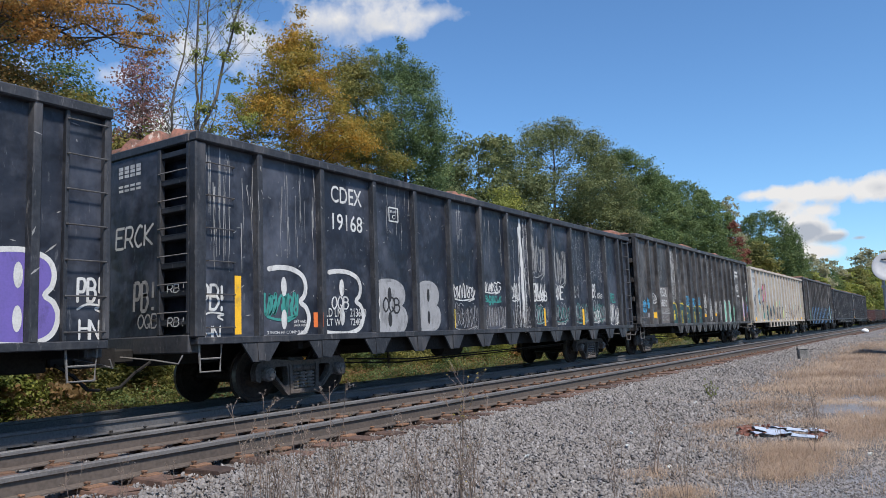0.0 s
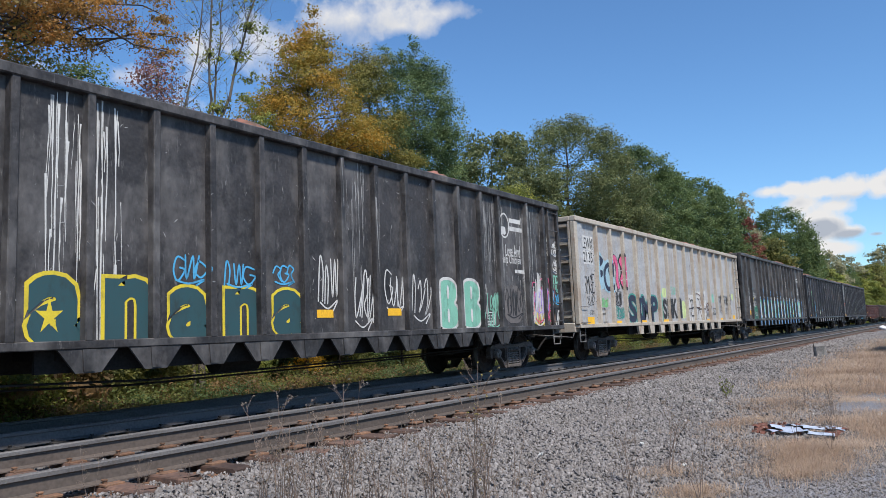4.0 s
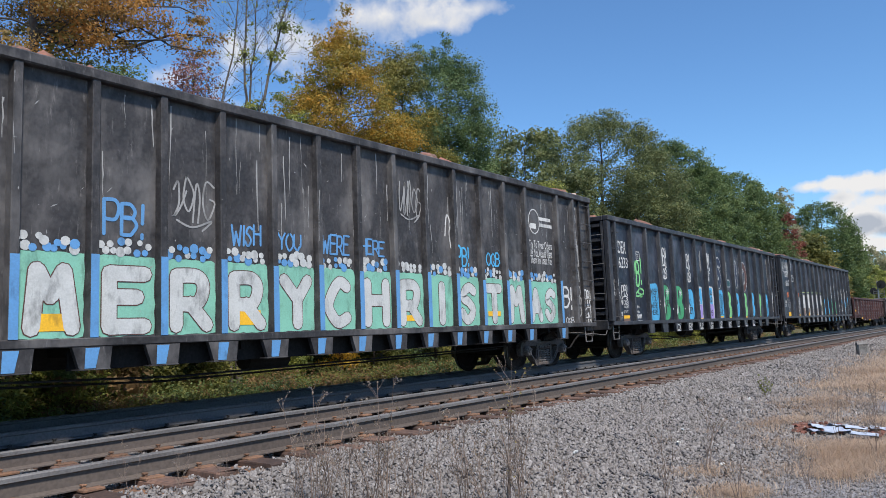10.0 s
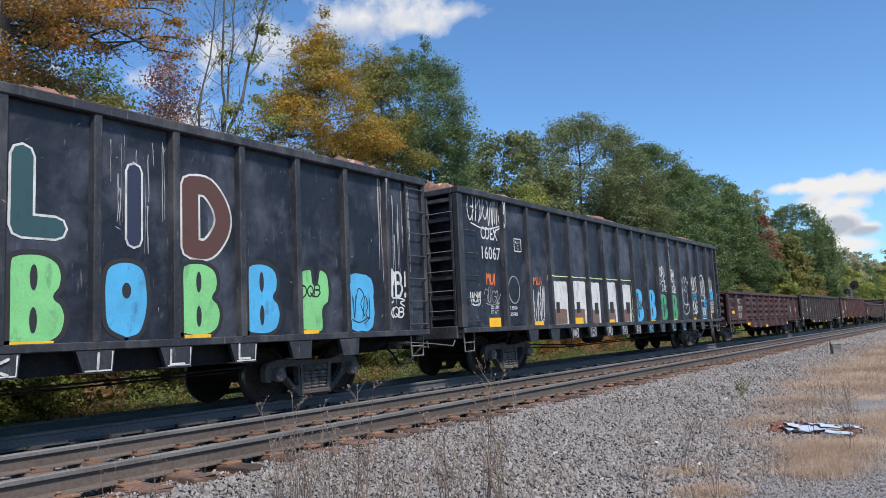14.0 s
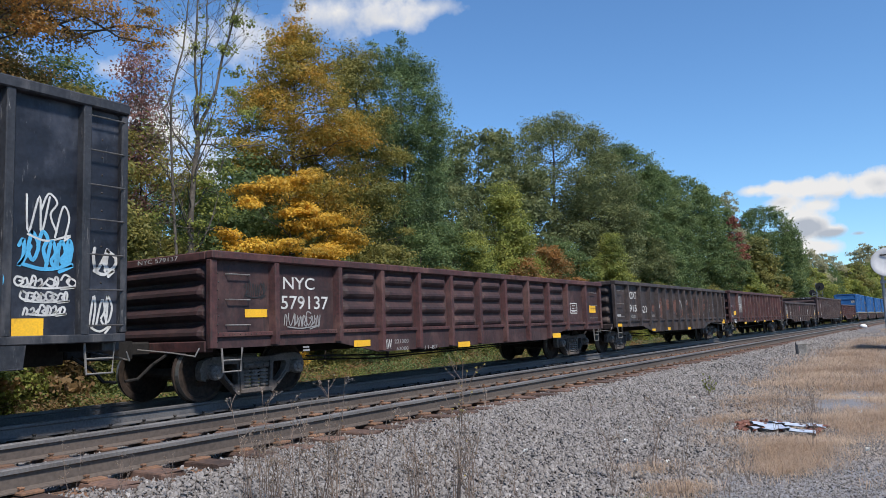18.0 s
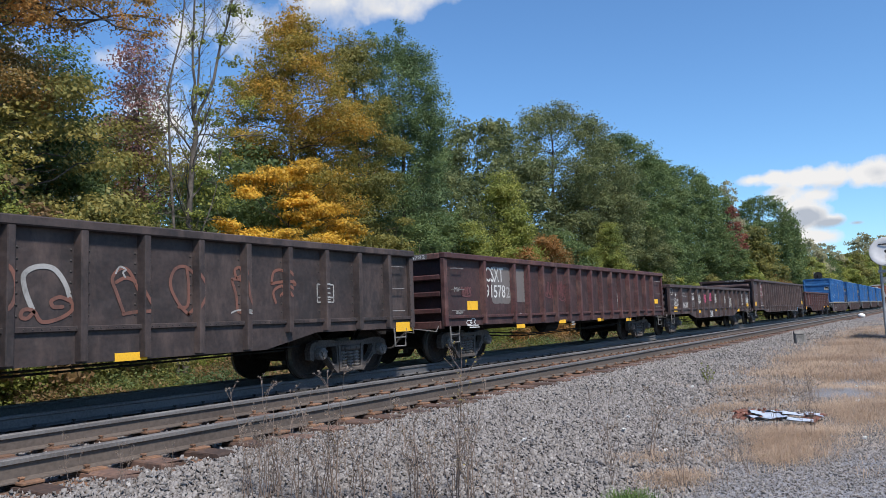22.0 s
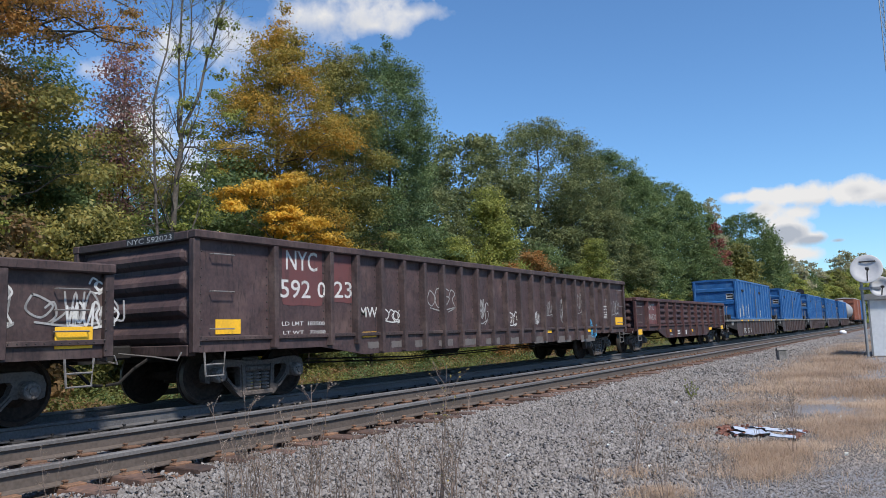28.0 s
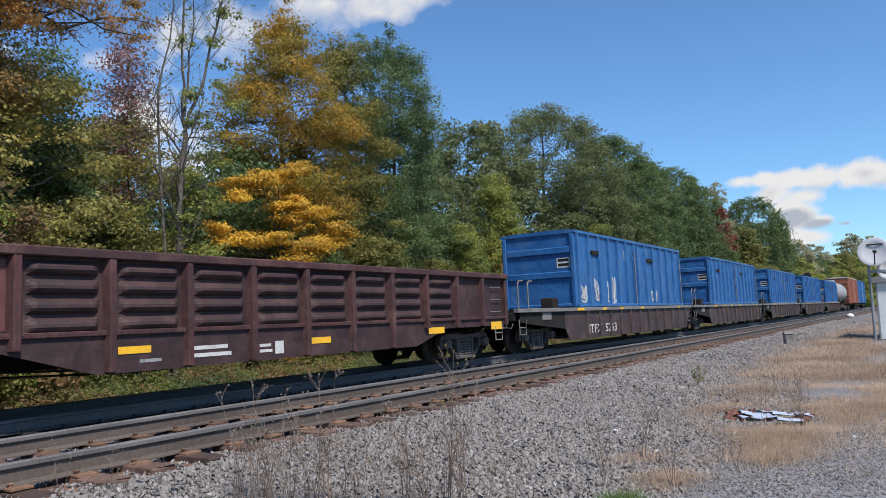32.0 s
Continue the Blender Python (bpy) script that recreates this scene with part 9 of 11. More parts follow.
def crown_tree(name, label, seed, profile, leaves, count, size, clump, n, r0=0.18, flat=0.7, boughs=(), bark=None, lobed=True, core=0.45, limbs=60, lean=(0.0, 0.0), twigs=0):
    """A tree at the origin. profile: (height, crown radius) from low to top; boughs: further clumps (x, y, z, radius)."""
    rng = np.random.default_rng(seed)
    zs, rs = np.array([p[0] for p in profile], float), np.array([p[1] for p in profile], float)
    top = zs[-1]
    fine = np.linspace(zs[0], zs[-1], 200)
    w = np.interp(fine, zs, rs) + 0.25
    z = rng.choice(fine, n, p=w / w.sum())
    big = clump * rng.uniform(0.6, 1.4, n)
    rad = np.maximum(0.05, np.interp(z, zs, rs) - big * 0.55) * rng.random(n) ** core
    an = rng.uniform(0, 2 * math.pi, n)
    lx, ly = lean[0] * z / top, lean[1] * z / top
    c = np.stack([np.cos(an) * rad + lx, np.sin(an) * rad + ly, np.minimum(z, top - big * 0.6 * flat)], 1)
    if boughs:
        extra = np.array(boughs, float)
        c, big = np.concatenate([c, extra[:, :3]]), np.concatenate([big, extra[:, 3]])
    g = Geo()
    axis = [Vector((lean[0] * t + rng.normal() * 0.02 * top * t * (1 - t), lean[1] * t + rng.normal() * 0.02 * top * t * (1 - t), -0.4 + (top * 0.93 + 0.4) * t)) for t in np.linspace(0, 1, 9)]
    g.tube(axis, r0, 8, r0 * 0.12, False)
    pick = np.concatenate([rng.permutation(n)[:limbs], np.arange(n, len(c))])
    for i in pick:
        q = c[i]
        out = math.hypot(q[0], q[1])
        za = max(top * 0.06, q[2] - 0.12 * out - rng.uniform(0.05, 0.5))
        t = min(0.97, za / (top * 0.93))
        k = min(7, int(t * 8))
        a = axis[k] + (axis[k + 1] - axis[k]) * (t * 8 - k)
        r = min(r0 * (1 - t) * 0.5 + 0.010, 0.012 + 0.008 * np.linalg.norm(q - np.array(a)))
        path = bough_path(a, q, rng)
        g.tube([Vector(p) for p in path], r, 5, r * 0.3, False)
        for _ in range(twigs):
            s = path[rng.integers(2, 5)]
            e = s + rng.normal(size=3) * np.array([1, 1, 0.6]) * big[i] * 0.9
            g.tube([Vector(p) for p in bough_path(s, e, rng)], r * 0.35, 3, r * 0.1, False)
    tree = thing(name, label, "tree", "trees beside the railway")
    part("trunk", g.mesh("trunk", bark or BARK, True), None, tree, "bark-covered trunk with forking limbs")
    v, q = leaf_sprays(c, big, count, size, rng, flat, lobed)
    part("crown", raw_mesh("crown", v, q, leaves), None, tree, "crown of small leaves in uneven clumps")
    return tree


def bare_tree(label, seed, stems, leaves, clusters, count, size, bark):
    """A thin tree with several stems, fine upright twigs and a few leaves. stems: (start radius, end radius, points); clusters: leafy places (x, y, z, radius)."""
    rng = np.random.default_rng(seed)
    g, tips = Geo(), []

    def twig(p, d, ln, r, level):
        pts = [p]
        for _ in range(4):
            d = d + rng.normal(size=3) * 0.13 + np.array([0, 0, 0.06])
            d = d / np.linalg.norm(d)
            pts.append(pts[-1] + d * ln / 4)
        g.tube([Vector(q) for q in pts], r, 4 if level == 0 else 3, r * 0.35, False)
        tips.append(pts[-1])
        if level < 2:
            for _ in range(rng.integers(3, 6)):
                i = rng.integers(1, 5)
                e = d * 0.8 + rng.normal(size=3) * 0.55
                twig(pts[i], e / np.linalg.norm(e), ln * rng.uniform(0.4, 0.65), r * 0.5, level + 1)

    for ra, rb, pts in stems:
        n = 14
        line = []
        src = np.array(pts, float)
        u = np.linspace(0, len(src) - 1, n)
        for t in u:
            line.append(np.array([np.interp(t, np.arange(len(src)), src[:, k]) for k in range(3)]) + rng.normal(size=3) * 0.03)
        g.tube([Vector(q) for q in line], ra, 7, rb, False)
        if ra < 0.03:
            continue
        for k in range(4, n):
            for _ in range(2):
                a = rng.uniform(0, 2 * math.pi)
                d = np.array([math.cos(a) * 0.75, math.sin(a) * 0.75, 0.9])
                r = (ra + (rb - ra) * k / n) * 0.32
                twig(line[k], d / np.linalg.norm(d), rng.uniform(0.9, 2.3) * (1.25 - 0.5 * k / n), max(r, 0.007), 0)
    tree = thing("bare_tree", label, "tree", "trees beside the railway")
    part("trunk", g.mesh("trunk", bark, True), None, tree, "slim bark-covered stems with fine bare twigs")
    tips = np.array(tips)
    v1, q1 = leaf_cloud(tips, np.full(len(tips), 0.22), int(count * 0.22), size, rng, 1.0, True)
    cl = np.array(clusters, float)
    v2, q2 = leaf_sprays(cl[:, :3], cl[:, 3], int(count * 0.65), size, rng, 0.8, True, 5)
    part("crown", raw_mesh("crown", np.concatenate([v1, v2]), np.concatenate([q1, q2 + len(v1)]), leaves), None, tree, "sparse yellow-green leaves")
    return tree


def stand(tree, x, y, turn=0.0, scale=1.0):
    tree.matrix_basis = Matrix.Translation((x, y, float(ground_height(x, y)) - 0.1)) @ Matrix.Rotation(radians(turn), 4, "Z") @ Matrix.Diagonal((scale, scale, scale, 1))
    return tree


def another(tree, x, y, turn, scale):
    ob = copy_thing(tree, Matrix.Identity(4))
    return stand(ob, x, y, turn, scale)


def polar(az, y):
    """The place on the line at distance y across the tracks, in the direction az degrees from the track."""
    return y / math.tan(radians(az)), y


# the wood beside the camera, from the big oak to the poplar
left_oak = stand(crown_tree("oak_tree", "big oak with rusty brown leaves and spreading boughs", 41, [(6.6, 1.0), (7.6, 2.4), (9.5, 3.0), (12.5, 3.0), (15.5, 1.4)], LEAF_RUST, 86000, 0.037, 0.80, 96, r0=0.22, flat=0.6, twigs=2,
                            boughs=[(2.2, 0.3, 10.6, 0.6), (2.8, 0.2, 11.0, 0.6), (3.3, 0.1, 10.5, 0.45), (3.7, -0.1, 10.0, 0.45), (4.1, -0.2, 10.3, 0.42), (4.5, -0.2, 9.9, 0.38), (4.8, -0.2, 10.4, 0.34), (3.6, 0.2, 11.5, 0.5), (4.2, 0.0, 11.4, 0.5), (3.1, -0.2, 12.0, 0.6), (4.5, 0.0, 11.0, 0.4), (2.5, -0.3, 9.9, 0.45)]), *polar(66.4, 17.4))
left_oak_low = stand(crown_tree("oak_tree", "dark olive oak behind the train", 42, [(1.0, 2.6), (4.0, 3.3), (7.2, 3.0), (9.6, 1.2)], LEAF_BROWN, 40000, 0.052, 0.80, 84, r0=0.16, flat=0.6, twigs=1), *polar(65.2, 18.6))
green_left = stand(crown_tree("oak_tree", "young dark green oak behind the train", 57, [(0.8, 2.3), (3.5, 2.6), (6.5, 2.0), (9.0, 1.4), (10.0, 0.5)], LEAF_GREEN, 46000, 0.052, 0.85, 95, r0=0.12, flat=0.65, twigs=1), *polar(61.6, 20.8))
purple = stand(crown_tree("ash_tree", "thin ash with purple-brown foliage", 53, [(5.5, 0.9), (7.5, 1.5), (9.2, 1.2), (11.3, 0.4)], LEAF_PURPLE, 6200, 0.050, 0.7, 46, r0=0.08, flat=0.8, twigs=2), *polar(55.7, 21.5))
brown_thicket = stand(crown_tree("maple_tree", "low olive-brown maple thicket behind the train", 58, [(0.5, 2.8), (3.5, 3.2), (6.2, 2.4), (8.0, 1.0)], LEAF_BROWN, 44000, 0.054, 0.9, 95, r0=0.12, flat=0.6, twigs=1), *polar(56.6, 22.6), 0, 1.12)
bare = stand(bare_tree("tall half-bare tree with sparse yellow leaves", 37, [
    (0.11, 0.075, [(0, 0, -0.4), (0.05, 0, 3.0), (0.2, 0, 6.2), (0.42, 0, 7.9)]), (0.05, 0.012, [(0.42, 0, 7.9), (0.42, 0.1, 10.0), (0.52, 0.1, 13.2), (0.7, 0.1, 16.5)]),
    (0.055, 0.012, [(0.42, 0, 7.9), (0.95, -0.2, 9.7), (1.55, -0.2, 11.6), (1.95, -0.3, 13.2), (2.6, -0.3, 16.0)]), (0.040, 0.010, [(0.40, 0, 8.4), (0.85, 0.2, 11.0), (1.1, 0.2, 14.5)]),
    (0.055, 0.011, [(-0.15, 0.1, -0.4), (-0.3, 0.1, 4.0), (-0.4, 0.1, 6.6), (-0.5, 0.1, 8.5), (-0.15, 0.1, 10.3), (0.15, 0, 12.2), (0.4, 0, 15.0)]),
    (0.028, 0.008, [(0.5, 0, 7.7), (2.0, 0.0, 7.9), (3.2, 0.1, 8.3), (4.6, 0.2, 8.1)]), (0.022, 0.006, [(2.4, 0.0, 8.0), (3.5, -0.2, 8.6), (4.4, -0.2, 8.7)])], LEAF_LIME,
    [(0.1, 0, 5.0, 0.6), (1.0, 0, 5.6, 0.7), (-0.7, 0.2, 5.2, 0.6), (0.6, 0.2, 6.4, 0.5), (1.3, 0.1, 7.2, 0.5), (0.9, -0.2, 8.3, 0.45), (0.5, 0, 9.0, 0.45), (1.5, -0.2, 9.4, 0.45), (1.3, -0.2, 10.8, 0.4), (1.8, -0.3, 12.0, 0.45), (2.2, -0.3, 13.4, 0.4), (-0.2, 0, 3.8, 0.7), (0.9, -0.3, 3.9, 0.8),
     (0.5, 0.1, 10.6, 0.35), (2.2, 0.1, 10.4, 0.4), (2.6, 0.2, 9.2, 0.5)], 9000, 0.048, BARK_PALE), *polar(52.55, 18.4))
maple = stand(crown_tree("maple_tree", "tall maple turning orange and brown beside the tracks", 11, [(3.0, 1.8), (6.5, 3.0), (9.0, 3.4), (11.3, 3.1), (13.2, 2.1), (14.8, 1.1)], LEAF_ORANGE, 96000, 0.054, 1.0, 150, r0=0.2, flat=0.62, twigs=1, limbs=80,
                      boughs=[(-0.3, 0.1, 14.6, 0.75), (0.3, 0.3, 15.3, 0.6), (-0.9, 0.2, 13.9, 0.7), (0.7, -0.2, 14.4, 0.6), (0.1, -0.2, 15.9, 0.5), (-2.9, 0.2, 9.0, 0.7), (-3.2, 0.0, 8.2, 0.6), (2.7, 0, 12.2, 0.6)]), *polar(44.6, 22.6))
gold = stand(crown_tree("maple_tree", "young maple with tiers of bright golden leaves", 12, [(1.0, 1.4), (3.0, 2.0), (5.5, 1.4), (7.4, 0.5)], LEAF_GOLD, 30000, 0.050, 0.6, 12, r0=0.1, flat=0.42, twigs=1,
                     boughs=[(-1.9, -0.2, 6.7, 0.75), (-1.2, -0.3, 7.0, 0.7), (-0.4, -0.4, 7.2, 0.75), (0.5, -0.4, 7.5, 0.7), (1.1, -0.2, 7.7, 0.6), (1.0, -0.3, 6.0, 0.7), (1.8, -0.4, 6.1, 0.65), (0.2, -0.4, 6.3, 0.6), (-2.4, -0.3, 6.2, 0.6),
                             (2.5, -0.3, 5.5, 0.75), (3.0, -0.3, 5.2, 0.7), (2.0, -0.5, 4.9, 0.75), (1.2, -0.5, 4.8, 0.8), (0.3, -0.6, 4.7, 0.75), (-0.6, -0.6, 4.9, 0.7), (-1.7, -0.5, 4.8, 0.75), (-2.6, -0.4, 4.7, 0.75), (-3.1, -0.3, 5.1, 0.6), (0.6, -0.4, 5.5, 0.6)]), *polar(45.1, 19.6))
olive_tree = stand(crown_tree("maple_tree", "slim olive and gold maple behind the train", 13, [(1.0, 2.1), (6.0, 2.7), (10.5, 2.3), (13.5, 1.4), (15.4, 0.5)], LEAF_OLIVE, 66000, 0.056, 0.85, 130, r0=0.15, flat=0.62, twigs=1, limbs=70), *polar(39.9, 23.0))
poplar = stand(crown_tree("poplar_tree", "tall dark green poplar with a ragged outline", 23, [(1.0, 2.6), (6.0, 3.2), (10.5, 3.4), (14.0, 2.7), (16.5, 1.4)], LEAF_POPLAR, 118000, 0.056, 0.72, 220, r0=0.22, flat=1.3, limbs=90, twigs=1,
                       boughs=[(-2.3, 0, 15.9, 0.55), (-2.35, 0, 16.6, 0.38), (-2.3, 0, 14.8, 0.7), (-1.2, 0, 16.0, 0.5), (-1.1, 0, 16.7, 0.35), (0.05, 0, 17.4, 0.5), (0.15, 0, 18.0, 0.32), (0.3, 0, 16.6, 0.6), (1.1, 0, 15.9, 0.5), (1.5, -0.1, 16.3, 0.4), (1.6, -0.1, 15.5, 0.55),
                               (2.3, -0.2, 14.4, 0.5), (2.5, -0.2, 13.6, 0.6), (2.9, -0.3, 14.6, 0.35), (2.8, -0.3, 13.0, 0.6), (2.95, -0.3, 11.6, 0.6), (2.8, -0.3, 10.3, 0.6)]), *polar(36.3, 24))
# the green oaks further along
oak = stand(crown_tree("oak_tree", "broad dull green oak tree", 61, [(1.0, 5.5), (6.0, 7.4), (11.0, 8.2), (15.5, 7.5), (18.5, 5.4), (20.8, 2.4)], LEAF_OAK, 110000, 0.092, 1.15, 420, r0=0.34, flat=0.8, core=0.2, limbs=90), *polar(24.6, 28), 0, 0.95)
dark = stand(crown_tree("oak_tree", "dark green oak with a rounded top", 67, [(1.0, 5.0), (6.0, 6.0), (12.0, 6.0), (16.5, 4.7), (19.6, 2.2)], LEAF_GREEN, 84000, 0.100, 1.05, 380, r0=0.3, flat=0.95, core=0.2, lobed=False), *polar(19.6, 27))
far_dark = stand(crown_tree("oak_tree", "distant dark green oak tree", 91, [(1.0, 5.0), (6.0, 6.2), (12.0, 6.2), (16.5, 5.0), (19.6, 2.4)], LEAF_GREEN, 52000, 0.130, 1.05, 380, r0=0.28, flat=0.95, core=0.2, lobed=False, limbs=40), *polar(15.6, 29), 0, 1.06)
far_oak = stand(crown_tree("oak_tree", "distant dull green oak tree", 93, [(1.0, 5.0), (6.0, 6.5), (12.0, 6.4), (15.8, 5.0), (18.0, 2.4)], LEAF_OAK, 48000, 0.132, 1.05, 360, r0=0.28, flat=0.9, core=0.2, lobed=False, limbs=40), *polar(30.4, 30), 0, 0.92)
bush_lime = stand(crown_tree("sapling", "young yellow-green tree with pale tips", 71, [(0.4, 2.6), (3.5, 2.8), (6.5, 2.0), (8.8, 1.0), (10.2, 0.35)], LEAF_LIME, 48000, 0.066, 0.8, 130, r0=0.1, flat=0.75, limbs=40), *polar(28.6, 21.5))
bush_red = stand(crown_tree("sapling", "young tree with red-orange leaves", 73, [(0.3, 2.2), (2.5, 2.4), (5.0, 1.6), (6.6, 0.5)], LEAF_RED, 22000, 0.066, 0.7, 80, r0=0.08, flat=0.7, limbs=30), *polar(25.3, 20.2))
bush_olive = stand(crown_tree("sapling", "olive-green young undergrowth tree", 79, [(0.2, 2.4), (2.5, 2.8), (5.0, 2.0), (6.8, 0.7)], LEAF_OLIVE, 24000, 0.066, 0.8, 90, r0=0.09, flat=0.65, limbs=30), *polar(37.9, 20.0), 0, 0.8)
bush_green = stand(crown_tree("sapling", "dark green young undergrowth tree", 83, [(0.2, 2.4), (2.5, 2.9), (5.0, 2.2), (7.0, 0.7)], LEAF_GREEN, 26000, 0.066, 0.8, 90, r0=0.09, flat=0.65, limbs=30), *polar(48.6, 23.0), 0, 1.3)
bush_brown = stand(crown_tree("sapling", "rusty brown young undergrowth tree", 84, [(0.2, 1.6), (1.8, 1.9), (3.4, 1.3), (4.6, 0.4)], LEAF_BRAMBLE, 12000, 0.056, 0.45, 50, r0=0.06, flat=0.65, limbs=30), *polar(61.8, 18.6), 0, 1.0)
far_lime = stand(crown_tree("sapling", "distant yellow-green young tree", 95, [(0.3, 3.2), (4.0, 3.4), (7.0, 2.2), (9.2, 0.7)], LEAF_LIME, 14000, 0.14, 1.0, 90, r0=0.1, flat=0.7, lobed=False, limbs=20), *polar(16.0, 22), 0, 0.55)
far_olive = stand(crown_tree("sapling", "distant olive-brown young tree", 97, [(0.3, 3.2), (4.0, 3.4), (7.0, 2.2), (9.2, 0.7)], LEAF_OLIVE, 14000, 0.14, 1.0, 90, r0=0.1, flat=0.7, lobed=False, limbs=20), *polar(13.6, 22.5), 0, 0.6)
crimson = stand(crown_tree("maple_tree", "slim distant crimson maple", 96, [(5.0, 1.4), (9.0, 2.0), (13.0, 1.6), (16.2, 0.5)], LEAF_CRIMSON, 6000, 0.14, 0.7, 44, r0=0.14, flat=0.8, lobed=False, limbs=20), *polar(11.95, 24))
pale_tree = stand(crown_tree("ash_tree", "distant pale thin-leaved tree", 98, [(8.0, 2.2), (14.0, 3.2), (18.0, 2.4), (22.0, 0.8)], LEAF_PALE, 5200, 0.15, 0.9, 60, r0=0.17, flat=0.8, lobed=False, limbs=50), *polar(12.3, 27.5))
far_pale = stand(crown_tree("ash_tree", "far-off pale yellow-green tree", 99, [(2.0, 4.5), (8.0, 5.5), (13.0, 4.6), (16.6, 1.5)], LEAF_PALE, 9000, 0.24, 1.2, 90, r0=0.2, flat=0.7, lobed=False, limbs=30), *polar(7.1, 23.5))
# the line of trees goes on along the railway: tree, direction, distance across, turn, size
PLACES = [
    (far_oak, 66.0, 30, 10, 0.5), (far_oak, 58.5, 31, 250, 0.44), (far_dark, 53.0, 32, 260, 0.46), (far_oak, 48.0, 33, 120, 0.56), (far_dark, 43.0, 34, 80, 0.6), (far_oak, 38.5, 36, 20, 0.62),
    (bush_green, 45.6, 24.4, 200, 1.2), (bush_green, 51.2, 22.6, 120, 1.05), (bush_olive, 53.9, 20.4, 160, 0.72), (bush_lime, 50.2, 19.2, 90, 0.42), (bush_lime, 53.0, 19.6, 20, 0.38), (bush_green, 58.6, 18.9, 30, 0.52), (bush_brown, 63.8, 18.2, 60, 0.9), (bush_lime, 67.4, 16.2, 60, 0.66), (bush_lime, 64.8, 17.0, 150, 0.42), (bush_brown, 65.4, 16.2, 200, 1.15), (bush_olive, 57.6, 18.4, 80, 0.8),
    (bush_olive, 56.4, 19.6, 250, 0.62), (bush_green, 66.0, 19.0, 75, 0.7), (bush_olive, 71.0, 18, 30, 0.9), (bush_green, 60.2, 19.4, 300, 0.62),
    (bush_green, 41.8, 21.2, 70, 0.72), (bush_olive, 42.6, 20.0, 120, 0.62), (bush_green, 35.2, 21.6, 70, 0.95), (bush_green, 32.6, 22.0, 150, 1.05), (bush_olive, 33.6, 20.6, 30, 0.7), (far_oak, 34.0, 29, 20, 0.62),
    (bush_lime, 31.0, 20.6, 10, 0.66), (bush_olive, 29.6, 22.6, 10, 1.0), (bush_red, 27.3, 20.0, 200, 0.85), (bush_red, 26.2, 19.6, 60, 0.7), (bush_lime, 27.6, 21.4, 300, 0.8), (bush_red, 23.3, 20.0, 100, 0.72), (bush_lime, 22.2, 20.6, 160, 0.62), (bush_green, 24.4, 22.2, 40, 1.1), (bush_lime, 20.6, 21.2, 220, 0.85), (bush_olive, 21.2, 22.2, 280, 1.0),
    (far_oak, 22.2, 25.5, 75, 0.72), (dark, 17.6, 28.0, 130, 0.98), (far_dark, 14.2, 29.5, 75, 1.02), (far_oak, 18.6, 24.4, 15, 0.55),
    (far_lime, 18.7, 21.2, 200, 0.5), (far_olive, 17.3, 21.4, 300, 0.55), (far_lime, 14.8, 21.6, 30, 0.5), (far_dark, 12.9, 24.5, 300, 0.62), (bush_red, 12.6, 22.0, 80, 0.6),
    (far_dark, 9.9, 24.5, 200, 1.06), (far_dark, 9.1, 24.0, 20, 0.86), (far_olive, 10.6, 22.5, 180, 1.45), (far_olive, 10.2, 21.0, 20, 0.9), (far_lime, 11.2, 21.4, 250, 0.9), (bush_red, 9.2, 20.6, 130, 1.0),
    (far_lime, 8.5, 22, 100, 1.3), (far_olive, 7.9, 22, 300, 1.25), (far_lime, 7.2, 21.5, 20, 1.3), (far_dark, 6.4, 22, 130, 0.68), (far_lime, 6.6, 20.5, 40, 1.2), (far_pale, 6.2, 22.5, 90, 1.0),
    (far_lime, 5.7, 20, 200, 1.35), (far_lime, 5.1, 18.5, 340, 1.5), (far_olive, 4.6, 17.5, 100, 1.6), (far_pale, 3.9, 18.5, 40, 1.45), (far_lime, 4.1, 16.5, 60, 1.7), (far_lime, 3.4, 15.0, 20, 1.9), (far_pale, 2.8, 14.5, 140, 1.5), (far_olive, 2.4, 13.0, 60, 2.0), (far_lime, 1.5, 8, 120, 2.0), (far_olive, 0.5, 3.0, 20, 2.0),
]
for _t, _az, _y, _turn, _s in PLACES:
    another(_t, *polar(_az, _y), _turn, _s)


def build_undergrowth():
    """Low weeds and brambles on the bank beyond the train, in drifts of one kind."""
    for name, label, mat, n, seed in (("undergrowth", "green and yellow weeds on the bank behind the tracks", LEAF_WEED, 1100, 1), ("bramble", "brownish brambles on the bank behind the tracks", LEAF_BRAMBLE, 1100, 2),
                                      ("thicket", "dark green low thicket behind the tracks", LEAF_GREEN, 900, 3)):
        rng = np.random.default_rng(seed)
        y = rng.uniform(13.2, 18.0, n)
        az = rng.uniform(5.0, 74.0, n)
        x = y / np.tan(np.radians(az))
        drift = np.sin(0.85 * x + 2.1 * seed + 0.6 * y) + 0.6 * np.sin(2.1 * x - 1.1 * y + seed)
        keep = (x < 150) & (drift > -0.15)
        x, y = x[keep], y[keep]
        r = rng.uniform(0.14, 0.40, len(x)) * np.where(y > 15, 1.6, 0.85)
        c = np.stack([x, y, ground_height(x, y) + r * 0.7], 1)
        v, q = leaf_sprays(c, r, len(x) * 80, 0.036, rng, 0.85, False, 6)
        tagged(new(name, raw_mesh(name, v, q, mat)), label, "undergrowth", kind="stuff")


build_undergrowth()

# ---- ballast stones, weeds and dry grass ----
STONE = bpy.data.materials.new("crushed_ballast_stone")
STONE.use_nodes = True


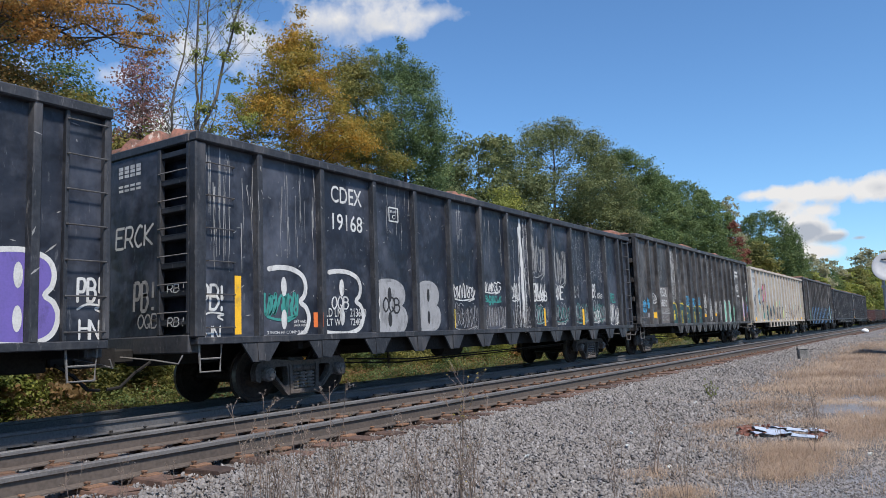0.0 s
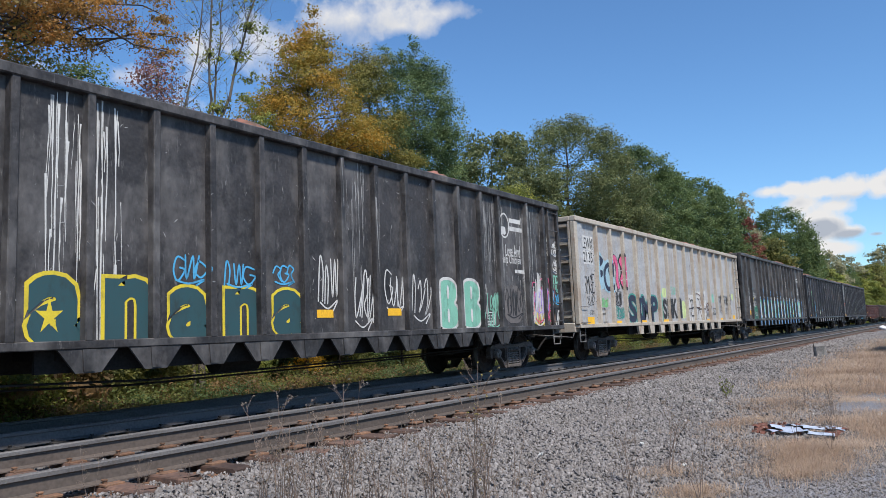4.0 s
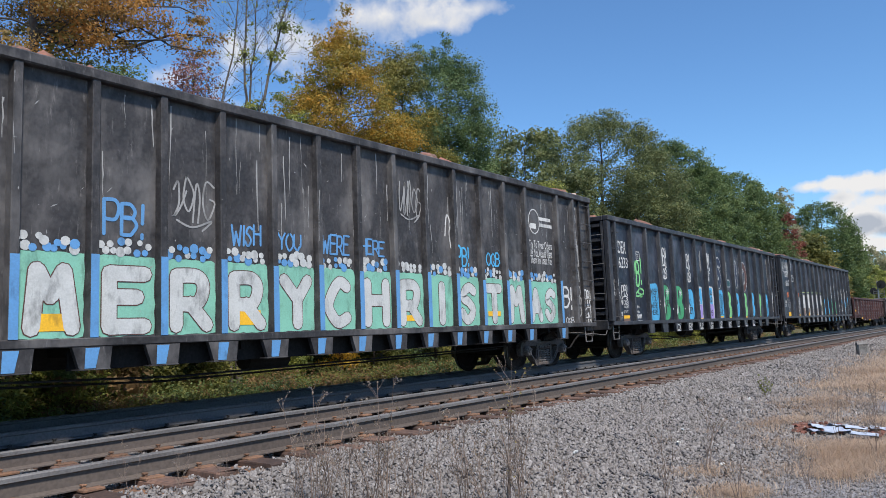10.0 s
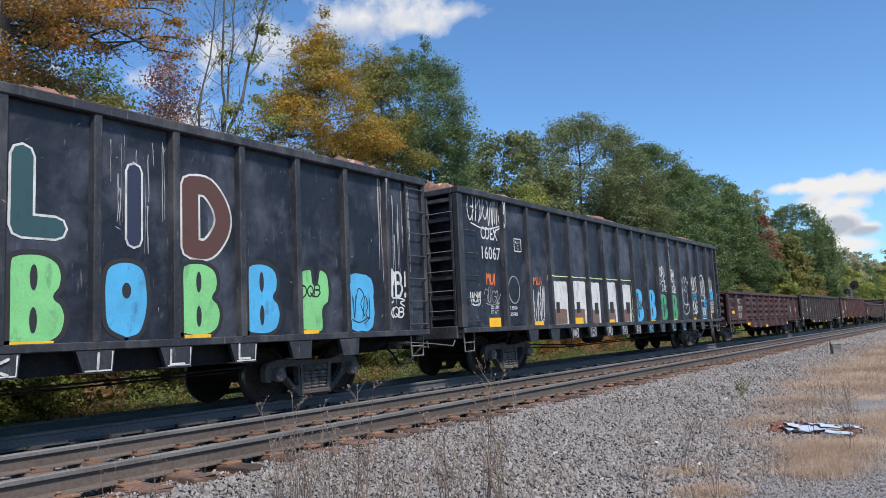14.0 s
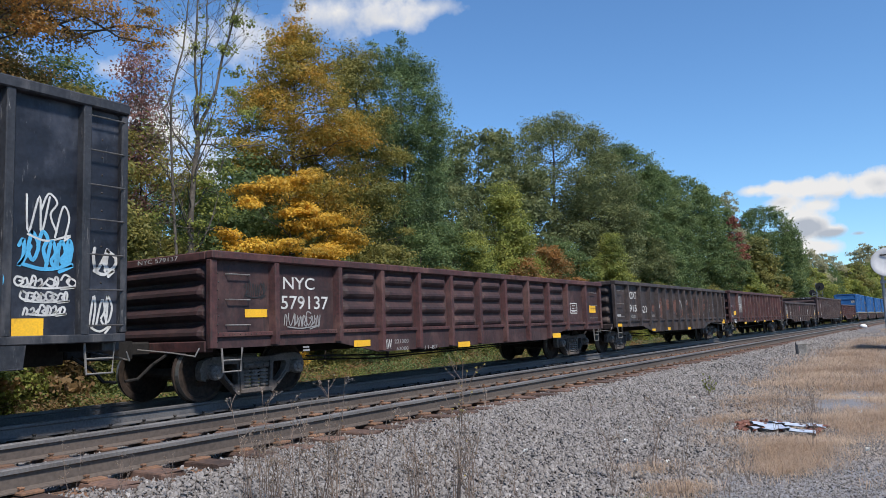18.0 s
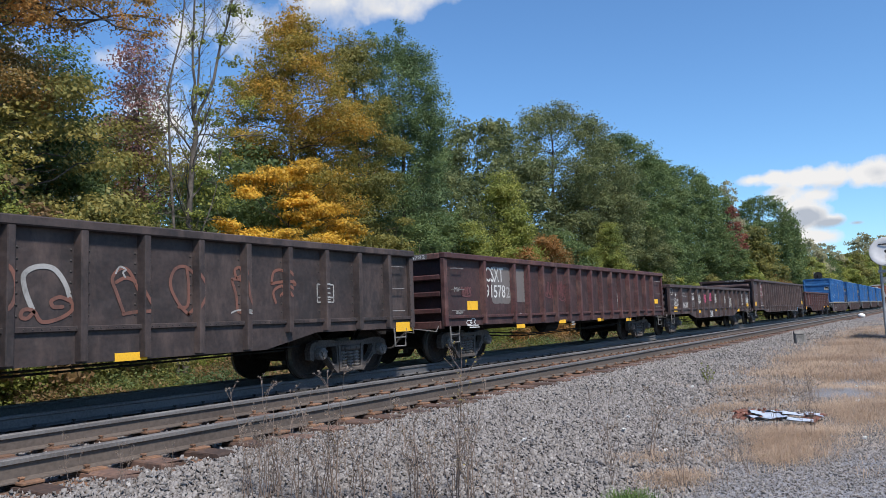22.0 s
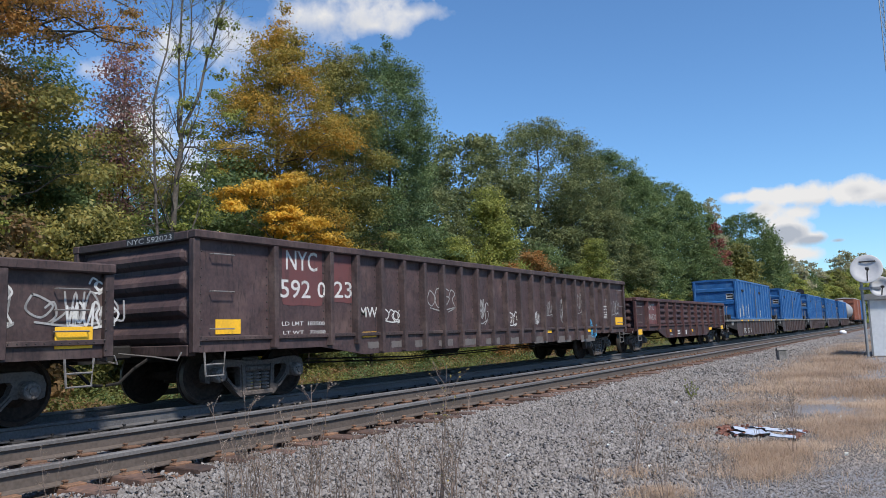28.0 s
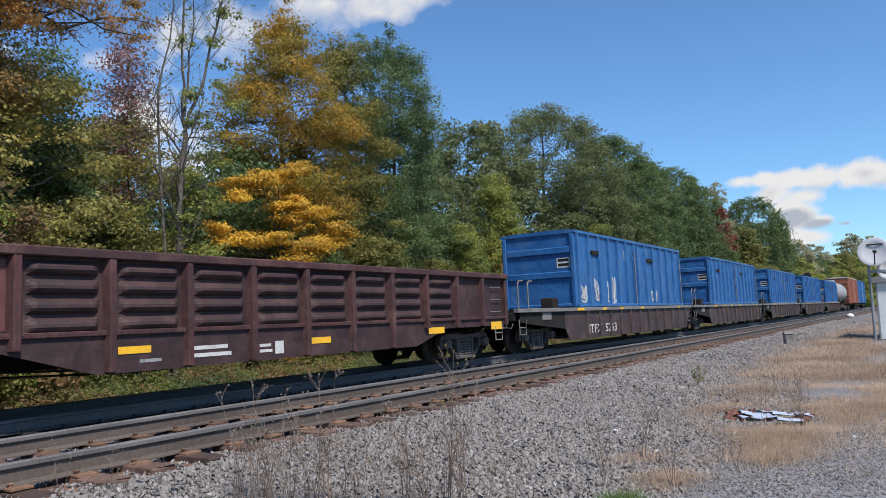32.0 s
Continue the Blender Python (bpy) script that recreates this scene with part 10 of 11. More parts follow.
def stone_nodes():
    nt = STONE.node_tree
    N = nt.nodes.new
    bsdf = nt.nodes["Principled BSDF"]
    geo, ramp, tc, n, mx = N("ShaderNodeNewGeometry"), N("ShaderNodeValToRGB"), N("ShaderNodeTexCoord"), N("ShaderNodeTexNoise"), N("ShaderNodeMixRGB")
    els = ramp.color_ramp.elements
    for _ in range(3):
        els.new(0.5)
    for e, (pos, c) in zip(els, ((0.0, (0.155, 0.141, 0.135)), (0.35, (0.200, 0.186, 0.179)), (0.75, (0.243, 0.228, 0.222)), (0.985, (0.285, 0.27, 0.264)), (1.0, (0.40, 0.385, 0.38)))):
        e.position, e.color = pos, (*c, 1)
    wire(nt, geo.outputs["Random Per Island"], ramp.inputs[0])
    wire(nt, tc.outputs["Object"], n.inputs["Vector"])
    n.inputs["Scale"].default_value, n.inputs["Detail"].default_value = 45.0, 5.0
    mx.blend_type = "MULTIPLY"
    mx.inputs[0].default_value = 0.7
    wire(nt, ramp.outputs[0], mx.inputs[1])
    r2 = N("ShaderNodeValToRGB")
    r2.color_ramp.elements[0].position, r2.color_ramp.elements[1].position = 0.3, 0.65
    r2.color_ramp.elements[0].color = (0.50, 0.47, 0.45, 1)
    wire(nt, n.outputs[0], r2.inputs[0])
    wire(nt, r2.outputs[0], mx.inputs[2])
    wire(nt, mx.outputs[0], bsdf.inputs["Base Color"])
    bsdf.inputs["Roughness"].default_value = 0.85


stone_nodes()


def stones(name, label, x, y, size, rng, sink=0.35, mat=None):
    """Angular crushed stones lying on the ground, one joined field."""
    n = len(x)
    knob = np.array([(-1, -0.5, -0.6), (1, -0.7, -0.6), (0.1, 1, -0.6), (-0.8, 0.6, 0.7), (0.9, 0.5, 0.6), (-0.1, -0.9, 0.7)], float)
    v = knob[None] * rng.uniform(0.75, 1.25, (n, 6, 1)) * np.stack([rng.uniform(0.85, 1.35, n), rng.uniform(0.6, 1.0, n), rng.uniform(0.45, 0.85, n)], 1)[:, None, :] + rng.uniform(-0.3, 0.3, (n, 6, 3))
    ang = rng.uniform(0, 2 * math.pi, (n, 3)) * np.array([1, 0.30, 0.30])
    c, s = np.cos(ang), np.sin(ang)
    vx, vy, vz = v[..., 0], v[..., 1], v[..., 2]
    vy, vz = vy * c[:, 1:2] - vz * s[:, 1:2], vy * s[:, 1:2] + vz * c[:, 1:2]
    vx, vz = vx * c[:, 2:3] - vz * s[:, 2:3], vx * s[:, 2:3] + vz * c[:, 2:3]
    vx, vy = vx * c[:, 0:1] - vy * s[:, 0:1], vx * s[:, 0:1] + vy * c[:, 0:1]
    v = np.stack([vx, vy, vz], -1) * size[:, None, None]
    v[..., 0] += x[:, None]
    v[..., 1] += y[:, None]
    v[..., 2] += (ground_height(x, y) + size * sink * rng.uniform(0.1, 2.0, n))[:, None]
    q = np.array([(3, 5, 4), (0, 1, 5), (0, 5, 3), (0, 3, 2), (2, 3, 4), (2, 4, 1), (1, 4, 5)])
    f = (q[None] + 6 * np.arange(n)[:, None, None]).reshape(-1, 3)
    ob = new(name, raw_mesh(name, v.reshape(-1, 3), f, mat or STONE))
    return tagged(ob, label, "ballast", kind="stuff")


def wedge(rng, n, x0, x1, y0, y1, low=2.0, high=70.0):
    """Places within a rectangle of the plan, in the wedge that opens along the track."""
    x, y = rng.uniform(x0, x1, n), rng.uniform(y0, y1, n)
    a = np.degrees(np.arctan2(y, x))
    k = (a > low) & (a < high)
    return x[k], y[k]


def build_ballast():
    rng = np.random.default_rng(5)
    X, Y, S_ = [], [], []
    for n, x0, x1, y0, y1, s0, s1 in ((56000, 2.8, 11.5, 1.75, 5.55, 0.0105, 0.026), (24000, 11.5, 20, 1.9, 5.6, 0.014, 0.032), (12000, 20, 36, 2.2, 5.6, 0.023, 0.036), (9000, 36, 60, 2.6, 5.6, 0.034, 0.05),
                                      (7000, 1.5, 24, 6.15, 7.5, 0.014, 0.030), (4000, 1.5, 24, 7.75, 9.0, 0.014, 0.030), (34000, 4.0, 13, -0.6, 1.95, 0.005, 0.013), (9000, 2.5, 26, 5.3, 5.95, 0.010, 0.024)):
        x, y = wedge(rng, n, x0, x1, y0, y1)
        X.append(x), Y.append(y), S_.append(s0 + (s1 - s0) * rng.random(len(x)) ** 1.7)
    stones("ballast_stones", "grey crushed stone ballast beside and between the rails", np.concatenate(X), np.concatenate(Y), np.concatenate(S_), rng)


build_ballast()

STRAW = leaf_material("dry_straw", [(0.26, 0.18, 0.132), (0.39, 0.285, 0.21), (0.50, 0.38, 0.285), (0.60, 0.48, 0.38)], 0.8)
FRESH = leaf_material("fresh_grass", [(0.06, 0.12, 0.035), (0.10, 0.18, 0.05), (0.16, 0.23, 0.07), (0.26, 0.27, 0.12)], 0.7)
STEM = surface("dry_weed_stem", (0.22, 0.165, 0.135), (0.125, 0.093, 0.076), rough=0.9, grain=40, large=5, bump=0.1)
SEED = leaf_material("grey_seed_heads", [(0.20, 0.155, 0.125), (0.34, 0.28, 0.23), (0.52, 0.47, 0.42)], 0.9)
WEED_LEAF = leaf_material("dull_weed_leaves", [(0.13, 0.10, 0.07), (0.20, 0.155, 0.10), (0.28, 0.22, 0.15)], 0.8)
YELLOW_SEED = leaf_material("faded_goldenrod", [(0.25, 0.20, 0.06), (0.40, 0.32, 0.10), (0.45, 0.40, 0.25)], 0.9)


def blades(x, y, length, lean, width, rng, base=None):
    """Bent grass blades, two quads each."""
    n = len(x)
    a = rng.uniform(0, 2 * math.pi, n)
    d = np.stack([np.cos(a), np.sin(a), np.zeros(n)], 1)
    side = np.stack([-np.sin(a), np.cos(a), np.zeros(n)], 1) * (width * rng.uniform(0.6, 1.3, n))[:, None]
    z = ground_height(x, y) if base is None else base
    p0 = np.stack([x, y, z - 0.01], 1)
    ln = (length * rng.uniform(0.5, 1.2, n))[:, None]
    l1 = (lean * rng.uniform(0.2, 1.3, n))[:, None]
    p1 = p0 + d * ln * l1 * 0.35 + np.array([0, 0, 1]) * ln * 0.62
    p2 = p0 + d * ln * l1 + np.array([0, 0, 1]) * ln * (1.0 - 0.35 * l1)
    v = np.stack([p0 - side, p0 + side, p1 + side * 0.8, p1 - side * 0.8, p2 + side * 0.15, p2 - side * 0.15], 1).reshape(-1, 3)
    b = 6 * np.arange(n)[:, None]
    q = np.stack([b + np.array([0, 1, 2, 3]), b + np.array([3, 2, 4, 5])], 1).reshape(-1, 4)
    return v, q


# drifts of dry grass: middle, half widths, tufts
STRAW_DRIFTS = [(9.0, 1.5, 0.8, 0.4, 260), (7.9, 1.35, 0.5, 0.25, 130), (11.3, 1.0, 1.6, 0.6, 420), (10.9, 2.45, 0.7, 0.4, 160), (13.6, 2.6, 1.6, 0.6, 260), (16.5, 2.4, 2.2, 0.9, 360),
                (13.5, 0.4, 2.0, 0.7, 380), (17.5, 0.9, 2.5, 0.9, 420), (21.0, 2.6, 3.0, 0.9, 420), (25.0, 2.2, 4.0, 1.3, 520), (30.0, 2.6, 5.0, 0.9, 420), (40.0, 3.0, 8.0, 0.9, 420),
                (6.45, 1.95, 0.30, 0.22, 70), (7.2, 2.45, 0.3, 0.2, 30)]


def build_grass():
    rng = np.random.default_rng(9)
    # dry tufts gather in drifting patches on the gravel on the camera's side
    n = 9000
    x = 5.5 + 70 * rng.random(n) ** 1.9
    y = rng.uniform(-3.0, 4.2, n)
    drift = np.sin(0.55 * x + 0.8) * np.sin(1.05 * y + 0.22 * x + 0.6) + 0.5 * np.sin(1.7 * x - 1.3 * y + 2.0) * np.sin(1.1 * y + 0.5) + 0.25 * np.sin(4.1 * x + 2.7 * y)
    edge = np.clip((2.4 + 0.035 * x - y) / 1.2, 0, 1) * np.clip((x - 6.5) / 4.0, 0, 1)
    keep = rng.random(n) < np.clip(drift + 0.10, 0, 1) * edge
    cx, cy = np.concatenate([x[keep], 10.3 + 0.75 * rng.normal(size=160), 8.9 + 0.6 * rng.normal(size=90)]), np.concatenate([y[keep], 1.75 + 0.5 * rng.normal(size=160), 1.45 + 0.3 * rng.normal(size=90)])
    for px, py, rx, ry, k in STRAW_DRIFTS:
        cx, cy = np.concatenate([cx, px + rx * rng.normal(size=k) * 0.55]), np.concatenate([cy, py + ry * rng.normal(size=k) * 0.55])
    clear = np.hypot((cx - 10.5) / 0.75, (cy - 1.85) / 0.7) > 1
    cx, cy = cx[clear], cy[clear]
    far = np.hypot(cx, cy)
    i = np.repeat(np.arange(len(cx)), np.where(far < 16, 16, 9))
    spread = np.where(far < 16, 0.09, 0.2)[i]
    x, y = cx[i] + rng.normal(size=len(i)) * spread, cy[i] + rng.normal(size=len(i)) * spread
    v, q = blades(x, y, np.where(far < 16, 0.12, 0.20)[i], 1.5, np.where(far < 16, 0.0021, 0.005)[i], rng)
    tagged(new("dry_grass", raw_mesh("dry_grass", v, q, STRAW)), "pale dry straw grass in patches on gravel", "grass", kind="stuff")
    n = 700
    x, y = 5.55 + rng.normal(size=n) * 0.13, 2.06 + rng.normal(size=n) * 0.10
    v, q = blades(x, y, np.full(n, 0.12), 1.1, np.full(n, 0.0022), rng)
    tagged(new("green_grass_tuft", raw_mesh("green_grass_tuft", v, q, FRESH)), "small tuft of half-dry green grass in gravel", "grass", kind="stuff")


build_grass()


def dry_weed(seed, height, stems, spread, heads=True, leaf=WEED_LEAF, head=SEED, nleaf=9):
    """A dead branching weed with thin stems, forked twigs and little seed heads."""
    rng = np.random.default_rng(seed)
    plant = thing("dry_weed", "thin dead brown weed with small seed heads", "weed", "dry weeds beside the track")
    pts_heads, along = [], []

    def twig(g, q, direction, ln, r, depth):
        bend = rng.normal(size=3) * 0.12
        mid = q + (direction + bend) * ln * 0.5
        e = q + direction * ln + np.array([0, 0, ln * 0.12])
        g.tube([Vector(q), Vector(mid), Vector(e)], r, 3, r * 0.5, False)
        along.extend([q + (e - q) * u for u in rng.uniform(0.2, 1, 2)])
        if depth:
            for c in range(rng.integers(1, 4)):
                t = rng.uniform(0.35, 0.9)
                d = direction + rng.normal(size=3) * 0.45
                twig(g, q + (e - q) * t, d / np.linalg.norm(d), ln * rng.uniform(0.35, 0.6), r * 0.7, depth - 1)
        else:
            pts_heads.append(e)

    for s in range(stems):
        a = rng.uniform(0, 2 * math.pi)
        d = np.array([math.cos(a), math.sin(a), 0]) * spread * rng.uniform(0.2, 1.25)
        h = height * rng.uniform(0.55, 1.05)
        base = d * 0.15 + rng.normal(size=3) * 0.015
        base[2] = -0.02
        wob = rng.normal(size=3) * 0.03
        pts = [base + d * t ** 1.5 + wob * math.sin(3.0 * t) + np.array([0, 0, h * t]) + rng.normal(size=3) * 0.007 * t for t in np.linspace(0, 1, 7)]
        g = Geo().tube([Vector(p) for p in pts], 0.0040, 4, 0.0014, False)
        for k in range(rng.integers(3, 7)):
            t = rng.uniform(0.3, 0.97)
            i = min(int(t * 6), 5)
            q = pts[i] + (pts[i + 1] - pts[i]) * (t * 6 - i)
            b = rng.uniform(0, 2 * math.pi)
            nd = np.array([math.cos(b) * 0.6, math.sin(b) * 0.6, 0.75])
            twig(g, q, nd / np.linalg.norm(nd), h * rng.uniform(0.10, 0.26) * (1.35 - t * 0.7), 0.0021, 1)
        pts_heads.append(pts[-1])
        along += [pts[j] for j in (2, 3, 4)]
        part("stem", g, STEM, plant)
    if heads:
        v, q = leaf_cloud(np.array(pts_heads), np.full(len(pts_heads), 0.011), len(pts_heads) * 6, 0.006, rng, 1.0)
        tagged(part("seed_tuft", raw_mesh("seed_tuft", v, q, head), None, plant), kind="stuff")
    if nleaf:
        v, q = leaf_cloud(np.array(along), np.full(len(along), 0.02), nleaf * stems * 2, 0.0075, rng, 1.0)
        tagged(part("foliage", raw_mesh("foliage", v, q, leaf), None, plant), kind="stuff")
    return plant


def plant_at(p, x, y, turn=0.0, scale=1.0):
    p.matrix_basis = Matrix.Translation((x, y, float(ground_height(x, y)))) @ Matrix.Rotation(radians(turn), 4, "Z") @ Matrix.Diagonal((scale, scale, scale, 1))
    return p

# weeds that stand before the camera, by place and size
WEED_KINDS = [dry_weed(101, 0.66, 4, 0.20, nleaf=4), dry_weed(102, 0.92, 3, 0.18, nleaf=4), dry_weed(103, 0.60, 5, 0.24, nleaf=4), dry_weed(104, 0.78, 4, 0.16, nleaf=4)]
for _k, (_x, _y) in enumerate(((4.12, 4.43), (4.24, 4.19), (4.38, 3.88), (4.63, 3.35))):
    plant_at(WEED_KINDS[_k], _x, _y)
for _k, (_x, _y, _s) in enumerate(((4.06, 4.6, 0.8), (4.2, 4.3, 0.95), (4.3, 4.05, 1.0), (4.36, 3.95, 1.15), (4.45, 3.74, 0.9), (4.55, 3.52, 0.85), (4.7, 3.2, 1.0), (4.76, 3.06, 1.12),
                                   (4.80, 2.98, 0.95), (4.86, 2.85, 0.8), (4.98, 2.65, 0.7), (4.66, 3.42, 0.9), (4.5, 3.86, 0.75), (4.9, 3.1, 0.85), (7.28, 2.47, 1.0), (6.63, 2.63, 0.8),
                                   (3.5, 5.35, 0.5), (3.2, 5.5, 0.45), (3.9, 5.3, 0.42), (6.2, 1.85, 0.7), (5.95, 2.35, 0.55), (9.6, 1.7, 0.7), (10.3, 1.4, 0.8), (9.0, 1.25, 0.6), (11.8, 1.6, 0.8),
                                   (6.4, 1.55, 0.55), (7.0, 1.5, 0.5), (13.4, 2.2, 0.7), (4.28, 4.5, 0.7), (4.4, 4.2, 0.6),
                                   (4.18, 4.42, 0.8), (4.1, 4.5, 1.0), (5.2, 3.4, 0.8), (5.05, 3.7, 0.7), (4.2, 4.15, 0.7))):
    plant_at(copy_thing(WEED_KINDS[_k % 4], Matrix.Identity(4)), _x, _y, 67 * _k, _s * 1.15)
tall_weed = tagged(plant_at(dry_weed(110, 1.22, 3, 0.16, True, WEED_LEAF, YELLOW_SEED, 25), 4.74, 3.1), "tall dead stems topped with faded yellow flower heads")
green_weed = tagged(plant_at(dry_weed(112, 0.45, 6, 0.12, False, LEAF_LIME, SEED, 90), 13.75, 3.56), "small green weed rooted in the ballast")

# ---- trackside things ----
SHEET_WHITE = surface("scuffed_white_sheet", (0.42, 0.47, 0.56), (0.30, 0.34, 0.42), rough=0.35, grain=20, large=4, mix=1.0, bump=0.2)
SHEET_RUST = surface("rust_red_fragment", (0.19, 0.075, 0.052), (0.10, 0.045, 0.034), rough=0.9, grain=30, large=6, mix=1.0, bump=0.5)
CONCRETE = surface("stained_concrete", (0.20, 0.19, 0.18), (0.09, 0.085, 0.08), rough=0.9, grain=30, large=6, mix=1.0, bump=0.5)
WHITE_WALL = surface("pale_shelter_panel", (0.66, 0.68, 0.70), (0.58, 0.60, 0.62), rough=0.5, grain=8, large=1.0, mix=0.8, bump=0.05)
DISH_WHITE = surface("pale_dish_enamel", (0.52, 0.52, 0.53), (0.46, 0.46, 0.47), rough=0.45, grain=8, large=1.5, mix=0.8, bump=0.03)
MAST_GREY = surface("galvanised_mast", (0.32, 0.33, 0.34), (0.22, 0.225, 0.23), rough=0.5, metal=0.5, grain=30, large=3, bump=0.1)
SIGNAL_BLACK = surface("signal_black", (0.022, 0.022, 0.023), (0.014, 0.014, 0.015), rough=0.6, grain=20, large=3, bump=0.05)


def bent_sheet(rng, w, d, t=0.004):
    """A crumpled thin sheet with thickness."""
    nx, ny = 7, 4
    top = []
    for i in range(nx):
        for j in range(ny):
            top.append((w * (i / (nx - 1) - 0.5), d * (j / (ny - 1) - 0.5), 0.02 + 0.016 * math.sin(i * 1.7 + rng.uniform(0, 1)) + rng.uniform(-0.006, 0.010)))
    g, n = Geo(), nx * ny
    f = [(i * ny + j, (i + 1) * ny + j, (i + 1) * ny + j + 1, i * ny + j + 1) for i in range(nx - 1) for j in range(ny - 1)]
    g.add(top + [(x, y, z - t) for x, y, z in top], f + [tuple(k + n for k in q[::-1]) for q in f])
    return g


def build_debris():
    rng = random.Random(8)
    heap_ = thing("sheet_debris", "crumpled white sheets and rust-red scraps lying in dry grass", "debris", m=pose(10.5, 1.85, float(ground_height(10.5, 1.85))) @ Matrix.Diagonal((0.8, 0.8, 0.8, 1)))
    for x, y, w, d, turn, tilt in ((0.05, 0.22, 0.62, 0.30, 25, 6), (-0.22, 0.02, 0.60, 0.24, 32, -5), (0.12, -0.22, 0.50, 0.26, 8, 8), (-0.55, -0.42, 0.42, 0.30, 5, 4), (0.15, -0.52, 0.5, 0.2, 12, 7), (-0.45, 0.22, 0.4, 0.16, 50, 10),
                                   (0.30, 0.05, 0.35, 0.2, 70, 9)):
        place(part("sheet", bent_sheet(rng, w * 0.85, d * 1.2), SHEET_WHITE, heap_, "scuffed white sheet"), pose(x, y, 0.06, tilt, 0, turn))
    for k in range(44):
        x, y = rng.uniform(-0.6, 0.5), rng.uniform(-0.75, 0.6)
        if k < 16:
            x, y = 0.35 + rng.uniform(-0.35, 0.3), 0.50 + rng.uniform(-0.2, 0.22)
        place(part("fragment", bent_sheet(rng, rng.uniform(0.08, 0.34), rng.uniform(0.05, 0.14), 0.012), SHEET_RUST, heap_, "rust-red broken fragment"), pose(x, y, 0.045, rng.uniform(-10, 10), rng.uniform(-10, 10), rng.uniform(0, 180)))


build_debris()

marker = thing("marker_stone", "short weathered concrete marker beside the ballast", "marker", m=pose(28.4, 4.08, float(ground_height(28.4, 4.08)) - 0.03, 0, 6, 20))
part("block", Geo().cbox(-0.14, 0.14, -0.17, 0.17, -0.05, 0.42, 0.05), CONCRETE, marker)
part("cap", Geo().prism([(-0.15, 0.41), (0.15, 0.41), (0.09, 0.50), (-0.09, 0.50)], "y", -0.17, 0.17), CONCRETE, marker)

bag = thing("white_sack", "white plastic sack lying beside the rail", "sack", m=pose(72, 5.45, float(ground_height(72, 5.45)) - 0.02))


def lump(seed, sx, sy, sz, n=9):
    rng = np.random.default_rng(seed)
    g = Geo().lathe([(math.sin(a) * -1.0 if False else -math.cos(a), max(0.02, math.sin(a))) for a in [math.pi * k / n for k in range(n + 1)]], (0, 0, 0), "z", 12)
    g.v = [(x * sx * rng.uniform(0.85, 1.12), y * sy * rng.uniform(0.85, 1.12), max(0.0, (z + 0.8) * sz * rng.uniform(0.9, 1.1))) for x, y, z in g.v]
    return g


part("sack", lump(3, 0.42, 0.30, 0.20).mesh("sack", surface("white_plastic_sack", (0.72, 0.72, 0.72), (0.6, 0.6, 0.6), rough=0.4, grain=12, large=5, bump=0.4, depth=0.02), True), None, bag)


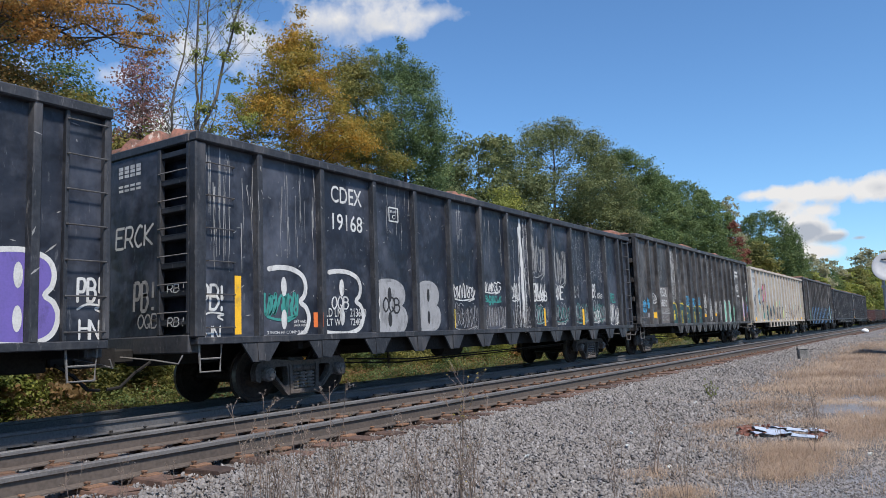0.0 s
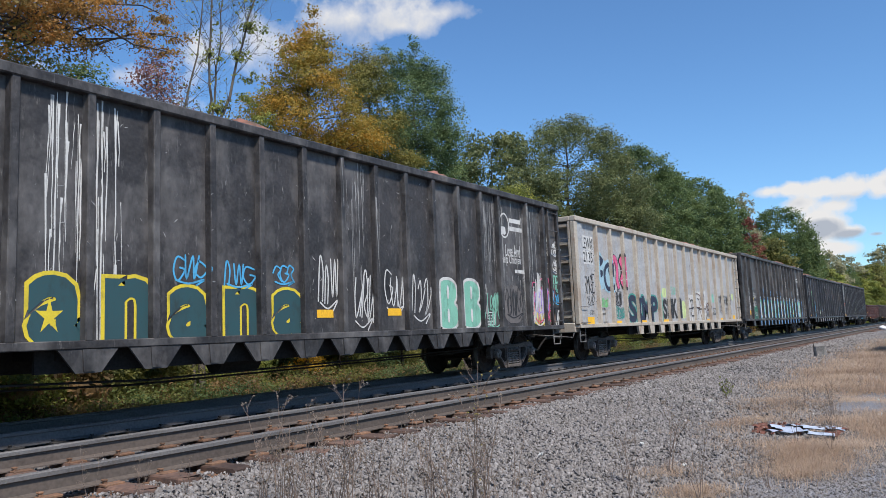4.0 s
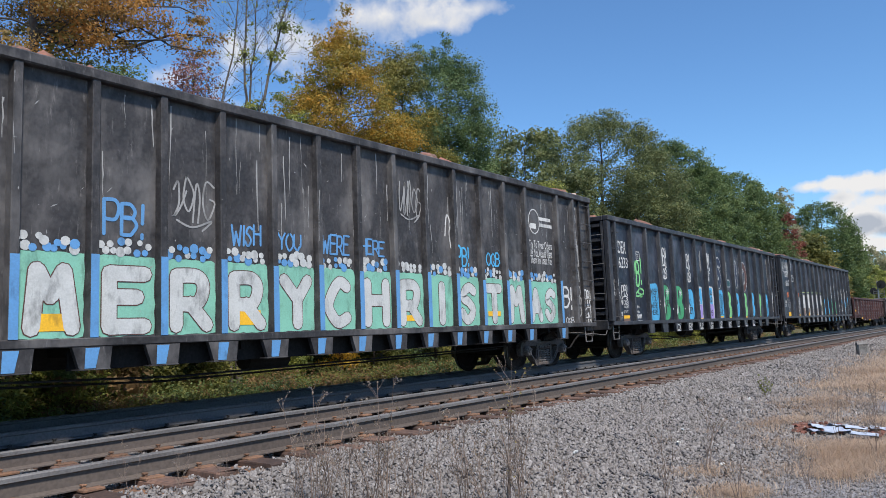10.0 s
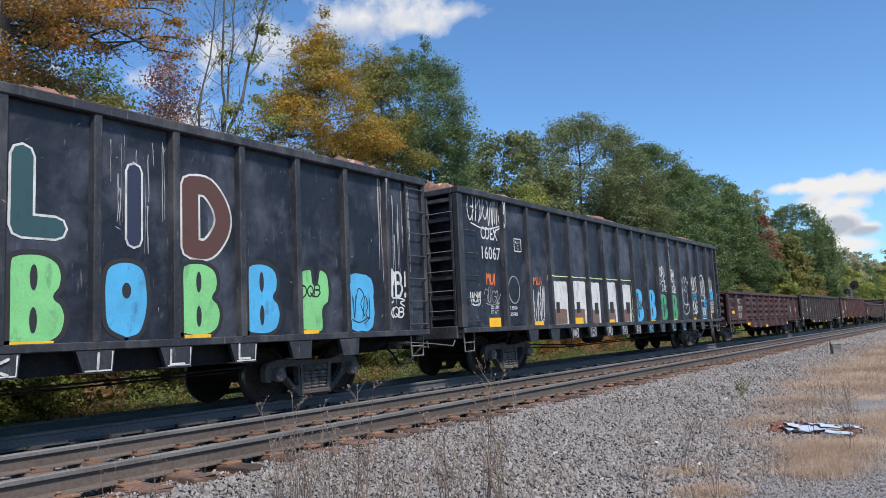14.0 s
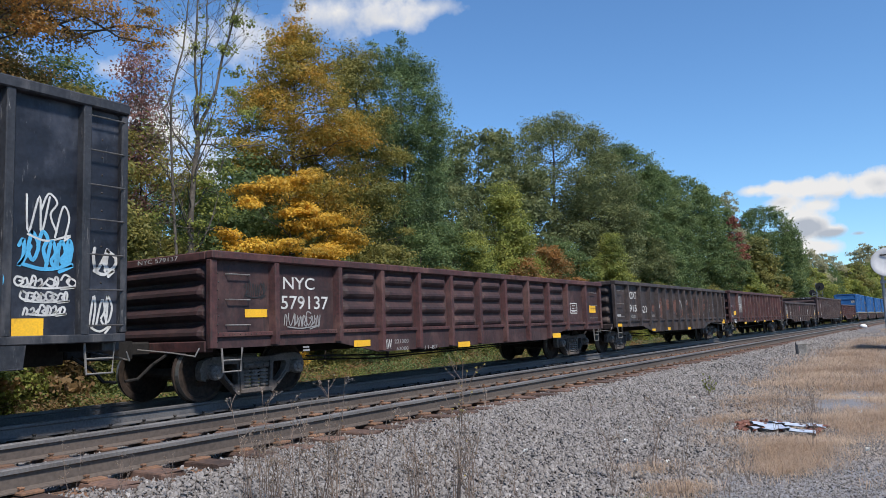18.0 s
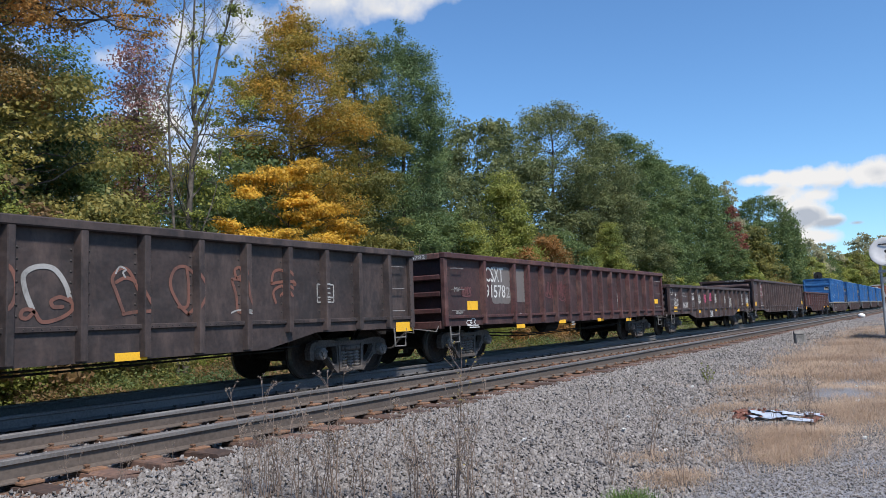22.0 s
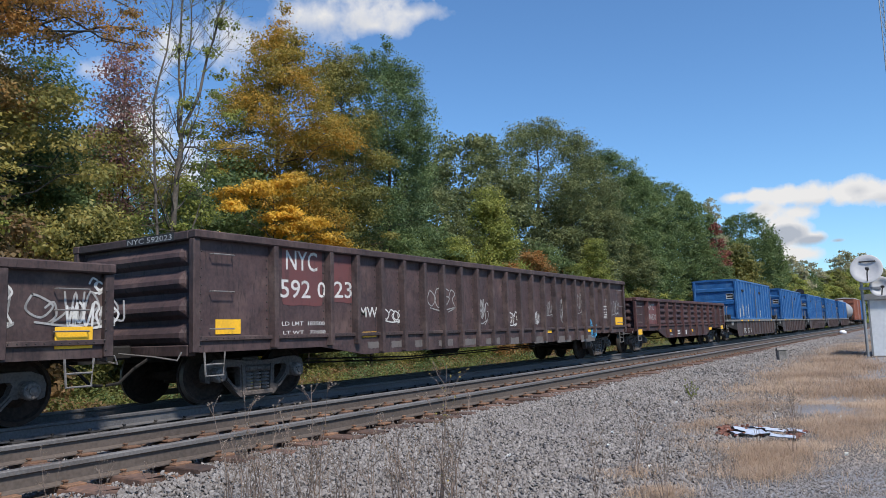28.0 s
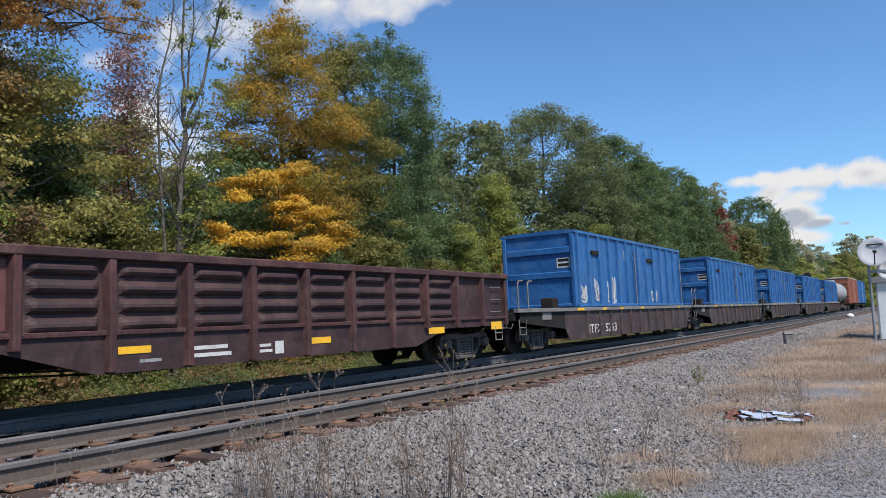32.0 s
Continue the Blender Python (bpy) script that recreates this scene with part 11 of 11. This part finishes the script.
def build_shelter():
    gz_ = float(ground_height(33.5, 0))
    sh = thing("equipment_shelter", "pale metal railway equipment shelter with a grey roof edge", "shelter", m=pose(31.9, 1.50, gz_))
    part("body", Geo().cbox(0, 4.2, -3.0, 0, 0.02, 2.10, 0.02), WHITE_WALL, sh)
    part("base", Geo().cbox(-0.05, 4.25, -3.05, 0.05, -0.2, 0.04, 0.02), CONCRETE, sh)
    part("roof", Geo().prism([(-3.12, 2.10), (0.12, 2.10), (0.12, 2.30), (-1.5, 2.46), (-3.12, 2.30)], "x", -0.12, 4.32), MAST_GREY, sh, "grey sheet roof with a folded edge")
    for y in (-0.75, -1.5, -2.25):
        part("panel_seam", Geo().cbox(-0.012, 0.0, y - 0.012, y + 0.012, 0.05, 2.08, 0.003), WHITE_WALL, sh)
    part("corner_trim", Geo().cbox(-0.02, 0.05, -0.05, 0.02, 0.05, 2.08, 0.008), MAST_GREY, sh)
    pole = thing("satellite_dish", "pale round satellite dish on a steel pole beside the shelter", "satellite dish", m=pose(31.2, 1.62, gz_))
    part("pole", Geo().tube([(0, 0, -0.1), (0, 0, 2.75)], 0.05, 12), MAST_GREY, pole, "galvanised steel pole")

    def dish(parent, x, y, z, r, name):
        d = Geo().lathe([(0.0, 0.02), (0.012, r * 0.35), (0.05, r * 0.7), (0.11, r), (0.10, r + 0.015), (0.035, r * 0.7), (-0.01, r * 0.35), (-0.02, 0.02)], (0, 0, 0), "x", 40)
        ob = part(name, d.mesh(name, DISH_WHITE, True), None, parent, "pale dish reflector")
        ob.matrix_basis = pose(x, y, z, 0, 0, 0) @ Matrix.Rotation(radians(176), 4, "Z") @ Matrix.Rotation(radians(-12), 4, "Y")
        arm = Geo().tube([(0.03, 0.0, -r * 0.95), (0.75 * r, 0.05, -r * 0.45), (0.95 * r, 0.08, -0.25 * r)], 0.022, 6)
        arm.cbox(0.9 * r, 0.9 * r + 0.16, 0.02, 0.14, -0.33 * r, -0.15 * r, 0.02)
        part("feed_arm", arm, SIGNAL_BLACK, ob, "dark feed horn on an arm")
        bar = Geo().box(0.065, 0.069, -0.30 * r / 0.68, 0.42 * r / 0.68, 0.33 * r / 0.68, 0.40 * r / 0.68)
        if name == "reflector_dish":
            part("printed_band", bar, SIGNAL_BLACK, ob, "dark printed mark")
        return ob

    dish(pole, -0.12, -0.22, 3.18, 0.52, "reflector_dish")
    dish(pole, -0.02, -0.62, 2.52, 0.36, "small_dish")
    part("bracket", Geo().cbox(-0.1, 0.1, -0.62, 0.08, 2.45, 2.55, 0.01), MAST_GREY, pole)
    mast = thing("radio_mast", "slender galvanised lattice radio mast", "mast", m=pose(62.0, 0.1, gz_))
    for a in (0, 1, 2):
        t = a * 2.094
        part("leg", Geo().tube([(math.cos(t) * 0.28, math.sin(t) * 0.28, -0.2), (math.cos(t) * 0.28, math.sin(t) * 0.28, 36)], 0.04, 6), MAST_GREY, mast)
    for k in range(48):
        z = k * 0.75
        g = Geo()
        for a in range(3):
            p, q = a * 2.094, (a + 1) * 2.094
            g.tube([(math.cos(p) * 0.28, math.sin(p) * 0.28, z), (math.cos(q) * 0.28, math.sin(q) * 0.28, z + 0.75)], 0.014, 4)
        part("bracing", g, MAST_GREY, mast)


build_shelter()


def build_signal():
    x, y = 128.0, 15.6
    sg = thing("railway_signal", "railway signal mast with black heads and a ladder platform", "railway signal", m=pose(x, y, float(ground_height(x, y))))
    part("mast", Geo().tube([(0, 0, -0.3), (0, 0, 6.9)], 0.09, 10), MAST_GREY, sg)
    part("platform", Geo().cbox(-0.6, 0.6, -0.9, 0.5, 4.2, 4.28, 0.01), MAST_GREY, sg)
    for k in range(3):
        part("guard_rail", Geo().tube([(-0.6, -0.9, 4.6 + 0.35 * k), (-0.6, 0.5, 4.6 + 0.35 * k)], 0.025, 5), MAST_GREY, sg)
    for yy in (-0.9, -0.2, 0.5):
        part("guard_post", Geo().tube([(-0.6, yy, 4.2), (-0.6, yy, 5.5)], 0.025, 5), MAST_GREY, sg)
    for yy, zz, r in ((-0.55, 6.3, 0.62), (0.55, 5.4, 0.48), (-0.75, 3.6, 0.55)):
        g = Geo().lathe([(-0.1, r * 0.5), (-0.1, r), (-0.06, r), (-0.04, r * 0.8), (0.12, r * 0.4)], (-0.2, yy, zz), "x", 20)
        head = part("signal_head", g, SIGNAL_BLACK, sg, "round black signal backing disc")
        part("lamp_hood", Geo().lathe([(-0.42, 0.13), (-0.1, 0.12), (-0.1, 0.10), (-0.42, 0.11)], (-0.2, yy, zz), "x", 12), SIGNAL_BLACK, head)
    lad = Geo()
    for yy in (0.25, 0.55):
        lad.tube([(0.2, yy, 0), (0.2, yy, 4.3)], 0.02, 5)
    for k in range(13):
        lad.tube([(0.2, 0.25, 0.3 + k * 0.31), (0.2, 0.55, 0.3 + k * 0.31)], 0.014, 4)
    part("ladder", lad, MAST_GREY, sg)


build_signal()

LITTER = surface("white_litter", (0.7, 0.7, 0.68), (0.55, 0.55, 0.53), rough=0.6, grain=20, large=8, bump=0.2)
_rng = random.Random(21)
for _x, _y in ((9.7, 3.55), (10.6, 3.1), (13.4, 3.7), (15.2, 0.9), (14.3, 1.25), (9.0, 0.75), (12.6, 1.1), (8.6, 3.2), (7.4, 3.9), (19.5, 1.7), (11.9, 3.3), (7.6, 2.4)):
    _o = tagged(new("litter_scrap", bent_sheet(_rng, _rng.uniform(0.03, 0.07), _rng.uniform(0.02, 0.04), 0.004).mesh("litter_scrap", LITTER)), "small white scrap of litter on gravel", "litter", "litter on the gravel")
    _o.matrix_basis = pose(_x, _y, float(ground_height(_x, _y)) + 0.02, _rng.uniform(-10, 10), _rng.uniform(-10, 10), _rng.uniform(0, 180))


# ---- the end of the train ----
def tank_car(u):
    L = 13.4
    car = thing("tank_car", "grey dusty tank car with a black walkway", "railcar", "cars of the freight train", m=pose(u, TRAIN_Y, TRAIN_Z))
    CARS.append((car, u))
    grey = surface("dusty_tank_grey", (0.30, 0.30, 0.31), (0.19, 0.19, 0.195), rough=0.5, grain=14, large=0.8, mix=1.0, bump=0.1)
    g = Geo().lathe([(0.9, 0.15), (1.0, 0.8), (1.25, 1.25), (1.6, 1.42), (L - 1.6, 1.42), (L - 1.25, 1.25), (L - 1.0, 0.8), (L - 0.9, 0.15)], (0, 0, 2.55), "x", 28)
    part("barrel", g.mesh("barrel", grey, True), None, car, "cylindrical grey tank barrel")
    part("dome", Geo().lathe([(0, 0.45), (0.35, 0.45), (0.42, 0.38)], (L / 2, 0, 3.9), "z", 16), grey, car)
    part("sill", Geo().cbox(0, L, -0.35, 0.35, 0.75, 1.1, 0.02), UNDER_STEEL, car)
    for xe in (0.0, L - 1.0):
        part("end_platform", Geo().cbox(xe, xe + 1.0, -1.4, 1.4, 1.05, 1.15, 0.01), UNDER_STEEL, car)
    rail_ = Geo()
    for y in (-1.3, 1.3):
        rail_.tube([(0.1, y, 1.1), (0.1, y, 2.2), (1.0, y, 2.4), (L - 1.0, y, 2.4), (L - 0.1, y, 2.2), (L - 0.1, y, 1.1)], 0.02, 5)
    part("hand_rail", rail_, UNDER_STEEL, car)
    part("saddle", Geo().cbox(2.2, 2.8, -1.2, 1.2, 1.05, 1.75, 0.05).cbox(L - 2.8, L - 2.2, -1.2, 1.2, 1.05, 1.75, 0.05), UNDER_STEEL, car)
    coupler(car, 0.0, -1)
    coupler(car, L, 1)
    for x in (1.9, L - 1.9):
        add_truck(car, x)


def box_car(u, L, steel, label, roof):
    car = thing("box_car", label, "railcar", "cars of the freight train", m=pose(u, TRAIN_Y, TRAIN_Z))
    CARS.append((car, u))
    part("body", Geo().cbox(0, L, -1.5, 1.5, 1.0, 4.75, 0.03), steel, car)
    part("roof", Geo().prism([(-1.55, 4.72), (1.55, 4.72), (1.55, 4.80), (0, 4.98), (-1.55, 4.80)], "x", -0.05, L + 0.05), roof, car, "pale weathered roof")
    rib = wall_rib(0.05, 0.035, -1.56, -1.5, 1.05, 4.7).mesh("rib", steel)
    for k in range(int(L / 1.05)):
        part("rib", rib, None, car).matrix_basis = pose(0.4 + 1.05 * k, 0, 0)
    part("door", Geo().cbox(L / 2 - 1.6, L / 2 + 1.6, -1.60, -1.52, 1.1, 4.5, 0.02), steel, car, "sliding side door")
    for k in range(5):
        part("end_rib", Geo().cbox(-0.08, 0.0, -1.4, 1.4, 1.4 + 0.62 * k, 1.7 + 0.62 * k, 0.05), steel, car)
    part("sill", Geo().cbox(0.2, L - 0.2, -1.3, 1.3, 0.8, 1.0, 0.02), UNDER_STEEL, car)
    coupler(car, 0.0, -1)
    coupler(car, L, 1)
    for x in (1.9, L - 1.9):
        add_truck(car, x)


OXIDE = surface("oxide_orange_boxcar", (0.25, 0.085, 0.05), (0.15, 0.055, 0.035), rough=0.6, grain=14, large=0.8, mix=1.0, bump=0.15)
PALE_ROOF = surface("pale_boxcar_roof", (0.5, 0.47, 0.43), (0.36, 0.33, 0.30), rough=0.6, grain=14, large=0.8, mix=1.0, bump=0.15)
tank_car(322.6)
box_car(337.4, 16.6, OXIDE, "oxide-orange boxcar with a pale weathered roof", PALE_ROOF)
box_car(355.4, 16.6, BLUE_STEEL, "blue ribbed boxcar at the end of view", BLUE_STEEL)
FACE[CONTAINER_CARS[0]] = lambda z: -1.485
letters(CONTAINER_CARS[0], "ITFX  5263", WHITE_PAINT, 5.05, 0.42, 7.6, 0.70)
_box = [o for o, u in LOADS if o.name.startswith("refuse_container")][:2]
for _o in _box:
    FACE[_o] = lambda z: -1.303
for _o, _x0, _z0, _x1, _z1 in ((_box[0], 4.95, 1.40, 5.45, 1.95), (_box[0], 6.15, 1.45, 6.75, 2.2), (_box[0], 7.35, 1.30, 8.25, 2.35), (_box[1], 12.4, 1.40, 13.1, 1.95)):
    tag(_o, WHITE_PAINT, _x0, _z0, _x1, _z1, 0.035, 4)
plate(_box[0], DULL_WHITE, 9.3, 3.0, 9.65, 3.35)
plate(_box[1], DULL_WHITE, 15.6, 3.0, 15.95, 3.35)


# ---- moving things ----
def motions():
    knots = [2.0 * k for k in range(len(RUN))]
    for ob, u in CARS + LOADS:
        walk(ob, [(t, pose(u - s, TRAIN_Y, TRAIN_Z)) for t, s in zip(knots, RUN)])
    turn = [(0.1 * k, math.degrees(-gone(0.1 * k) / WHEEL_R)) for k in range(321)]
    for ob, x in WHEELS:
        walk(ob, [(t, pose(x, 0, WHEEL_R, 0, a, 0)) for t, a in turn])


motions()
